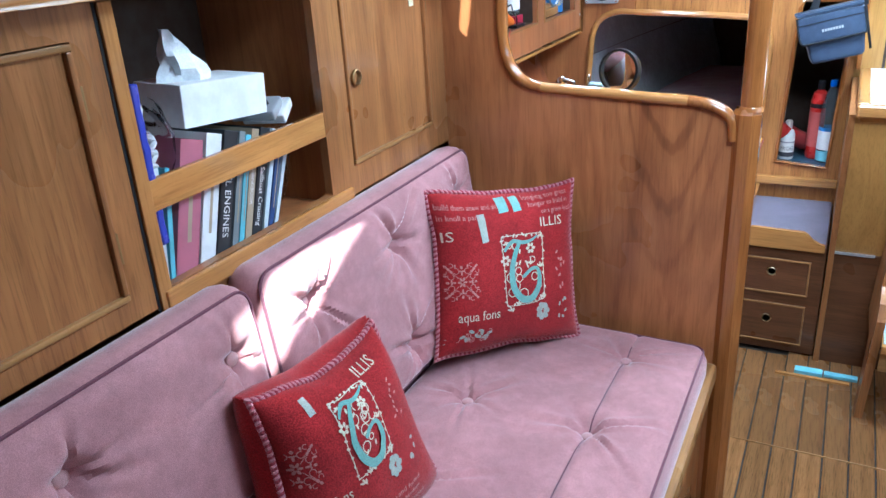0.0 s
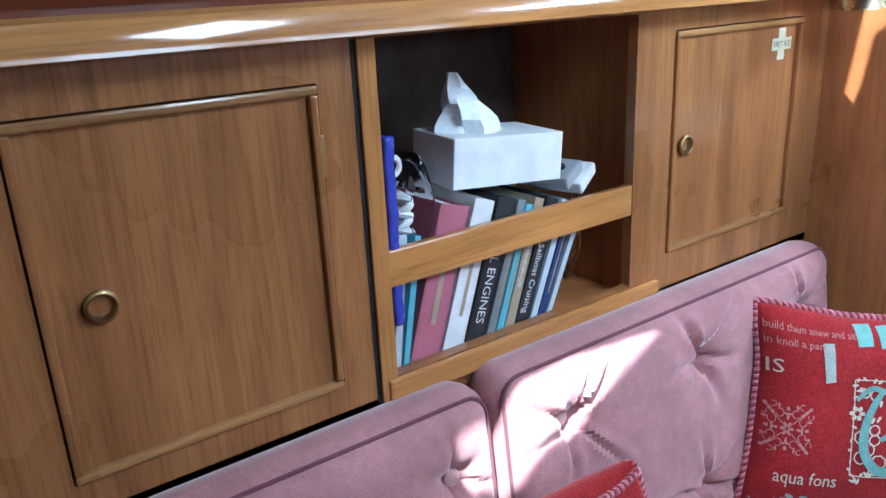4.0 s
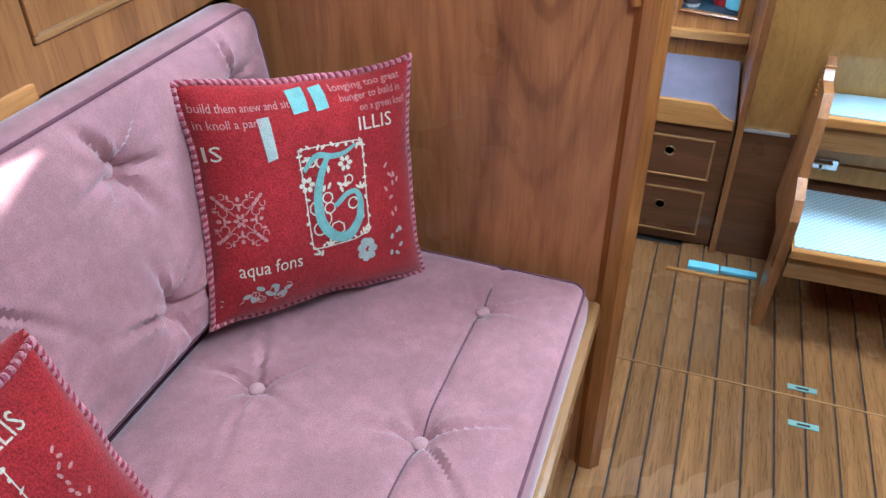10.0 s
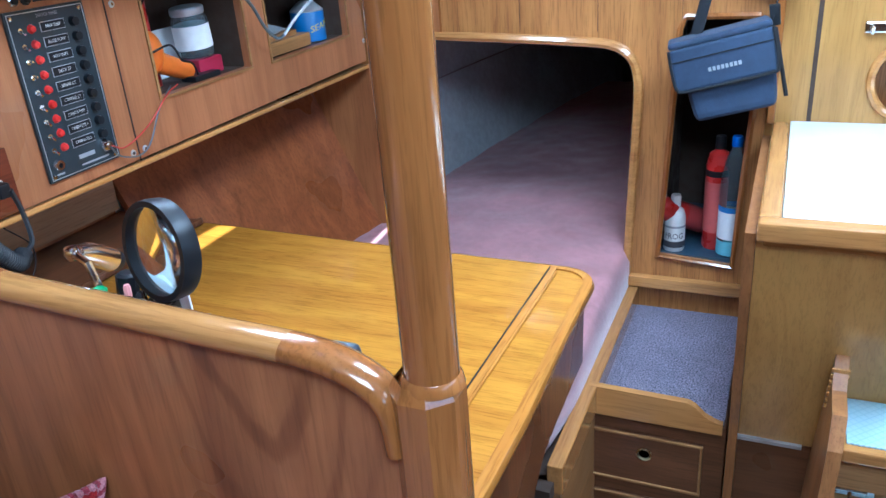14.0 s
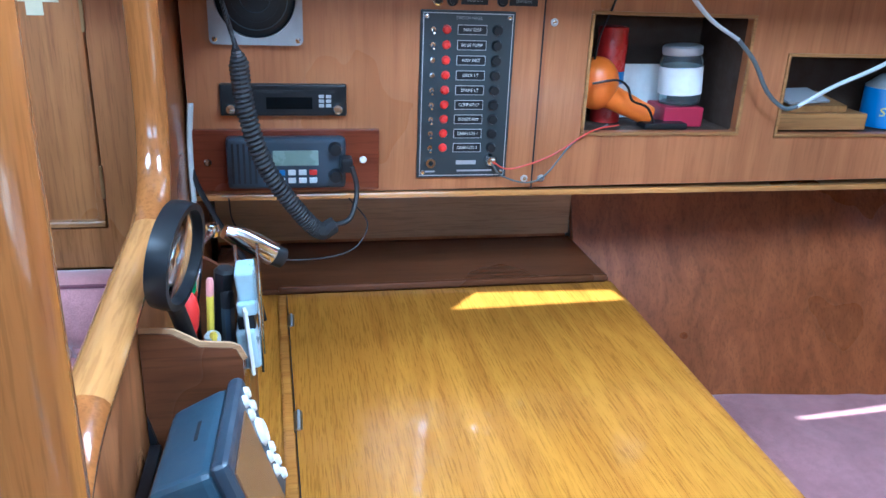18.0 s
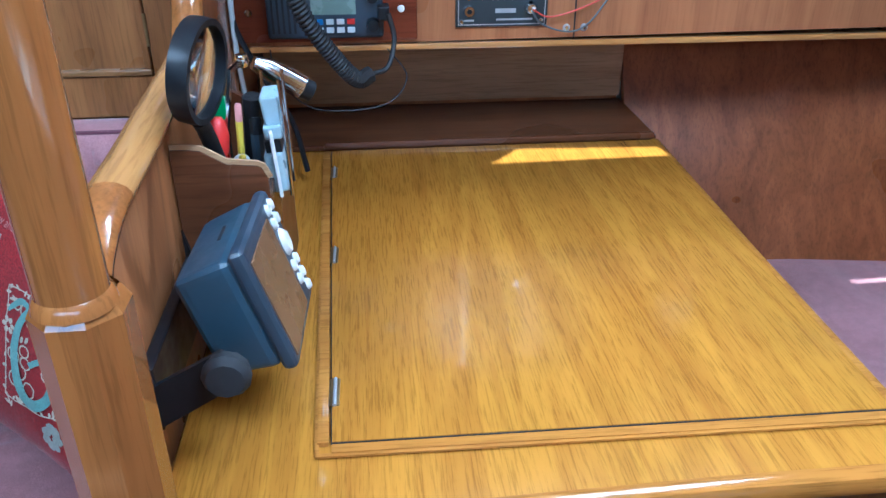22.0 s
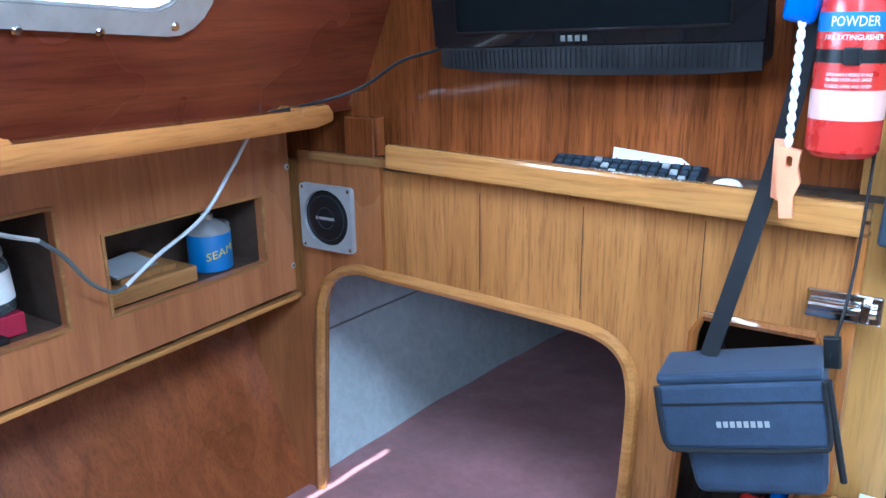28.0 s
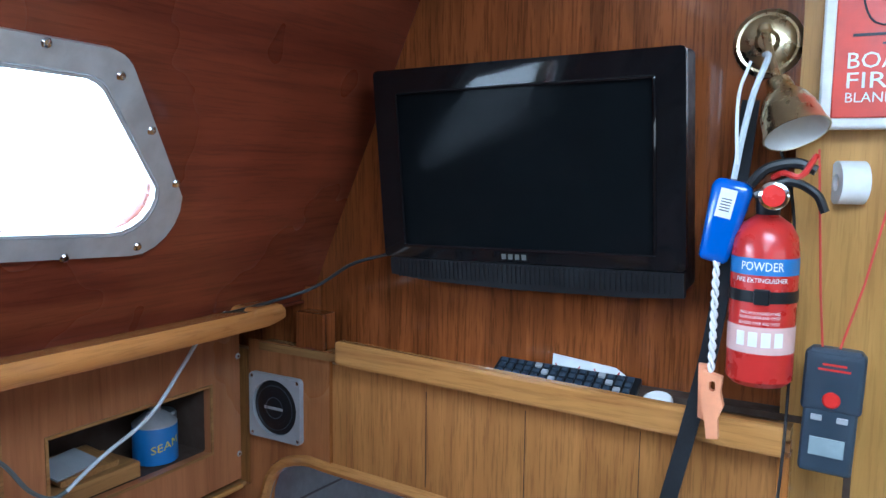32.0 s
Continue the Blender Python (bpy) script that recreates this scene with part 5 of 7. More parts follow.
part("rim", sweep([(x1 - 0.0045, u, TZ + 0.0055 + v) for u, v in scallop(x1, 0.222)[2:]], 0.0046, profile=[(-1, -0.3), (-1, 0.5), (1, 0.5), (1, -0.3)], up=(1, 0, 0)), PALE, pb, "pale worn rim")


def pen(x, y, lean_x, lean_y, long, r, mat, cap, name, label, z=0.91):
    th = thing(name, (x, y, z), label, "pen", "pens in the box")
    d = Vector((lean_x, lean_y, 1)).normalized()
    m = Matrix.Translation((x, y, z)) @ d.to_track_quat("Z", "Y").to_matrix().to_4x4()
    part("barrel", moved(lathe([(0, 0), (r * 0.5, 0.0), (r, 0.012), (r, long - 0.02), (r * 0.98, long - 0.02)], 8), m), mat, th, "", True)
    part("end", moved(lathe([(r * 1.02, long - 0.02), (r * 1.02, long - 0.003), (r * 0.7, long), (0, long)], 8), m), cap, th, "", True)


pen(0.110, 2.262, 0.0, 0.05, 0.222, 0.0040, YELLOW, worn("eraser", (0.66, 0.28, 0.26), 0.7), "pencil", "yellow pencil with a pink eraser")
pen(0.075, 2.270, 0.10, 0.08, 0.230, 0.012, BLACK, BLACK, "marker_pen", "thick black marker pen")
pen(0.095, 2.285, 0.04, 0.02, 0.205, 0.0075, SLATE, BLACK, "marker_pen", "slim dark marker pen standing upright")
pen(0.140, 2.245, -0.08, 0.02, 0.170, 0.0085, WHITE, WHITE, "marker_pen", "white marker pen standing upright")
pen(0.085, 2.245, 0.05, 0.02, 0.228, 0.0085, GREEN, GREEN, "marker_pen", "green felt pen standing upright")
pen(0.135, 2.278, 0.02, -0.02, 0.172, 0.0085, BLUEP, CABLE_W, "ballpoint_pen", "blue pen with a pale blue cap")
pen(0.155, 2.258, 0.0, 0.06, 0.165, 0.005, GREYP, GREYP, "ballpoint_pen", "grey ballpoint pen standing upright")
pen(0.150, 2.268, -0.04, 0.05, 0.175, 0.0042, PALE, YELLOW, "ballpoint_pen", "thin tan pen standing upright")
rc = thing("marker_pen", (0.118, 2.249, 0.91), "red felt pen with a rounded red cap", "pen", "pens in the box")
part("barrel", sweep([(0.118, 2.245, 0.905), (0.126, 2.249, 1.078)], 0.0085, 10), REDL, rc, "", True)
part("cap", moved(lathe([(0.0085, 0.0), (0.0110, 0.010), (0.0115, 0.026), (0.0085, 0.040), (0.004, 0.046), (0, 0.047)], 14), Matrix.Translation((0.126, 2.249, 1.075)) @ pose(0, 0, 0, -4, -6, 0)), REDL, rc, "", True)
dv = thing("chart_dividers", (0.125, 2.310, 1.05), "folding chart instrument in pale blue plastic", "instrument")
PALEBLUE = worn("pale_blue_plastic", (0.40, 0.54, 0.60), 0.3)
for zz, hh, dx in ((1.131, 0.034, -0.004), (1.108, 0.016, 0.0), (1.062, 0.046, 0.004)):
    part("plastic_block", obox((0.122 + dx, 2.311, zz), (0.036, 0.020, hh), (6, 5, 0), 0.004, 3), PALEBLUE, dv)
part("black_hinge", obox((0.122, 2.310, 1.092), (0.034, 0.018, 0.016), (6, 5, 0), 0.002), BLACK, dv)
for xx, yy in ((0.102, 2.3225), (0.143, 2.3225), (0.104, 2.300)):
    part("steel_leg", sweep([(xx, yy + 0.003, 1.035), (xx - 0.004, yy, 1.165)], 0.0018, 6), CHROME, dv)
part("paper_slip", obox((0.150, 2.3125, 1.075), (0.012, 0.004, 0.075), (4, 0, 12), 0.001), PAPER, dv, "white paper slip")
mg = thing("magnifying_glass", (0.10, 2.235, 0.95), "black rimmed magnifying glass standing in the box", "magnifier")
mq = Matrix.Translation((0.192, 2.254, 1.190)) @ pose(0, 0, 0, 82, 0, -13)
part("rim", moved(lathe([(0.045, -0.010), (0.051, -0.010), (0.052, 0.0), (0.051, 0.010), (0.045, 0.010), (0.045, -0.010)], 36), mq), BLACK, mg, "", True)
part("lens", moved(lathe([(0.0, -0.007), (0.03, -0.004), (0.046, 0.0), (0.03, 0.004), (0.0, 0.007)], 36), mq), GLASS, mg, "clear glass lens", True)
part("handle", sweep([mq @ Vector((0, -0.050, 0)), mq @ Vector((-0.012, -0.062, 0)), (0.135, 2.262, 1.03), (0.125, 2.265, 0.92)], 0.0085, 10), BLACK, mg, "", True)
tor = thing("chrome_torch", (0.02, 2.305, 1.13), "small chrome torch on a jointed stalk", "torch")
part("torch_body", sweep([(0.035, 2.284, 1.157), (0.030, 2.300, 1.148), (0.022, 2.336, 1.123)], lambda t: 0.0085 + 0.006 * min(1, t * 1.6), 16), CHROME, tor, "", True)
part("torch_head", sweep([(0.022, 2.336, 1.123), (0.018, 2.347, 1.116)], 0.0125, 14), BLACK, tor, "", True)
part("joint", moved(lathe([(0, -0.009), (0.007, -0.007), (0.009, 0), (0.007, 0.007), (0, 0.009)], 12), Matrix.Translation((0.042, 2.272, 1.162))), CHROME, tor, "", True)
part("stalk", sweep([(0.042, 2.272, 1.162), (0.075, 2.262, 1.158), (0.10, 2.255, 1.10), (0.10, 2.255, 0.90)], 0.0045, 8), CHROME, tor, "", True)



# ---- chart plotter on its bracket ----
cp = thing("chart_plotter", (0.30, 2.25, 0.93), "blue-grey chart plotter on a tilting bracket", "chart plotter")
cm = Matrix.Translation((0.302, 2.300, 1.016)) @ pose(0, 0, 0, -18.7, 2.5, 178.6) @ Matrix.Diagonal((0.74, 1.1, 0.93, 1.0))
body = box(-0.096, 0.096, -0.014, 0.040, -0.060, 0.060, 0.010, 3)
for v in body.verts:
    k = 1 - max(0, v.co.y) * 2.2
    v.co.x *= k
    v.co.z *= k
part("housing", moved(body, cm), BLUEGREY, cp)
part("card_slot", moved(box(-0.012, 0.030, 0.006, 0.009, 0.0555, 0.0592), cm), DARK, cp)
part("bezel", moved(box(-0.101, 0.101, -0.026, -0.012, -0.066, 0.066, 0.008, 3), cm), SLATE, cp)
part("display", moved(box(-0.092, 0.040, -0.0275, -0.0255, -0.056, 0.050, 0.001), cm), worn("plotter_screen", (0.16, 0.085, 0.045), 0.18, bumpy=0), cp, "dull reflecting screen")
for k, (bx, bz) in enumerate(((0.058, 0.052), (0.080, 0.052), (0.058, 0.036), (0.080, 0.036), (0.058, -0.016), (0.080, -0.016), (0.058, -0.033), (0.080, -0.033), (0.080, -0.050))):
    part("key", moved(lathe([(0.0, 0.004), (0.0055, 0.0035), (0.007, 0.0), (0.007, -0.003)], 12), cm @ Matrix.Translation((bx, -0.026, bz)) @ pose(0, 0, 0, 90, 0, 0)), WHITE, cp, "white rubber key", True)
part("cursor_pad", moved(lathe([(0.0, 0.005), (0.012, 0.0045), (0.0165, 0.0), (0.0165, -0.003)], 20), cm @ Matrix.Translation((0.069, -0.026, 0.010)) @ pose(0, 0, 0, 90, 0, 0)), WHITE, cp, "", True)
br = part("bracket", box(0.212, 0.412, 2.2165, 2.228, 0.935, 1.0, 0.002), BLACK, cp, "black tilting bracket")
for xx in (0.208, 0.410):
    part("bracket_arm", plate([(2.217, 0.935), (2.29, 0.978), (2.307, 1.002), (2.285, 1.016), (2.228, 0.985), (2.217, 1.03)], [], lambda u, v, d, s=xx: (s + d, u, v), 0.005), BLACK, br)
for xx, s in ((0.207, -1), (0.416, 1)):
    part("clamp_knob", moved(lathe([(0.0, 0.018), (0.016, 0.017), (0.021, 0.010), (0.019, 0.0), (0.0, 0.0)], 12), Matrix.Translation((xx, 2.29, 0.999)) @ pose(0, 0, 0, 0, 90 * s, 0)), RUBBER, br, "", True)


# ---- instruments on the face ----
def screw(th, x, y, z, mat=CHROME, r=0.0042):
    part("screw", moved(lathe([(0.0, 0.0022), (r * 0.7, 0.0018), (r, 0.0)], 10), Matrix.Translation((x, y, z)) @ pose(0, 0, 0, 0, 90, 0)), mat, th, "", True)


def face_text(text, y, z, size, width, x=XE + 0.001):
    return moved(lettering(text, size, width), Matrix(((0, 0, 1, x), (1, 0, 0, y), (0, 1, 0, z), (0, 0, 0, 1))))


def face_bars(rows, x):
    return moved(bars(rows), Matrix(((0, 0, 1, x), (1, 0, 0, 0), (0, 1, 0, 0), (0, 0, 0, 1))))


def speaker(name, m, label):
    """Square loudspeaker in its own frame: face along z."""
    th = thing(name, tuple(m.translation), label, "speaker", "square loudspeakers")
    part("frame", moved(plate(round_rect(-0.0685, 0.0685, -0.0685, 0.0685, 0.008, 3), [arc(0, 0, 0.059, 0, 352.5, 47)], lambda u, v, d: (u, v, d), 0.012), m), GREYP, th, "grey plastic frame")
    part("grille", moved(lathe([(0.0, 0.010), (0.030, 0.012), (0.050, 0.010), (0.058, 0.005), (0.059, 0.0)], 40), m), BLACK, th, "", True)
    for r in (0.022, 0.036, 0.047):
        part("ring", moved(sweep([(r * math.cos(k * 0.1745), r * math.sin(k * 0.1745), 0.0118 - 0.0009 * (r / 0.022)) for k in range(36)], 0.0012, 5, True), m), SLATE, th, "", True)
    part("badge", moved(bars([(0.004, 0, 0.042, 0.006), (-0.022, 0, 0.006, 0.007)]), m @ Matrix.Translation((0, 0, 0.0135))), GREYP, th)
    for a, b_ in ((-1, 1), (1, 1), (1, -1), (-1, -1)):
        part("screw", moved(lathe([(0.0, 0.002), (0.004, 0.0)], 8), m @ Matrix.Translation((a * 0.061, b_ * 0.061, 0.012))), CHROME, th)
    return th


FACE = Matrix(((0, 0, 1, 0), (1, 0, 0, 0), (0, 1, 0, 0), (0, 0, 0, 1)))
speaker("loudspeaker", Matrix.Translation((XE, 2.315, 1.392)) @ FACE, "square grey loudspeaker set in the instrument face")
speaker("loudspeaker", Matrix.Translation((-0.255, YA - 0.008, 1.265)) @ pose(0, 0, 0, 90, 0, 0), "square grey loudspeaker on the aft bulkhead")

cs = thing("car_stereo", (XE, 2.35, 1.217), "black car stereo set flush in the face", "stereo")
part("fascia", box(XE, XE + 0.012, 2.256, 2.448, 1.217, 1.266, 0.003), BLACK, cs)
part("display", box(XE + 0.0118, XE + 0.0132, 2.325, 2.395, 1.228, 1.246, 0.0004), SCREEN, cs)
part("slot", box(XE + 0.0118, XE + 0.013, 2.30, 2.43, 1.252, 1.257), DARK, cs)
for yy in (2.272, 2.434):
    part("knob", moved(lathe([(0, 0.010), (0.007, 0.009), (0.009, 0.0)], 16), Matrix.Translation((XE + 0.011, yy, 1.228)) @ pose(0, 0, 0, 0, 90, 0)), CHROME, cs, "", True)
for k in range(6):
    part("key", box(XE + 0.0118, XE + 0.0145, 2.405 + (k % 2) * 0.011, 2.413 + (k % 2) * 0.011, 1.231 + (k // 2) * 0.007, 1.236 + (k // 2) * 0.007, 0.0005), GREYP, cs)

vr = thing("vhf_radio", (XE, 2.355, 1.097), "marine radio in a mahogany surround", "radio")
part("surround", box(XE, XE + 0.010, 2.207, 2.50, 1.096, 1.195, 0.002), MAHOG, vr, "glossy mahogany surround")
part("radio_body", box(XE + 0.010, XE + 0.032, 2.262, 2.445, 1.105, 1.187, 0.008, 3), SLATE, vr)
for k in range(5):
    part("speaker_slot", box(XE + 0.0315, XE + 0.0335, 2.270 + k * 0.0085, 2.2735 + k * 0.0085, 1.115, 1.178), DARK, vr)
part("lcd", box(XE + 0.0315, XE + 0.0332, 2.332, 2.402, 1.143, 1.167, 0.0004), LCD, vr, "grey-green liquid crystal display")
for r_ in range(2):
    for c_ in range(4):
        part("key", box(XE + 0.0315, XE + 0.0350, 2.338 + c_ * 0.0165, 2.350 + c_ * 0.0165, 1.128 - r_ * 0.013, 1.1365 - r_ * 0.013, 0.001), REDP if (c_, r_) == (3, 0) else (LABELBLUE if (c_, r_) == (0, 0) else CABLE_W), vr)
for zz in (1.170, 1.127):
    part("knob", moved(lathe([(0, 0.017), (0.009, 0.016), (0.011, 0.0)], 16), Matrix.Translation((XE + 0.031, 2.428, zz)) @ pose(0, 0, 0, 0, 90, 0)), BLACK, vr, "", True)
part("plug", obox((XE + 0.045, 2.445, 1.148), (0.03, 0.018, 0.022), (0, 0, 0), 0.003), BLACK, vr)
screw(vr, XE + 0.010, 2.232, 1.143, r=0.006)
screw(vr, XE + 0.010, 2.474, 1.146, WHITE, r=0.006)

mic = thing("radio_handset", (-0.18, 2.22, 1.45), "black fist microphone clipped to the bulkhead", "microphone")
hm = Matrix.Translation((-0.20, 2.272, 1.478)) @ pose(0, 0, 0, 8, 0, -14) @ Matrix.Diagonal((1.2, 1.08, 1.12, 1.0))
part("mic_body", moved(box(-0.026, 0.026, -0.02, 0.036, -0.042, 0.05, 0.014, 3), hm), SLATE, mic)
part("mic_grille", moved(lathe([(0, 0.010), (0.022, 0.009), (0.027, 0.0)], 20), hm @ Matrix.Translation((0.026, 0.010, 0.022)) @ pose(0, 0, 0, 0, 90, 0)), SLATE, mic, "", True)
for k in range(5):
    part("grille_bar", moved(box(0.034, 0.037, -0.008, 0.028, 0.010 + k * 0.006, 0.0125 + k * 0.006), hm), BLACK, mic)
part("talk_key", moved(box(-0.03, 0.028, -0.045, -0.012, -0.02, 0.04, 0.006), hm), BLACK, mic)
part("clip", moved(box(-0.005, 0.030, -0.05, 0.03, -0.032, -0.020, 0.002), hm), ALU, mic, "steel clip")
part("hook_base", moved(box(-0.03, 0.03, -0.05, 0.03, -0.068, -0.036, 0.01), hm), BLACK, mic)
endp = Vector((XE + 0.06, 2.452, 1.148))
axis_pts = smooth_line([(-0.19, 2.272, 1.422), (-0.195, 2.284, 1.37), (-0.2, 2.294, 1.324), (-0.205, 2.301, 1.251), (-0.215, 2.323, 1.169), (-0.23, 2.364, 1.099), (-0.24, 2.399, 1.058), (-0.25, 2.42, 1.062)], 14)
coilp = []
for i, p in enumerate(axis_pts):
    d = (axis_pts[min(i + 1, len(axis_pts) - 1)] - axis_pts[max(i - 1, 0)]).normalized()
    s1 = d.cross(Vector((1, 0, 0))).normalized()
    s2 = d.cross(s1)
    nxt = axis_pts[min(i + 1, len(axis_pts) - 1)]
    for k in range(7):
        a = (i * 7 + k) * 2 * math.pi / 8
        f = min(1.0, max(0.05, (i - 24) / 6))
        coilp.append(p.lerp(nxt, k / 7) + (s1 * math.cos(a) + s2 * math.sin(a)) * 0.0110 * f)
part("coiled_lead", sweep(coilp, 0.0032, 5), RUBBER, mic, "black coiled lead", True)
part("lead_tail", sweep(smooth_line([axis_pts[-1], (-0.262, 2.448, 1.07), (-0.28, 2.46, 1.11), endp], 6), 0.004, 6), RUBBER, mic, "", True)

sp = thing("electrical_panel", (XE, 2.64, 1.113), "black switch panel with ten rows of switches and red lamps", "switch panel")
part("panel_plate", box(XE, XE + 0.006, 2.563, 2.715, 1.113, 1.381, 0.002), worn("panel_black", (0.022, 0.032, 0.038), 0.35), sp)
for q in ((2.567, 2.711, 1.376, 1.3772), (2.567, 2.711, 1.1165, 1.1177), (2.567, 2.5682, 1.1177, 1.376), (2.7098, 2.711, 1.1177, 1.376)):
    part("border_line", box(XE + 0.006, XE + 0.0066, *q), ALU, sp)
names = ("NAV DISP", "BILGE PUMP", "NAV INST", "DECK LT", "SPARE LT", "COMPASS LT", "DOMESTIC PUMP", "CABIN LTS 1", "CABIN LTS 2")
for k, nm in enumerate(names):
    z = 1.352 - k * 0.0235
    sw = part("toggle_switch", moved(lathe([(0.0, 0.003), (0.0042, 0.003), (0.0048, 0.0)], 10), Matrix.Translation((XE + 0.006, 2.583, z)) @ pose(0, 0, 0, 0, 90, 0)), CHROME, sp, "", True)
    part("toggle", sweep([(XE + 0.008, 2.583, z), (XE + 0.018, 2.583, z - (0.005 if k not in (2, 3) else -0.001))], 0.0018, 6), CHROME, sw, "", True)
    part("red_lamp", moved(lathe([(0.0, 0.007), (0.005, 0.0055), (0.0072, 0.0)], 14), Matrix.Translation((XE + 0.006, 2.605, z)) @ pose(0, 0, 0, 0, 90, 0)), REDL, sp, "", True)
    lb = part("name_plate", box(XE + 0.006, XE + 0.0068, 2.622, 2.669, z - 0.0075, z + 0.0075), ALU, sp)
    part("plate_black", box(XE + 0.0068, XE + 0.0072, 2.6228, 2.6682, z - 0.0067, z + 0.0067), BLACK, lb)
    part("plate_letters", face_text(nm, 2.6455, z, 0.0072, min(0.034, 0.0036 * len(nm)), XE + 0.0076), WHITE, lb)
    part("fuse_holder", moved(lathe([(0.0, 0.008), (0.007, 0.0075), (0.0085, 0.0)], 14), Matrix.Translation((XE + 0.006, 2.686, z)) @ pose(0, 0, 0, 0, 90, 0)), BLACK, sp, "", True)
part("heading", face_text("SWITCH PANEL", 2.64, 1.3695, 0.007, 0.042, XE + 0.0068), GREYP, sp)
for q in ((2.645, 1.139, 0.034, 0.007), (2.66, 1.125, 0.06, 0.003), (2.585, 1.124, 0.016, 0.003)):
    part("footing", face_bars([q], XE + 0.0068), GREYP, sp)
part("key_switch", moved(lathe([(0.004, 0.006), (0.008, 0.006), (0.010, 0.0)], 16), Matrix.Translation((XE + 0.006, 2.585, 1.139)) @ pose(0, 0, 0, 0, 90, 0)), CHROME, sp, "", True)
part("power_socket", moved(lathe([(0, 0.014), (0.007, 0.013), (0.011, 0.006), (0.011, 0.0)], 16), Matrix.Translation((XE + 0.006, 2.686, 1.143)) @ pose(0, 0, 0, 0, 90, 0)), CHROME, sp, "", True)
for yy, zz in ((2.573, 1.371), (2.705, 1.371), (2.573, 1.122), (2.705, 1.122)):
    screw(sp, XE + 0.006, yy, zz)
for yy, zz, w, nm in ((2.650, 1.425, 0.043, "RADIO"), (2.727, 1.425, 0.043, "SPARE"), (2.648, 1.396, 0.043, "BILGE LTS"), (2.727, 1.396, 0.046, "ICE AUTOMATIC")):
    t = thing("switch_label", (XE, yy, zz), "small engraved black switch label", "label", "switch labels")
    part("label_plate", box(XE, XE + 0.0025, yy - w / 2, yy + w / 2, zz - 0.0065, zz + 0.0065, 0.0005), BLACK, t)
    part("label_letters", face_text(nm, yy, zz, 0.006, w * 0.55, XE + 0.003), GREYP, t)
for yy, zz in ((2.590, 1.428), (2.613, 1.428), (2.693, 1.427), (2.590, 1.395), (2.613, 1.395), (2.693, 1.396), (2.617, 1.447)):
    t = thing("panel_knob", (XE, yy, zz), "small round black switch on the face", "switch", "round panel switches")
    part("collar", moved(lathe([(0.0055, 0.004), (0.0085, 0.003), (0.009, 0.0)], 16), Matrix.Translation((XE, yy, zz)) @ pose(0, 0, 0, 0, 90, 0)), CHROME if yy < 2.6 else BLACK, t, "", True)
    part("cap", moved(lathe([(0, 0.009), (0.005, 0.0085), (0.006, 0.002)], 14), Matrix.Translation((XE, yy, zz)) @ pose(0, 0, 0, 0, 90, 0)), BLACK, t, "", True)
structure("trim_face_seam", box(XE + 0.0003, XE + 0.0012, 2.762, 2.7645, 1.09, 1.472), DARK, "seam between the face boards")
for yy, zz in ((2.781, 1.366), (3.640, 1.367), (3.640, 1.155), (2.75, 1.108), (2.78, 1.108), (2.775, 1.455)):
    t = thing("cup_screw", (XE, yy, zz), "countersunk screw in a brass cup", "screw", "face screws")
    part("cup", moved(lathe([(0.003, 0.002), (0.0055, 0.0015), (0.0065, 0.0)], 14), Matrix.Translation((XE, yy, zz)) @ pose(0, 0, 0, 0, 90, 0)), ALU, t, "", True)
    part("head", moved(lathe([(0.0, 0.0022), (0.003, 0.0018)], 10), Matrix.Translation((XE, yy, zz)) @ pose(0, 0, 0, 0, 90, 0)), CHROME, t)


def cable(name, pts, r, mat, label, steps=8):
    th = thing(name, pts[0], label, "cable", "loose cables")
    part("core", sweep(smooth_line(pts, steps), r, 6), mat, th, "", True)
    return th


cable("red_wire", [(XE + 0.02, 2.688, 1.142), (XE + 0.018, 2.72, 1.130), (XE + 0.012, 2.79, 1.150), (XE + 0.005, 2.86, 1.190), (XE - 0.02, 2.92, 1.196)], 0.0014, CABLE_R, "thin red wire from the power socket")
cable("black_wire", [(XE + 0.02, 2.686, 1.14), (XE + 0.015, 2.705, 1.118), (XE + 0.012, 2.75, 1.104), (XE + 0.012, 2.785, 1.118), (XE + 0.008, 2.83, 1.172), (XE - 0.02, 2.90, 1.197)], 0.0016, CABLE_G, "thin grey wire from the power socket")
cc = cable("charger_cable", [(-0.205, 2.845, 1.515), (-0.172, 2.852, 1.512), (-0.150, 2.872, 1.485), (-0.19, 2.915, 1.440), (-0.26, 3.005, 1.384), (-0.30, 3.084, 1.349)], 0.0036, CABLE_W, "charger cable, pale at both ends and dark between")
part("dark_length", sweep(smooth_line([(-0.30, 3.084, 1.349), (-0.30, 3.119, 1.315), (-0.30, 3.153, 1.265), (-0.30, 3.189, 1.238), (-0.30, 3.215, 1.240)], 8), 0.0037, 6), CABLE_G, cc, "dark grey length", True)
part("pale_length", sweep(smooth_line([(-0.30, 3.215, 1.240), (-0.295, 3.275, 1.276), (-0.285, 3.37, 1.325), (-0.27, 3.43, 1.40), (-0.235, 3.46, 1.475), (-0.20, 3.47, 1.502)], 8), 0.0036, 6), CABLE_W, cc, "", True)
cable("tv_cable", [(-0.20, 3.44, 1.50), (-0.17, 3.55, 1.512), (-0.12, 3.62, 1.535), (-0.06, 3.66, 1.58), (0.0, 3.685, 1.60), (0.05, 3.69, 1.615)], 0.0032, BLACK, "black cable running to the television")
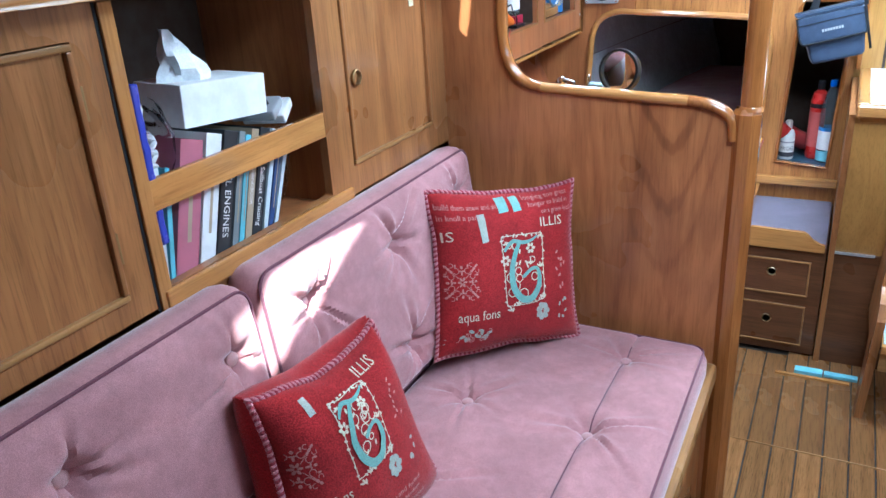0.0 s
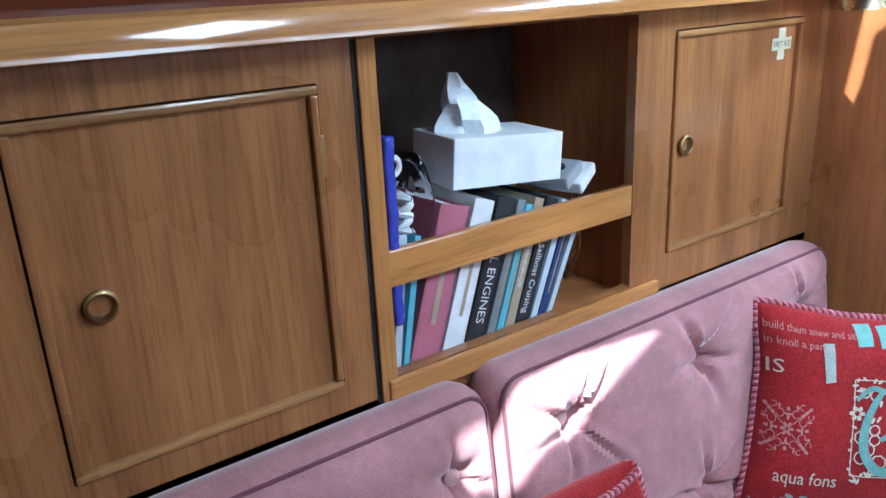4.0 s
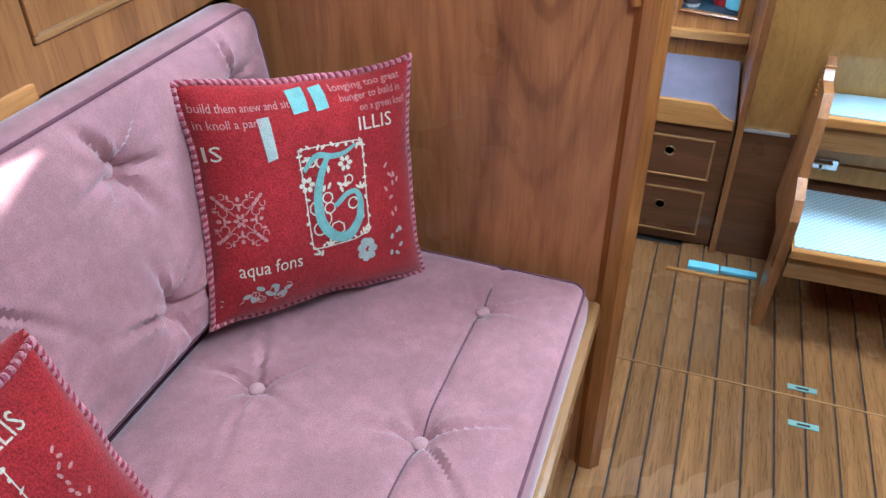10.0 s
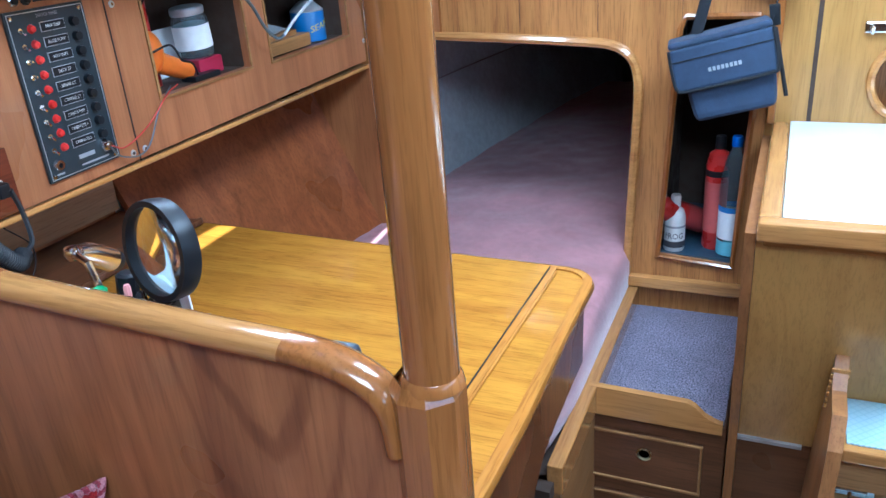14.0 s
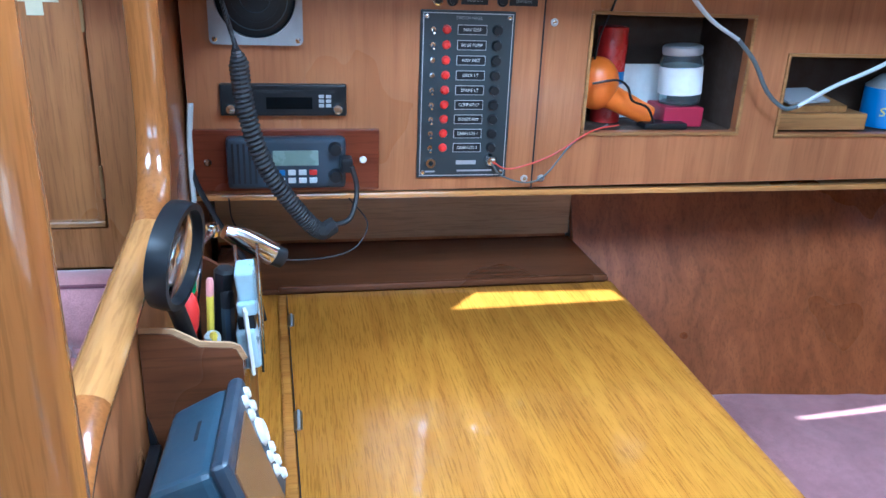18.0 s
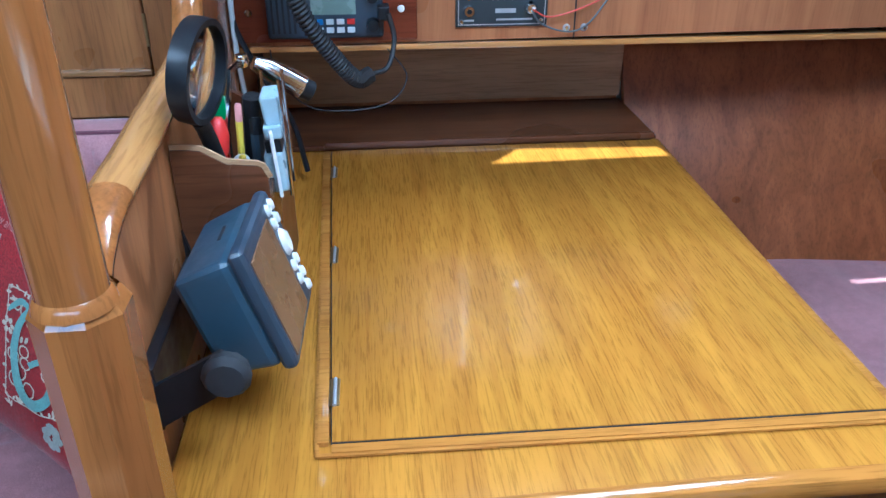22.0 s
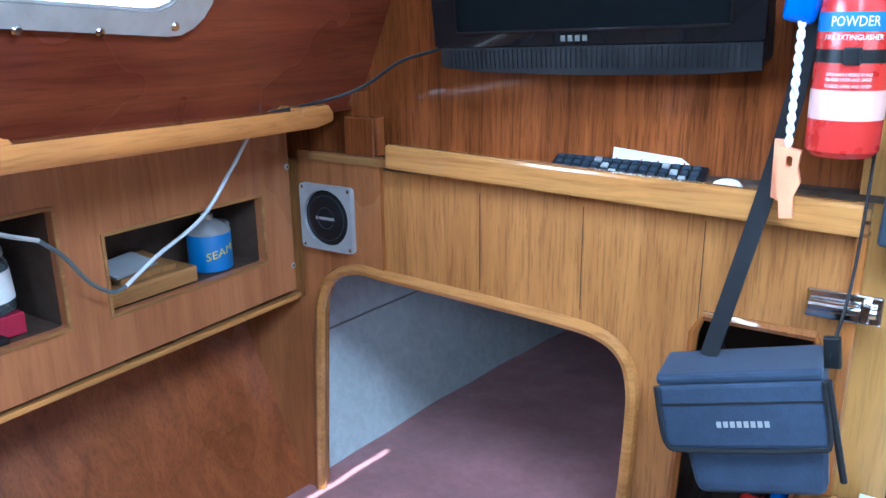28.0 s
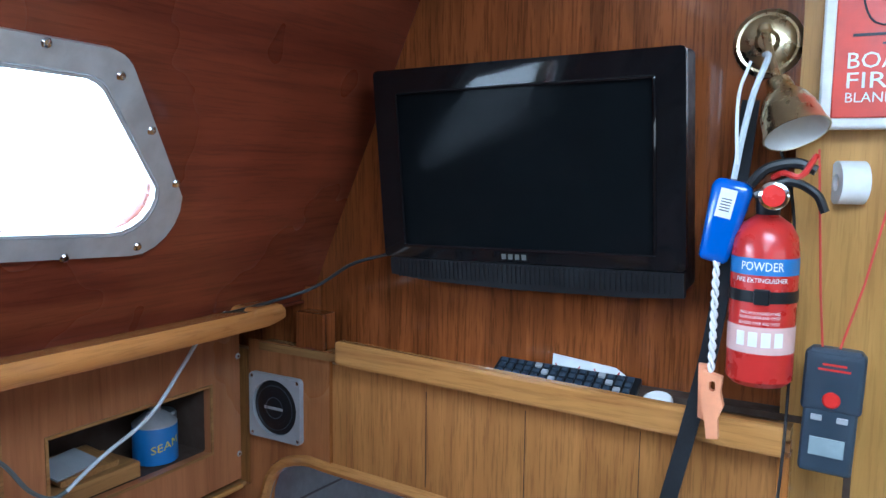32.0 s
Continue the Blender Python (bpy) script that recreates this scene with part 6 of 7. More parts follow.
cable("niche_wire", [(XE + 0.01, 2.89, 1.45), (XE + 0.004, 2.875, 1.39), (XE - 0.03, 2.872, 1.34), (XE - 0.06, 2.876, 1.27)], 0.002, BLACK, "black wire hanging into the niche")
cable("pale_lead", [(XE + 0.004, 2.212, 1.235), (XE + 0.01, 2.207, 1.17), (XE + 0.012, 2.207, 1.08), (-0.36, 2.207, 0.98), (-0.30, 2.210, 0.90)], 0.0045, CABLE_W, "pale cable beside the radio")
cable("black_lead", [(XE + 0.006, 2.208, 1.20), (XE + 0.012, 2.208, 1.13), (XE + 0.03, 2.24, 1.06), (-0.28, 2.29, 0.98), (-0.26, 2.31, 0.90)], 0.0045, BLACK, "black cable behind the table")
cable("thin_loop", [(XE + 0.01, 2.26, 1.085), (XE + 0.02, 2.27, 1.04), (XE + 0.06, 2.33, 1.0), (XE + 0.05, 2.44, 1.0), (XE + 0.03, 2.48, 1.04), (XE + 0.02, 2.45, 1.085)], 0.0012, BLACK, "thin loop of black wire")
structure("trim_handrail", sweep(smooth_line([(-0.165, 2.345, 1.494), (-0.158, 2.50, 1.494), (-0.165, 2.93, 1.496), (-0.17, 3.3, 1.49), (-0.183, 3.595, 1.485)], 6), lambda t: 0.019 * (1 - 0.35 * max(0.0, t - 0.97) / 0.03) * (1 - 0.35 * max(0.0, 0.03 - t) / 0.03), profile=[(-1.5, -0.9), (-1.5, 0.5), (-1.1, 0.9), (0.9, 0.9), (1.2, 0.4), (1.2, -0.5), (0.9, -0.9)], up=(0, 0, 1)), RAILWOOD, "rounded honey varnished handrail", True)
for y_a, y_b in ((2.855, 3.01), (3.49, 3.585)):
    foot = box(-0.235, -0.155, y_a, y_b, 1.488, 1.521 if y_a < 3.2 else 1.509, 0.008)
    for v in foot.verts:
        k = (v.co.z - 1.488) / 0.033
        v.co.y += (0.018 if v.co.y < (y_a + y_b) / 2 else -0.018) * k
    structure("handrail_foot", foot, RAILWOOD, "handrail mounting foot with tapered ends")

# things in the niches
hd = thing("orange_lamp", (XE - 0.06, 2.90, 1.19), "orange plastic inspection lamp with a handle", "lamp")
ob_ = bmesh.new()
bmesh.ops.create_uvsphere(ob_, u_segments=20, v_segments=12, radius=0.046)
part("lamp_head", moved(ob_, Matrix.Translation((XE - 0.055, 2.885, 1.262)) @ Matrix.Diagonal((0.8, 0.85, 1.0, 1))), ORANGE, hd, "", True)
part("lamp_handle", sweep([(XE - 0.05, 2.90, 1.245), (XE - 0.045, 2.985, 1.207)], lambda t: 0.022 - 0.004 * t, 14), ORANGE, hd, "", True)
part("lamp_cord", sweep(smooth_line([(XE - 0.01, 2.86, 1.268), (XE - 0.005, 2.90, 1.275), (XE - 0.012, 2.925, 1.262), (XE - 0.01, 2.935, 1.24), (XE - 0.012, 2.965, 1.228), (XE - 0.02, 2.985, 1.20)], 5), 0.0022, 6), BLACK, hd, "", True)


def tin(name, x, y, z, r, h, mat, label, cap=None, neck=0.7, bands=()):
    th = thing(name, (x, y, z), label, "can")
    m = Matrix.Translation((x, y, z))
    part("tin_body", moved(lathe([(0, 0), (r, 0.0), (r, h * 0.86), (r * 0.96, h * 0.9), (r * neck, h * 0.96), (0, h * 0.96)], 24), m), mat, th, "", True)
    if cap:
        part("lid", moved(lathe([(r * 0.98, h * 0.86), (r * 0.98, h), (r * 0.9, h * 1.01), (0, h * 1.01)], 24), m), cap, th, "", True)
    for z0, z1, mt in bands:
        part("label_band", moved(lathe([(r * 1.004, h * z0), (r * 1.004, h * z1)], 24), m), mt, th, "", True)
    return th


tin("aerosol_can", XE - 0.10, 2.925, 1.188, 0.027, 0.165, REDP, "red aerosol can with a printed label", REDP, bands=((0.42, 0.55, LABELBLUE), (0.2, 0.42, WHITE)))
jar = thing("glass_jar", (XE - 0.075, 3.055, 1.225), "glass jar with a hand-written paper label", "jar")
jm = Matrix.Translation((XE - 0.075, 3.055, 1.226)) @ pose(0, 0, 0, 4, 0, 0)
part("glass", moved(lathe([(0, 0), (0.036, 0.0), (0.038, 0.01), (0.038, 0.075), (0.033, 0.085), (0.033, 0.090), (0.031, 0.090), (0.031, 0.083), (0.035, 0.073), (0.035, 0.004), (0, 0.004)], 28), jm), PET, jar, "", True)
part("paper_label", moved(lathe([(0.0385, 0.018), (0.0385, 0.066)], 28), jm), PAPER, jar, "white paper label", True)
part("metal_lid", moved(lathe([(0.034, 0.086), (0.035, 0.088), (0.035, 0.099), (0.031, 0.102), (0, 0.101)], 24), jm), ALU, jar, "", True)
solo("red_box", box(XE - 0.11, XE - 0.035, 3.01, 3.085, 1.189, 1.224, 0.003), worn("crimson_box", (0.36, 0.015, 0.05), 0.4), "small crimson box under the jar", "box")
solo("folded_leaflet", obox((XE - 0.125, 3.0, 1.238), (0.004, 0.11, 0.098), (0, 0, 4)), PAPER, "white printed leaflet standing in the niche", "leaflet")
solo("black_charger", box(XE - 0.05, XE - 0.012, 2.965, 3.045, 1.189, 1.200, 0.003), BLACK, "flat black charger at the niche edge", "charger")
wb = thing("wooden_case", (XE - 0.06, 3.31, 1.186), "shallow wooden case with its lid ajar", "box")
part("case_body", box(XE - 0.12, XE - 0.012, 3.218, 3.40, 1.188, 1.218, 0.002), TEAK_Y, wb)
part("case_lid", obox((XE - 0.07, 3.305, 1.230), (0.09, 0.12, 0.012), (0, 8, 3), 0.002), TEAK_X, wb)
part("case_packet", obox((XE - 0.055, 3.28, 1.243), (0.06, 0.10, 0.004), (0, 14, 12)), GREYP, wb)
sc = tin("sealant_can", XE - 0.065, 3.478, 1.186, 0.043, 0.082, LABELBLUE, "squat blue and silver sealant can", None, 0.4)
part("cone_top", moved(lathe([(0.042, 0.070), (0.043, 0.075), (0.020, 0.095), (0.012, 0.098), (0.012, 0.108), (0, 0.108)], 24), Matrix.Translation((XE - 0.065, 3.478, 1.186))), ALU, sc, "silver cone top", True)
tx = lettering("SEAM", 0.022, 0.058)
for v in tx.verts:
    a = v.co.x / 0.0435
    v.co = Vector((XE - 0.065 + 0.0437 * math.cos(a - 0.2), 3.478 + 0.0437 * math.sin(a - 0.2), 1.222 + v.co.y + 0.25 * v.co.x))
part("can_letters", tx, YELLOW, sc)
solo("grey_tub", moved(lathe([(0, 0), (0.03, 0), (0.032, 0.07), (0.028, 0.075), (0, 0.075)], 20), Matrix.Translation((XE - 0.11, 3.53, 1.186))), GREYP, "grey plastic tub deep in the niche", "tub", smooth=True)

# notice on the cabin side
nt = thing("radio_notice", (SIDE(1.57), 2.555, 1.515), "white and grey laminated distress call notice", "notice")
def on_side(u, v, d):
    return Vector(side_place(u, v, d))
part("card", plate(round_rect(2.452, 2.662, 0.022, 0.152, 0.006, 3), [], lambda u, v, d: on_side(u - 0.03, v - 0.004, -0.0015 + d * 0), 0.001), PAPER, nt)
part("card_grey", plate(round_rect(2.572, 2.661, 0.023, 0.151, 0.005, 3), [], lambda u, v, d: on_side(u - 0.03, v - 0.004, -0.0022), 0.001), worn("card_grey", (0.36, 0.38, 0.39), 0.5), nt)
def side_flat(bm, lift=-0.003):
    for v in bm.verts:
        v.co = on_side(v.co.x - 0.03, v.co.y - 0.004, lift)
    return bm
def shifted(bm, y_, z_):
    for v in bm.verts:
        v.co += Vector((y_, z_, 0))
    return bm
INK = worn("marker_ink", (0.05, 0.05, 0.06), 0.6)
part("call_sign", side_flat(shifted(lettering("2C1K7", 0.034, 0.072), 2.535, 0.108)), INK, nt)
part("call_heading", side_flat(shifted(lettering("CALL SIGN", 0.013, 0.07), 2.533, 0.138)), INK, nt)
part("mob_heading", side_flat(shifted(lettering("MAN-OVER-BOARD", 0.011, 0.07), 2.615, 0.115)), INK, nt)
for q in [(2.483, 0.138 - k * 0.019, 0.022, 0.008) for k in range(6)] + [(2.515, 0.055, 0.022, 0.008), (2.548, 0.053, 0.022, 0.008)]:
    part("grey_box", side_flat(bars([q])), GREYP, nt)
for q in ((2.598, 0.075, 0.020, 0.007), (2.635, 0.075, 0.020, 0.007), (2.598, 0.060, 0.022, 0.009), (2.636, 0.060, 0.022, 0.009), (2.598, 0.045, 0.022, 0.007), (2.596, 0.032, 0.018, 0.006)):
    part("pale_box", side_flat(bars([q])), WHITE, nt)
for k in range(3):
    part("pictogram", side_flat(blob(2.590 + k * 0.026 + (k == 2) * 0.01, 0.097, 0.006, 0.008), -0.0032), INK, nt)
ck = thing("side_toggle", (SIDE(1.60), 2.965, 1.575), "small brass and white catch on the cabin side", "catch")
part("catch_plate", side_flat(shifted(bars([(0, 0, 0.032, 0.013)]), 2.965, 0.10), -0.002), DULLBRASS, ck)
part("catch_buttons", side_flat(bars([(2.957, 0.10, 0.007, 0.007), (2.972, 0.10, 0.007, 0.007)]), -0.004), WHITE, ck)

# window
wf = thing("window_frame", (SIDE(1.8), 2.9, 1.65), "grey aluminium window frame with screws", "window")
big = [((u - 2.9) * 1.145 + 2.9, (v - 0.315) * 1.33 + 0.315) for u, v in WIN]
sml = [((u - 2.9) * 0.985 + 2.9, (v - 0.315) * 0.965 + 0.315) for u, v in WIN]
part("frame", plate(big, [sml], lambda u, v, d: on_side(u, v, -0.010 + d), 0.009), ALU, wf)
part("inner_bead", sweep([on_side(u, v, -0.008) for u, v in [((a - 2.9) * 1.005 + 2.9, (b_ - 0.315) * 1.01 + 0.315) for a, b_ in WIN]], 0.003, 6, True), GREYP, wf, "", True)
pane = part("pane", plate(sml, [], lambda u, v, d: on_side(u, v, 0.012 + d), 0.004), GLASS, wf)
pane.visible_shadow = False
for u, v in ((2.922, 0.463), (3.03, 0.460), (3.137, 0.432), (3.206, 0.360), (3.275, 0.278), (3.237, 0.176), (3.121, 0.170), (3.012, 0.174), (2.90, 0.178), (2.78, 0.181), (2.66, 0.182), (2.82, 0.465), (2.70, 0.466), (2.58, 0.460), (2.50, 0.36), (2.51, 0.25)):
    q = on_side(u, v, -0.0105)
    part("screw", moved(lathe([(0, 0.003), (0.005, 0.0025), (0.007, 0.0)], 12), Matrix.Translation(q) @ pose(0, 0, 0, 0, 90 + 24, 0)), CHROME, wf, "", True)

# ---- quarter berth, chest and companionway ----
def berth_bend(p):
    y_ = p.y + 1.42
    k = max(0.0, min(1.0, (y_ - 0.75) / 2.1))
    t = (0.4225 - p.x) / 0.845
    cut = 0.05 * max(0, 1 - y_ / 0.25) ** 2
    return Vector((p.x + t * 0.30 * k ** 1.5 - cut * (1 - t) * 0.5, p.y, p.z))


cushion("berth_cushion", Matrix.Translation((-0.027, 4.305, 0.452)), 0.845, 2.84, 0.14, [], "mauve velour quarter berth mattress running aft through the arch", MAUVE, "", 0.0, 0.036, 0.012, "mattress", seam=False, warp=berth_bend, seed=21)

ch = thing("drawer_chest", (0.53, 3.16, 0.0), "dark teak chest with two drawers and a carpeted top", "chest of drawers")
part("carcass", box(0.378, 0.680, 3.155, 3.65, 0.012, 0.430, 0.002), DARKWOOD, ch)
part("lip_board", plate([(0.388, 0.422), (0.672, 0.422), (0.672, 0.448), (0.655, 0.452), (0.635, 0.462), (0.615, 0.482), (0.60, 0.490), (0.388, 0.494)], [], on_y(3.138), 0.017), HONEY_X, ch, "honey teak lip with a finger notch")
for z0, z1, kz in ((0.243, 0.378, 0.329), (0.045, 0.203, 0.142)):
    d = part("drawer", box(0.386, 0.636, 3.148, 3.156, z0, z1, 0.002), DARKWOOD, ch)
    for q in ((0.386, 0.636, z0, z0 + 0.006), (0.386, 0.636, z1 - 0.006, z1), (0.386, 0.392, z0 + 0.006, z1 - 0.006), (0.630, 0.636, z0 + 0.006, z1 - 0.006)):
        part("drawer_bead", box(q[0], q[1], 3.143, 3.150, q[2], q[3], 0.0018), TEAK_X, d)
    ring = lathe([(0.012, 0.0), (0.017, 0.001), (0.017, 0.004), (0.0135, 0.006), (0.012, 0.003), (0.0115, -0.003)], 20)
    part("finger_latch", moved(ring, Matrix.Translation((0.512, 3.148, kz)) @ pose(0, 0, 0, 90, 0, 0)), BRASS, d, "brass finger-hole latch", True)
    part("latch_hole", moved(lathe([(0.0, -0.0005), (0.0118, -0.0005)], 18), Matrix.Translation((0.512, 3.1475, kz)) @ pose(0, 0, 0, 90, 0, 0)), DARK, d)
ch.location += Vector((0.016, 0.018, -0.006))
solo("carpet_mat", plate(round_rect(0.418, 0.690, 3.176, 3.645, 0.006, 2), [], on_z(0.4265), 0.012), CARPET, "lavender grey carpet mat on the chest", "carpet")
structure("trim_nook", box(0.395, 0.70, 3.648, 3.674, 0.490, 0.522, 0.004), HONEY_X, "teak moulding over the chest")

structure("box_side", plate([(3.055, 0.925), (3.145, 0.46), (3.145, 0.0), (3.66, 0.0), (3.66, 0.925)], [], on_x(0.700), 0.018), TEAK, "teak side of the engine box")
structure("box_front_upper", plate([(0.719, 0.0), (2.3, 0.0), (2.3, 0.485), (0.719, 0.485)], [], lambda u, v, d: (u, 3.155 - 0.20 * v + d, 0.430 + v * 1.015), 0.015), GOLD_PLY, "honey veneer front of the engine box")
structure("box_front_lower", box(0.719, 2.3, 3.158, 3.172, 0.0, 0.425), DARKWOOD, "dark lower front of the engine box")
structure("trim_box", box(0.716, 0.84, 3.146, 3.156, 0.424, 0.4315), ALU, "thin pale joint strip")
wt = thing("worktop", (1.4, 3.3, 0.925), "white laminate worktop with honey teak edging", "worktop")
part("laminate", box(0.757, 2.29, 3.059, 3.698, 0.932, 0.952, 0.001), worn("white_laminate", (0.72, 0.75, 0.72), 0.35, dirt=0.06), wt)
part("front_edging", box(0.719, 2.29, 3.024, 3.058, 0.922, 0.960, 0.008, 3), HONEY_X, wt)
part("side_edging", box(0.719, 0.756, 3.0585, 3.66, 0.922, 0.960, 0.008, 3), HONEY, wt)
part("under_bead", box(0.731, 2.29, 3.049, 3.061, 0.905, 0.922, 0.003), HONEY_X, wt)

st = thing("companion_steps", (1.1, 2.95, 0.0), "teak companionway steps with moulded non-slip treads", "steps")
part("stringer", plate([(2.805, 0.0), (2.862, 0.0), (2.93, 0.24), (3.146, 0.24), (3.105, 0.70), (3.05, 0.705), (3.0, 0.66), (2.93, 0.655), (2.90, 0.60), (2.88, 0.44), (2.815, 0.41), (2.79, 0.36)], [], lambda u, v, d: (0.836 + 0.05 * v + d, u + 0.02 + 0.05 * v, v * 0.965), 0.024), TEAK, st)
for k in range(7):
    part("stringer_notch", box(0.862 + k * 0.0007, 0.893 + k * 0.0007, 3.078, 3.084, 0.58 + k * 0.013, 0.587 + k * 0.013, 0.001), HONEY, st)
for z, y_a, y_b in ((0.580, 2.965, 3.125), (0.285, 2.80, 3.125)):
    x_s = 0.862 + 0.05 * z
    tr = part("tread", box(x_s, 1.55, y_a, y_b, z - 0.03, z - 0.004, 0.004), HONEY_X, st)
    part("non_slip_sheet", box(x_s + 0.006, 1.55, y_a + 0.018, y_b - 0.002, z - 0.004, z, 0.0015), TREAD, tr, "pale moulded non-slip sheet")
    part("riser", box(x_s, 1.55, y_a + 0.02, y_a + 0.035, z - 0.10, z - 0.03), TEAK_X, tr)
for z in (0.345, 0.405, 0.465):
    part("slat", box(0.882, 1.55, 3.125, 3.141, z - 0.027, z + 0.027, 0.003), GOLD_PLY, st)
lt = thing("barrel_bolt", (0.90, 3.08, 0.405), "chrome sliding bolt on the step box", "bolt", "chrome bolts")
part("plate", box(0.865, 0.935, 3.079, 3.085, 0.388, 0.422, 0.004), CHROME, lt)
part("slide", sweep([(0.86, 3.073, 0.408), (0.92, 3.073, 0.408)], 0.006, 10), CHROME, lt, "", True)
part("grip", sweep([(0.89, 3.073, 0.408), (0.89, 3.057, 0.398)], 0.004, 8), CHROME, lt, "", True)
# Two flat pale cyan pieces along the foot of the chest.
cy = thing("cyan_strip", (0.7, 3.045, 0.0), "thin pale cyan strip at the chest foot", "tape")
part("tape", box(0.645, 0.735, 3.03, 3.065, 0.0, 0.016, 0.003), CYAN, cy)
part("strip_end", box(0.740, 0.845, 3.04, 3.067, 0.0, 0.012, 0.003), CYAN, cy)
structure("trim_sole", box(0.585, 0.82, 3.008, 3.022, -0.004, 0.008, 0.002), HONEY_X, "teak batten at the edge of the sole")

lt.location += Vector((0.042, 0.040, -0.032))

# round hole trim and coat hooks beside the companionway
structure("trim_round_hole", sweep([(1.0 + 0.088 * math.cos(k * 0.19635), 3.697, 1.05 + 0.088 * math.sin(k * 0.19635)) for k in range(32)], 0.010, 8, True), HONEY_X, "honey ring moulding", True)
structure("trim_aft_edge", box(0.705, 0.722, 3.655, 3.70, 0.955, 1.36, 0.003), HONEY_Z, "honey corner post of the companionway")
db = thing("barrel_bolt", (0.70, 3.65, 1.26), "chrome door bolt on the aft bulkhead", "bolt", "chrome bolts")
part("plate", box(0.655, 0.752, 3.648, 3.656, 1.238, 1.280, 0.003), CHROME, db)
part("slide", sweep([(0.66, 3.640, 1.259), (0.745, 3.640, 1.259)], 0.008, 12), CHROME, db, "", True)
part("staple", box(0.725, 0.738, 3.632, 3.65, 1.245, 1.273, 0.003), CHROME, db)
hk = thing("hook_rail", (0.93, 3.69, 1.17), "small chrome hook plate beside the round hole", "hook")
part("plate", box(0.885, 0.955, 3.688, 3.698, 1.155, 1.180, 0.004), CHROME, hk)
part("hook", sweep([(0.90, 3.688, 1.168), (0.90, 3.668, 1.160), (0.90, 3.662, 1.172)], 0.004, 8), CHROME, hk, "", True)
part("hook", sweep([(0.94, 3.688, 1.168), (0.94, 3.668, 1.160), (0.94, 3.662, 1.172)], 0.004, 8), CHROME, hk, "", True)

# locker behind the aft bulkhead
structure("locker_floor", box(0.463, 0.80, YA + 0.022, 4.1, 0.562, 0.578), BLUEGREY, "painted locker floor")
# Locker walls coloured near black to give the shade within.
structure("locker_inside", box(0.79, 0.80, YA + 0.022, 4.1, 0.578, 1.4), SHADOWWOOD, "locker side with shade in its colour")
structure("locker_end", box(0.463, 0.80, 4.09, 4.10, 0.57, 1.4), SHADOWWOOD, "locker end with shade in its colour")
structure("locker_top", box(0.463, 0.80, YA + 0.022, 4.1, 1.4, 1.41), SHADOWWOOD, "locker top with shade in its colour")


def bottle(name, at, prof, mat, label, cap, caph, group="locker bottles", bands=(), tilt=(0, 0, 0)):
    th = thing(name, at, label, "bottle", group)
    m = Matrix.Translation(at) @ pose(0, 0, 0, *tilt)
    part("bottle_body", moved(lathe(prof, 22), m), mat, th, "", True)
    r, h = prof[-1][0] or prof[-2][0], prof[-1][1]
    part("cap", moved(lathe([(r * 1.12, h - 0.004), (r * 1.15, h + caph * 0.8), (r * 0.95, h + caph), (0, h + caph)], 16), m), cap, th, "", True)
    for z0, z1, rr, mt in bands:
        part("label_band", moved(lathe([(rr, z0), (rr, z1)], 22), m), mt, th, "", True)
    return th, m


w1, wm = bottle("white_bottle", (0.500, 3.735, 0.578), [(0, 0), (0.026, 0), (0.028, 0.004), (0.028, 0.095), (0.022, 0.115), (0.013, 0.124), (0.012, 0.128)], WHITE, "white plastic bottle with black lettering", WHITE, 0.028, bands=((0.012, 0.030, 0.0285, INK),))
tx = lettering("FROG", 0.024, 0.05)
for v in tx.verts:
    a = v.co.x / 0.0285
    v.co = wm @ Vector((0.0287 * math.sin(a + 0.1), -0.0287 * math.cos(a + 0.1), 0.045 + v.co.y))
part("bottle_letters", tx, INK, w1)
part("bottle_stripes", moved(lathe([(0.0283, 0.068), (0.0283, 0.074)], 22), wm), GREYP, w1)
bottle("red_cylinder", (0.575, 3.85, 0.612), [(0, 0), (0.032, 0), (0.034, 0.006), (0.034, 0.17), (0.024, 0.20), (0.012, 0.21)], REDP, "red spray cylinder lying on its side", BLACK, 0.02, tilt=(62, 0, -40), bands=((0.03, 0.12, 0.0343, worn("faded_red_label", (0.42, 0.06, 0.06), 0.5)),))
bottle("small_extinguisher", (0.600, 3.775, 0.578), [(0, 0), (0.030, 0), (0.033, 0.006), (0.033, 0.23), (0.026, 0.262), (0.013, 0.272), (0.012, 0.28)], REDP, "slim red fire extinguisher standing in the locker", BLACK, 0.03, bands=((0.05, 0.19, 0.0333, worn("red_label_print", (0.50, 0.10, 0.09), 0.5)), (0.205, 0.222, 0.0333, BLACK)))
bottle("water_bottle", (0.642, 3.735, 0.578), [(0, 0), (0.030, 0), (0.034, 0.008), (0.033, 0.06), (0.034, 0.10), (0.034, 0.18), (0.033, 0.21), (0.022, 0.265), (0.012, 0.29), (0.012, 0.30)], PET, "clear water bottle with a blue cap and label", BLUEP, 0.022, bands=((0.005, 0.045, 0.0342, CYAN), (0.05, 0.125, 0.0344, PAPER), (0.125, 0.14, 0.0345, LABELBLUE)))

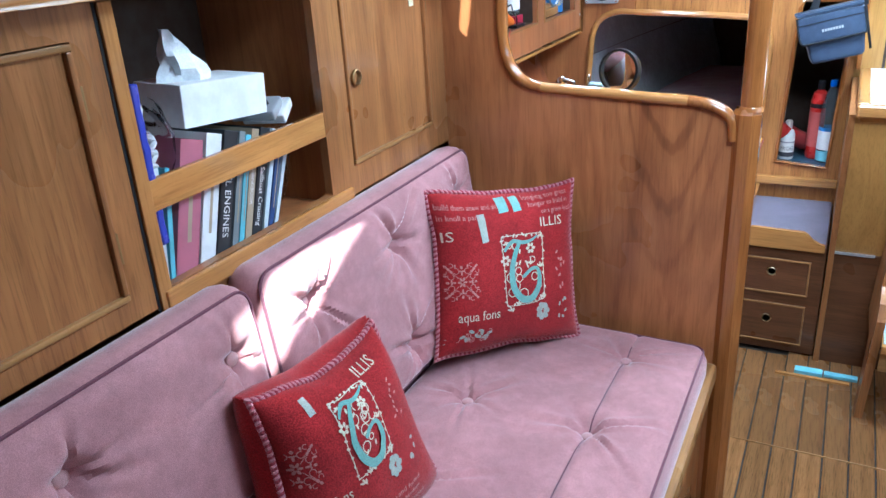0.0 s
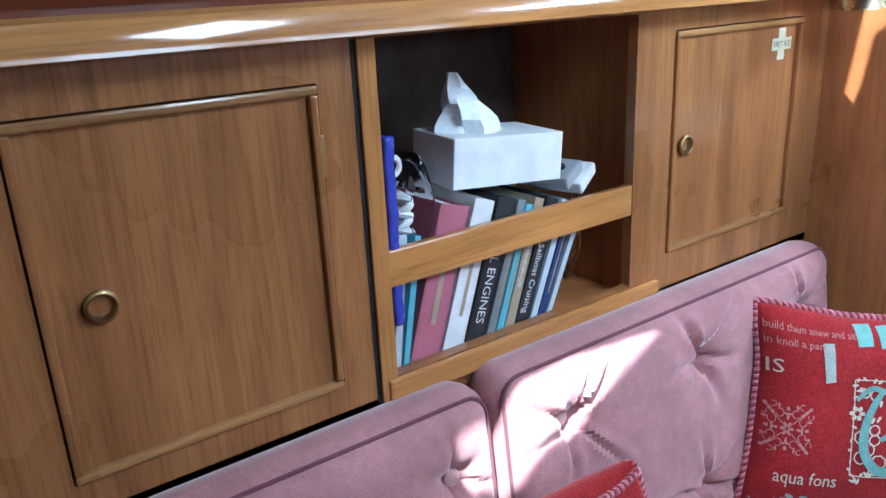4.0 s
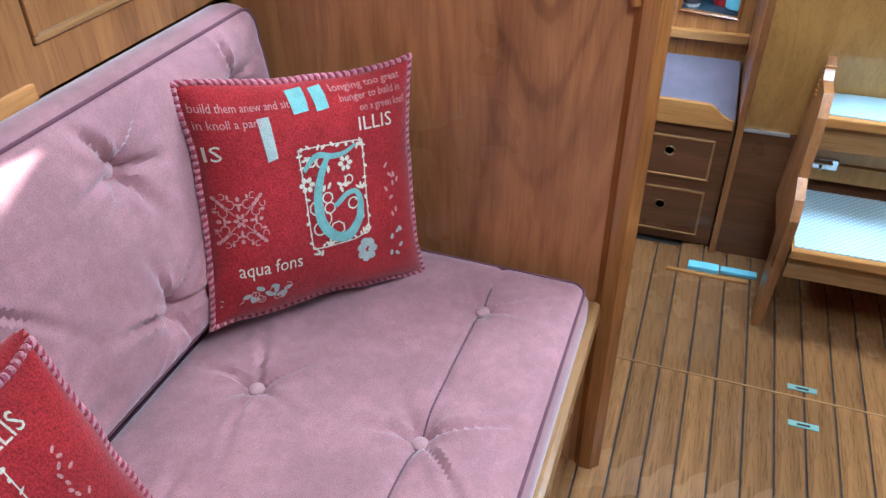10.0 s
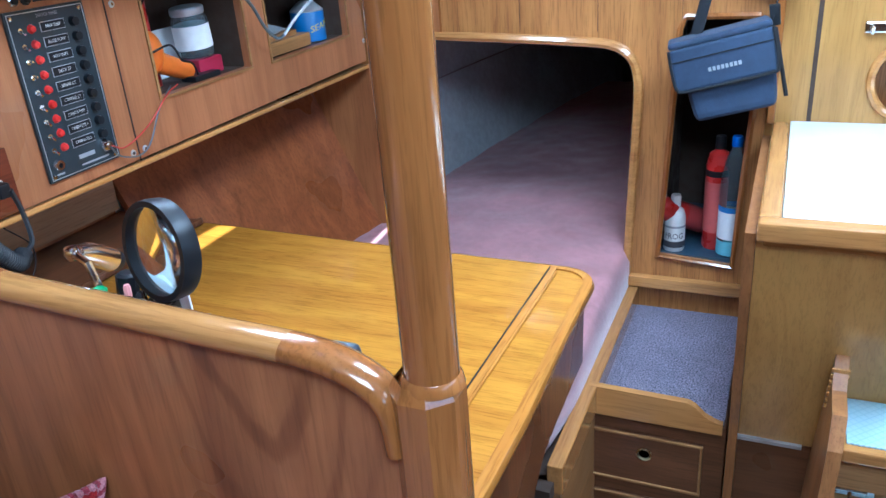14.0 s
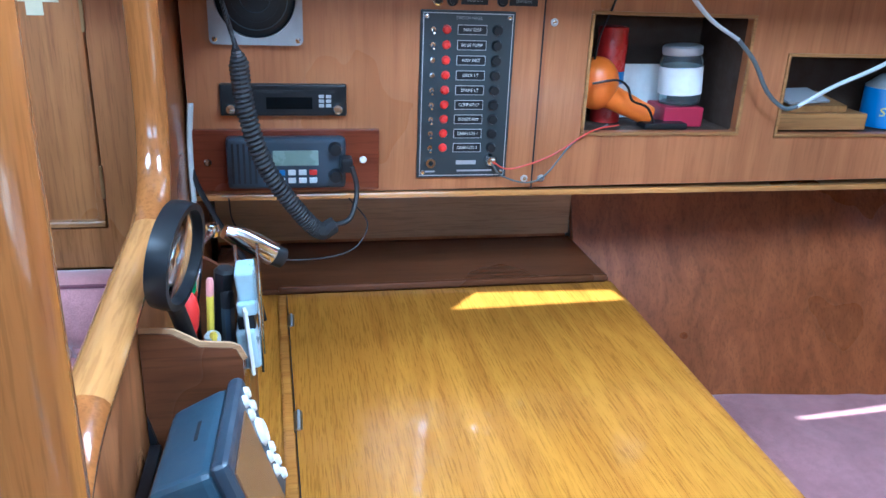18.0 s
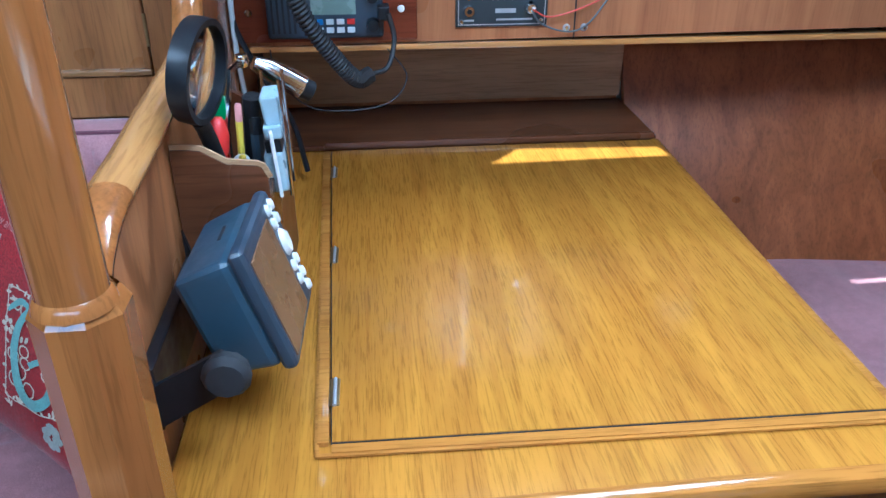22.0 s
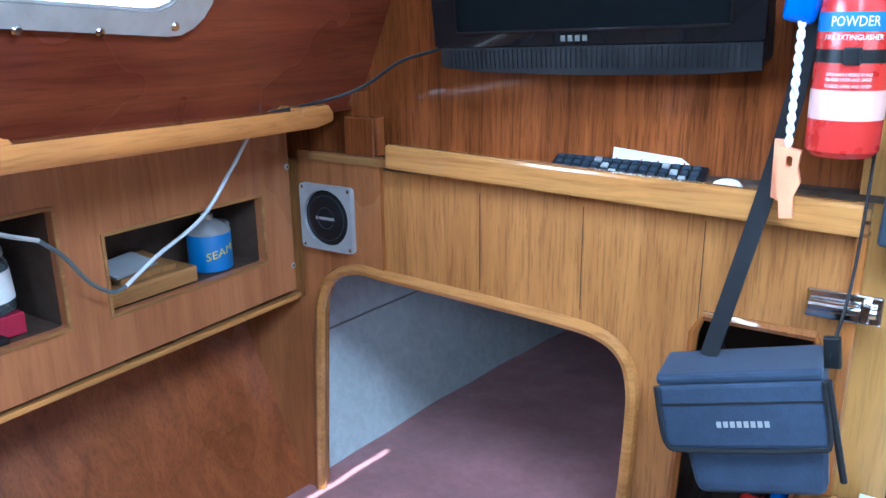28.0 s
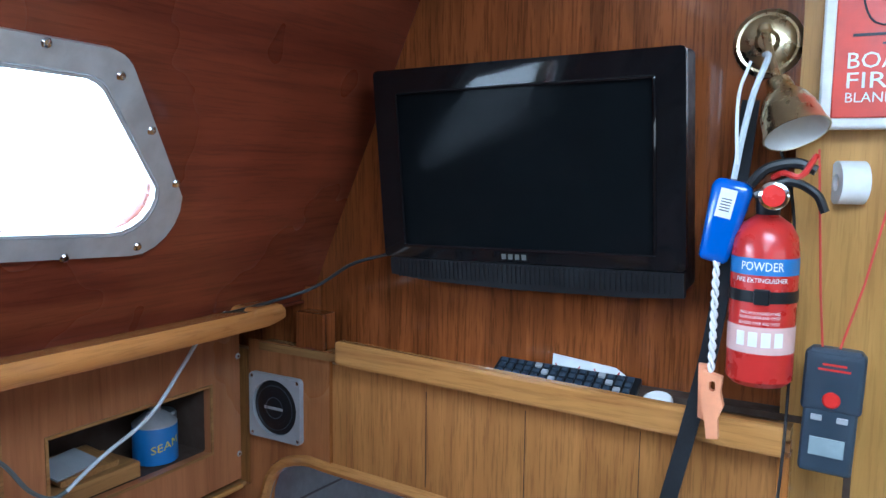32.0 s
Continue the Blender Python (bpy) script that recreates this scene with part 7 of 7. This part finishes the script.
# big water bottles under the chart table
for k, (bx, by) in enumerate(((0.27, 2.60), (0.20, 2.74), (0.10, 2.59))):
    prof = [(0, 0), (0.068, 0), (0.075, 0.012)]
    for j in range(9):
        z = 0.03 + j * 0.026
        prof += [(0.075, z), (0.0715, z + 0.009), (0.075, z + 0.018)]
    prof += [(0.073, 0.275), (0.055, 0.325), (0.024, 0.355), (0.018, 0.36), (0.018, 0.375)]
    bottle("water_jug", (bx, by, 0.014), prof, PET, "large ribbed clear water bottle under the table", LABELBLUE, 0.02, "large water bottles", bands=((0.09, 0.15, 0.0762, LABELBLUE),) if k == 0 else ())

# binocular case on its strap
bg = thing("binocular_case", (0.60, 3.55, 1.05), "navy nylon binocular case hanging by its strap", "bag")
bq = Matrix.Translation((0.615, 3.565, 1.10)) @ pose(0, 0, 0, -4, -13, 8)
body = box(-0.098, 0.105, -0.05, 0.055, -0.095, 0.075, 0.018, 3)
for v in body.verts:
    v.co.x *= 1 - 0.18 * max(0, -v.co.z / 0.1)
part("case_body", moved(body, bq), NAVY, bg)
flap = box(-0.112, 0.102, -0.066, -0.052, -0.018, 0.075, 0.006, 2)
part("flap_front", moved(flap, bq), NAVY, bg)
part("flap_top", moved(box(-0.112, 0.102, -0.064, 0.05, 0.0755, 0.090, 0.006, 2), bq), NAVY, bg)
part("flap_binding", sweep([bq @ Vector(p) for p in smooth_line([(-0.112, -0.068, 0.075), (-0.113, -0.068, 0.02), (-0.108, -0.068, -0.012), (-0.085, -0.068, -0.019), (0.0, -0.068, -0.020), (0.08, -0.068, -0.018), (0.100, -0.068, -0.008), (0.102, -0.068, 0.075)], 4)], 0.0035, 6), WEB, bg, "", True)
part("flap_seam", sweep([bq @ Vector((-0.11, -0.0668, 0.048)), bq @ Vector((0.10, -0.0668, 0.048))], 0.0015, 5), WEB, bg)
part("maker_mark", moved(bars([(-0.035 + k * 0.0088, 0.0, 0.0062, 0.009) for k in range(8)]), bq @ Matrix.Translation((0.0, -0.0675, 0.018)) @ pose(0, 0, 0, 90, 0, 0)), GREYP, bg, "pale maker's mark")
part("zip_edge", sweep([bq @ Vector((0.106, -0.05, 0.07)), bq @ Vector((0.108, -0.03, -0.08))], 0.005, 6), WEB, bg, "", True)
strap_prof = [(-1, -0.12), (-1, 0.12), (1, 0.12), (1, -0.12)]
part("strap", sweep(smooth_line([(0.545, 3.575, 1.175), (0.565, 3.598, 1.28), (0.592, 3.625, 1.42), (0.612, 3.635, 1.54), (0.628, 3.66, 1.72), (0.64, 3.67, 1.87)], 6), 0.0125, profile=strap_prof, up=(0.2, 1, 0)), WEB, bg, "black webbing strap", True)
part("strap", sweep(smooth_line([(0.70, 3.59, 1.205), (0.712, 3.61, 1.30), (0.716, 3.63, 1.45), (0.712, 3.65, 1.62), (0.70, 3.675, 1.74), (0.66, 3.69, 1.86)], 6), 0.0065, profile=strap_prof, up=(1, 0.3, 0)), WEB, bg, "", True)
part("strap_buckle", obox((0.703, 3.592, 1.212), (0.022, 0.012, 0.045), (0, -8, 0), 0.003), BLACK, bg)

# television
tv = thing("television", (0.30, 3.66, 1.56), "gloss black flat television on the aft bulkhead", "television")
part("cabinet", box(0.040, 0.562, 3.628, 3.70, 1.575, 1.936, 0.012, 3), BLACK, tv)
part("bezel", plate(round_rect(0.033, 0.565, 1.612, 1.938, 0.008, 3), [round_rect(0.078, 0.520, 1.634, 1.898, 0.003, 2)], on_y(3.617), 0.012), GLOSSBLACK, tv, "gloss black bezel")
part("bezel_lip", sweep([(u, 3.6165, v) for u, v in round_rect(0.078, 0.520, 1.634, 1.898, 0.003, 2)], 0.0028, 6, True), GLOSSBLACK, tv, "", True)
part("screen", box(0.075, 0.523, 3.624, 3.628, 1.632, 1.900), SCREEN, tv, "dark switched-off screen")
bot = plate([(0.043, 1.610), (0.043, 1.580), (0.12, 1.571), (0.30, 1.566), (0.48, 1.567), (0.562, 1.572), (0.562, 1.610)], [], on_y(3.618), 0.012)
part("speaker_bar", bot, BLACK, tv)
for k in range(58):
    part("grille_rib", box(0.060 + k * 0.0084, 0.0635 + k * 0.0084, 3.6155, 3.6185, 1.577, 1.607), BLACK, tv)
part("maker_mark", moved(bars([(-0.018 + k * 0.012, 0.0, 0.008, 0.009) for k in range(4)]), Matrix.Translation((0.288, 3.6162, 1.622)) @ pose(0, 0, 0, 90, 0, 0)), DIMMARK, tv)
part("wall_mount", box(0.22, 0.38, 3.69, 3.722, 1.68, 1.85, 0.004), BLACK, tv)

tv.matrix_world = pose(0.30, 3.617, 1.77, 5.5, -1.4, 0) @ Matrix.Translation((-0.30, -3.617, -1.77)) @ Matrix.Translation(tv.location)

# keyboard and card on the shelf
kb = thing("keyboard", (0.36, 3.69, 1.39), "small black keyboard standing on the shelf", "keyboard")
km = Matrix.Translation((0.361, 3.69, 1.404)) @ pose(0, 0, 0, 28, 0.6, 0)
part("keyboard_case", moved(box(-0.128, 0.128, -0.032, 0.032, 0, 0.012, 0.003), km), BLACK, kb)
for r_ in range(4):
    for c_ in range(15):
        part("key", moved(box(-0.120 + c_ * 0.0162, -0.1085 + c_ * 0.0162, -0.026 + r_ * 0.014, -0.016 + r_ * 0.014, 0.012, 0.017, 0.0015), km), SLATE if (c_ + r_) % 7 else GREYP, kb)
cd = thing("arrow_card", (0.38, 3.715, 1.39), "white card printed with red arrows", "card")
part("card", plate([(0.327, 1.399), (0.459, 1.395), (0.459, 1.425), (0.442, 1.436), (0.330, 1.446)], [], on_y(3.722), 0.002), PAPER, cd)
for xx in (0.357, 0.427):
    a = bmesh.new()
    a.faces.new([a.verts.new((xx + u, 3.7205, 1.402 + v)) for u, v in ((0, 0), (0.009, 0.010), (0.004, 0.010), (0.004, 0.020), (-0.004, 0.020), (-0.004, 0.010), (-0.009, 0.010))])
    part("red_arrow", a, REDP, cd)
    for s in (-1, 1):
        part("red_line", sweep([(xx + s * 0.008, 3.7212, 1.40), (xx + s * 0.022, 3.7212, 1.43)], 0.0013, 4), REDP, cd)
solo("plastic_disc", moved(lathe([(0, 0.006), (0.022, 0.006), (0.024, 0.004), (0.024, 0.0), (0, 0)], 22), Matrix.Translation((0.523, 3.685, 1.400)) @ pose(0, 0, 0, 25, 0, 0)), WHITE, "round white plastic cap on the shelf", "cap", smooth=True)

# fire extinguisher
fx = thing("fire_extinguisher", (0.678, 3.60, 1.46), "red powder fire extinguisher strapped to the bulkhead", "fire extinguisher")
fm = Matrix.Translation((0.678, 3.615, 1.46))
part("cylinder", moved(lathe([(0, 0), (0.036, 0.0), (0.044, 0.008), (0.044, 0.185), (0.041, 0.205), (0.032, 0.222), (0.018, 0.232), (0.014, 0.235)], 32), fm), REDP, fx, "glossy red cylinder", True)
part("label_band", moved(lathe([(0.0443, 0.155), (0.0443, 0.178)], 32), fm), LABELBLUE, fx, "", True)
part("label_band", moved(lathe([(0.0443, 0.048), (0.0443, 0.085)], 32), fm), worn("label_print", (0.66, 0.42, 0.38), 0.5), fx, "", True)
part("valve", moved(lathe([(0.014, 0.232), (0.016, 0.24), (0.016, 0.262), (0.010, 0.27), (0, 0.27)], 16), fm), BLACK, fx, "", True)
part("gauge", moved(lathe([(0, 0.012), (0.016, 0.012), (0.019, 0.010), (0.019, 0.0)], 20), Matrix.Translation((0.690, 3.575, 1.722)) @ pose(0, 0, 0, 90, 0, 0)), CHROME, fx, "", True)
part("gauge_dial", moved(lathe([(0, 0.0125), (0.0145, 0.0125)], 20), Matrix.Translation((0.690, 3.575, 1.722)) @ pose(0, 0, 0, 90, 0, 0)), REDL, fx)
part("lever", sweep(smooth_line([(0.655, 3.60, 1.735), (0.675, 3.605, 1.757), (0.71, 3.61, 1.765), (0.735, 3.61, 1.755)], 5), 0.007, 8), BLACK, fx, "", True)
part("carry_handle", sweep(smooth_line([(0.66, 3.605, 1.72), (0.70, 3.62, 1.74), (0.735, 3.62, 1.725), (0.748, 3.62, 1.70)], 5), 0.006, 8), BLACK, fx, "", True)
part("red_tag", sweep(smooth_line([(0.685, 3.59, 1.745), (0.70, 3.575, 1.752), (0.72, 3.575, 1.748), (0.735, 3.60, 1.775)], 4), 0.004, 6), REDP, fx, "red tamper tie", True)
part("bracket_band", moved(lathe([(0.0452, 0.118), (0.0452, 0.134)], 32), fm), BLACK, fx, "black bracket band", True)
part("band_buckle", box(0.672, 0.692, 3.566, 3.573, 1.576, 1.597, 0.002), BLACK, fx)
part("back_bracket", box(0.66, 0.70, 3.655, 3.735, 1.47, 1.66, 0.003), BLACK, fx)


def wrapped(text, size, width, z, mat, rr=0.0446):
    t = lettering(text, size, width)
    for v in t.verts:
        a = v.co.x / rr + 0.05
        v.co = Vector((0.678 + rr * math.sin(a), 3.615 - rr * math.cos(a), 1.46 + z + v.co.y))
    part("letters", t, mat, fx)


wrapped("POWDER", 0.017, 0.056, 0.1665, WHITE)
wrapped("FIRE EXTINGUISHER", 0.009, 0.07, 0.148, WHITE)
for zz in (0.104, 0.098, 0.090):
    wrapped("STAND BACK 2 METRES AT BASE" if zz > 0.1 else "SQUEEZE LEVER AND SWEEP", 0.0055, 0.055, zz, WHITE)
t = bmesh.new()
for k in range(4):
    x_ = -0.024 + k * 0.017
    t.faces.new([t.verts.new((x_ + a, b_, 0)) for a, b_ in ((-0.006, -0.010), (0.006, -0.010), (0.006, 0.010), (-0.006, 0.010))])
for v in t.verts:
    a = v.co.x / 0.0445 + 0.05
    v.co = Vector((0.678 + 0.0447 * math.sin(a), 3.615 - 0.0447 * math.cos(a), 1.528 + v.co.y))
part("class_boxes", t, WHITE, fx)

fx.location.z += 0.016

# second brass lamp with the torch hung from it
brass_lamp((0.651, 3.733, 1.957), (0, -1, 0), (0.692, 3.625, 1.858), (0.35, -0.35, -0.8), "brass swivel reading lamp above the extinguisher")
tc = thing("blue_torch", (0.615, 3.60, 1.62), "translucent blue plastic life-jacket light on a white cord", "torch")
tq = Matrix.Translation((0.622, 3.612, 1.682)) @ pose(0, 0, 0, 0, 12, 0)
tb_ = box(-0.027, 0.027, -0.018, 0.018, -0.060, 0.058, 0.014, 3)
for v in tb_.verts:
    v.co.x *= 1 - 0.25 * max(0, -v.co.z / 0.06) * (1 if v.co.z < 0 else 0) + 0.08 * math.sin(v.co.z * 60)
part("torch_case", moved(tb_, tq), BLUEP, tc, "", True)
part("torch_label", moved(box(-0.012, 0.010, -0.0195, -0.0185, 0.005, 0.045), tq), PAPER, tc, "white bar-code label")
part("label_print", moved(bars([(-0.001, 0.01 + k * 0.004, 0.014, 0.0016) for k in range(5)]), tq @ Matrix.Translation((0, -0.0198, 0.005)) @ pose(0, 0, 0, 90, 0, 0)), INK, tc)
part("cord", sweep(smooth_line([(0.632, 3.612, 1.74), (0.64, 3.615, 1.80), (0.652, 3.615, 1.86), (0.665, 3.63, 1.905), (0.655, 3.67, 1.915)], 6), 0.0045, 6), CABLE_W, tc, "pale cord", True)
part("cord", sweep(smooth_line([(0.645, 3.615, 1.90), (0.632, 3.612, 1.85), (0.635, 3.61, 1.76)], 6), 0.0025, 6), WHITE, tc, "", True)
twist = [(0.617 + 0.003 * math.cos(k * 0.9), 3.60 + 0.003 * math.sin(k * 0.9), 1.625 - k * 0.0043) for k in range(38)]
part("cord_tail", sweep(twist, 0.0028, 6), WHITE, tc, "twisted white cord", True)
part("cord_tail", sweep([(0.617 - 0.003 * math.cos(k * 0.9), 3.60 - 0.003 * math.sin(k * 0.9), 1.625 - k * 0.0043) for k in range(38)], 0.0028, 6), WHITE, tc, "", True)
part("peach_clip", plate([(0.607, 1.468), (0.634, 1.462), (0.632, 1.44), (0.637, 1.42), (0.630, 1.40), (0.632, 1.372), (0.616, 1.37), (0.612, 1.40), (0.606, 1.42)], [round_rect(0.617, 0.625, 1.44, 1.455, 0.003, 2)], on_y(3.592), 0.012), PEACH, tc, "peach plastic whistle")
part("peach_clip", plate([(0.598, 1.474), (0.612, 1.474), (0.612, 1.39), (0.600, 1.395)], [], on_y(3.607), 0.008), PEACH, tc)

tc.location.z += 0.018

# fire blanket box, tape and detector
fb = thing("fire_blanket_box", (0.86, 3.70, 1.80), "white and red fire blanket box on the bulkhead", "fire blanket")
part("case", box(0.728, 0.99, 3.66, 3.733, 1.828, 2.14, 0.008, 3), WHITE, fb)
part("front_panel", box(0.744, 0.975, 3.656, 3.6605, 1.842, 2.128, 0.002), worn("panel_red", (0.62, 0.055, 0.03), 0.4), fb, "red printed front")
for txt, zz, sz, w in (("BOAT", 1.916, 0.030, 0.078), ("FIRE", 1.890, 0.030, 0.066), ("BLANKET", 1.868, 0.019, 0.078)):
    part("box_letters", moved(lettering(txt, sz, w), Matrix.Translation((0.760 + w / 2, 3.6548, zz)) @ pose(0, 0, 0, 90, 0, 0)), WHITE, fb)
part("print_lines", moved(bars([(-0.03, 0.0, 0.07, 0.004), (0.02, -0.012, 0.10, 0.003)]), Matrix.Translation((0.83, 3.6548, 1.95)) @ pose(0, 0, 0, 90, 0, 0)), INK, fb)
part("print_shape", sweep(smooth_line([(0.775, 3.655, 2.0), (0.785, 3.655, 2.03), (0.81, 3.655, 2.035), (0.84, 3.655, 2.03), (0.85, 3.655, 2.0), (0.83, 3.655, 1.965), (0.79, 3.655, 1.965)], 4, True), 0.0013, 4, True), INK, fb)
tp = thing("ribbon_roll", (0.77, 3.69, 1.73), "roll of white ribbon tape hanging under the box", "tape")
part("roll", moved(lathe([(0.012, -0.018), (0.030, -0.018), (0.030, 0.018), (0.012, 0.018), (0.012, -0.018)], 20), Matrix.Translation((0.772, 3.69, 1.755)) @ pose(0, 0, 0, 0, 90, 20)), PAPER, tp, "", True)
dt = thing("gas_detector", (0.76, 3.63, 1.34), "black hand-held detector hanging on red cords", "detector")
dq = Matrix.Translation((0.770, 3.64, 1.443)) @ pose(0, 0, 0, 0, 2, 0)
part("detector_case", moved(box(-0.034, 0.034, -0.014, 0.014, -0.088, 0.088, 0.008, 3), dq), SLATE, dt)
part("detector_shoulder", moved(box(-0.038, 0.038, -0.016, 0.012, 0.0, 0.084, 0.008, 3), dq), SLATE, dt)
part("button", moved(lathe([(0, 0.004), (0.009, 0.0035), (0.0115, 0)], 16), dq @ Matrix.Translation((0.0, -0.016, 0.018)) @ pose(0, 0, 0, 90, 0, 0)), REDL, dt, "red push button", True)
for xx in (-0.016, 0.016):
    part("key", moved(box(xx - 0.007, xx + 0.007, -0.0185, -0.014, -0.012, -0.004, 0.0015), dq), GREYP, dt)
part("window", moved(box(-0.022, 0.022, -0.0155, -0.0135, -0.062, -0.036, 0.001), dq), worn("grey_lcd", (0.28, 0.34, 0.36), 0.2), dt)
part("print_line", moved(bars([(0, 0, 0.04, 0.003), (0, 0.007, 0.03, 0.003)]), dq @ Matrix.Translation((0, -0.0165, 0.06)) @ pose(0, 0, 0, 90, 0, 0)), REDL, dt)
part("cord", sweep([(0.733, 3.665, 1.80), (0.748, 3.645, 1.60), (0.757, 3.635, 1.512)], 0.0018, 6), CABLE_R, dt, "thin red cord", True)
part("cord", sweep([(0.835, 3.67, 1.80), (0.80, 3.65, 1.62), (0.772, 3.635, 1.512)], 0.0018, 6), CABLE_R, dt, "", True)
sl = thing("ceiling_light", (0.185, 3.62, 2.167), "small round white ceiling light", "ceiling light")
part("light_body", moved(lathe([(0, -0.006), (0.022, -0.006), (0.028, 0.0), (0.028, 0.003)], 24), Matrix.Translation((0.185, 3.62, 2.1665)) @ pose(0, 0, 0, 0, -8.5, 0)), WHITE, sl, "", True)

# aft bulkhead boards and seams
for k, x in enumerate((0.10, 0.30, 0.50)):
    structure("board_seam", box(x, x + 0.0009, YA - 0.0012, YA - 0.0002, 1.168, 1.352), DARK, "seam between boards")
structure("trim_corner_seam", box(-0.1185, -0.1165, YA - 0.0095, YA - 0.0015, 1.165, 1.40), HONEY_Z, "thin seam batten")

# sole planks: teak strips between dark caulking
pl = {}
sole = bpy.data.objects["floor"]
for x_i in range(24):
    x = 0.4065 + x_i * 0.0705
    for y_a, y_b in ((-1.28, 2.574), (2.580, 3.64)):
        if y_a > 2 and x < 0.60:
            y_b = 3.15
        key_ = round(y_b - y_a, 3)
        if key_ not in pl:
            b = box(0, 0.066, 0, y_b - y_a, -0.02, 0.0, 0.0012, 1)
            me = bpy.data.meshes.new("plank")
            b.to_mesh(me)
            b.free()
            me.materials.append(FLOOR)
            pl[key_] = me
        o = new("plank", pl[key_])
        o.parent = sole
        o.location = (x, y_a, 0.0)
structure("floor_seam", box(0.44, 2.2, 2.5745, 2.5795, -0.004, 0.0006), TEAK_X, "thin sole joint")
for y_ in (2.481, 2.608):
    h = thing("floor_hinge", (0.964, y_, 0.0), "small verdigris brass hinge let into the sole", "hinge", "sole hinges")
    part("leaf", box(0.929, 0.999, y_ - 0.009, y_ + 0.009, 0.0, 0.003, 0.001), worn("verdigris", (0.25, 0.42, 0.36), 0.4, 0.5), h)
    part("slot", box(0.949, 0.979, y_ - 0.004, y_ + 0.002, 0.003, 0.0035), DARK, h)
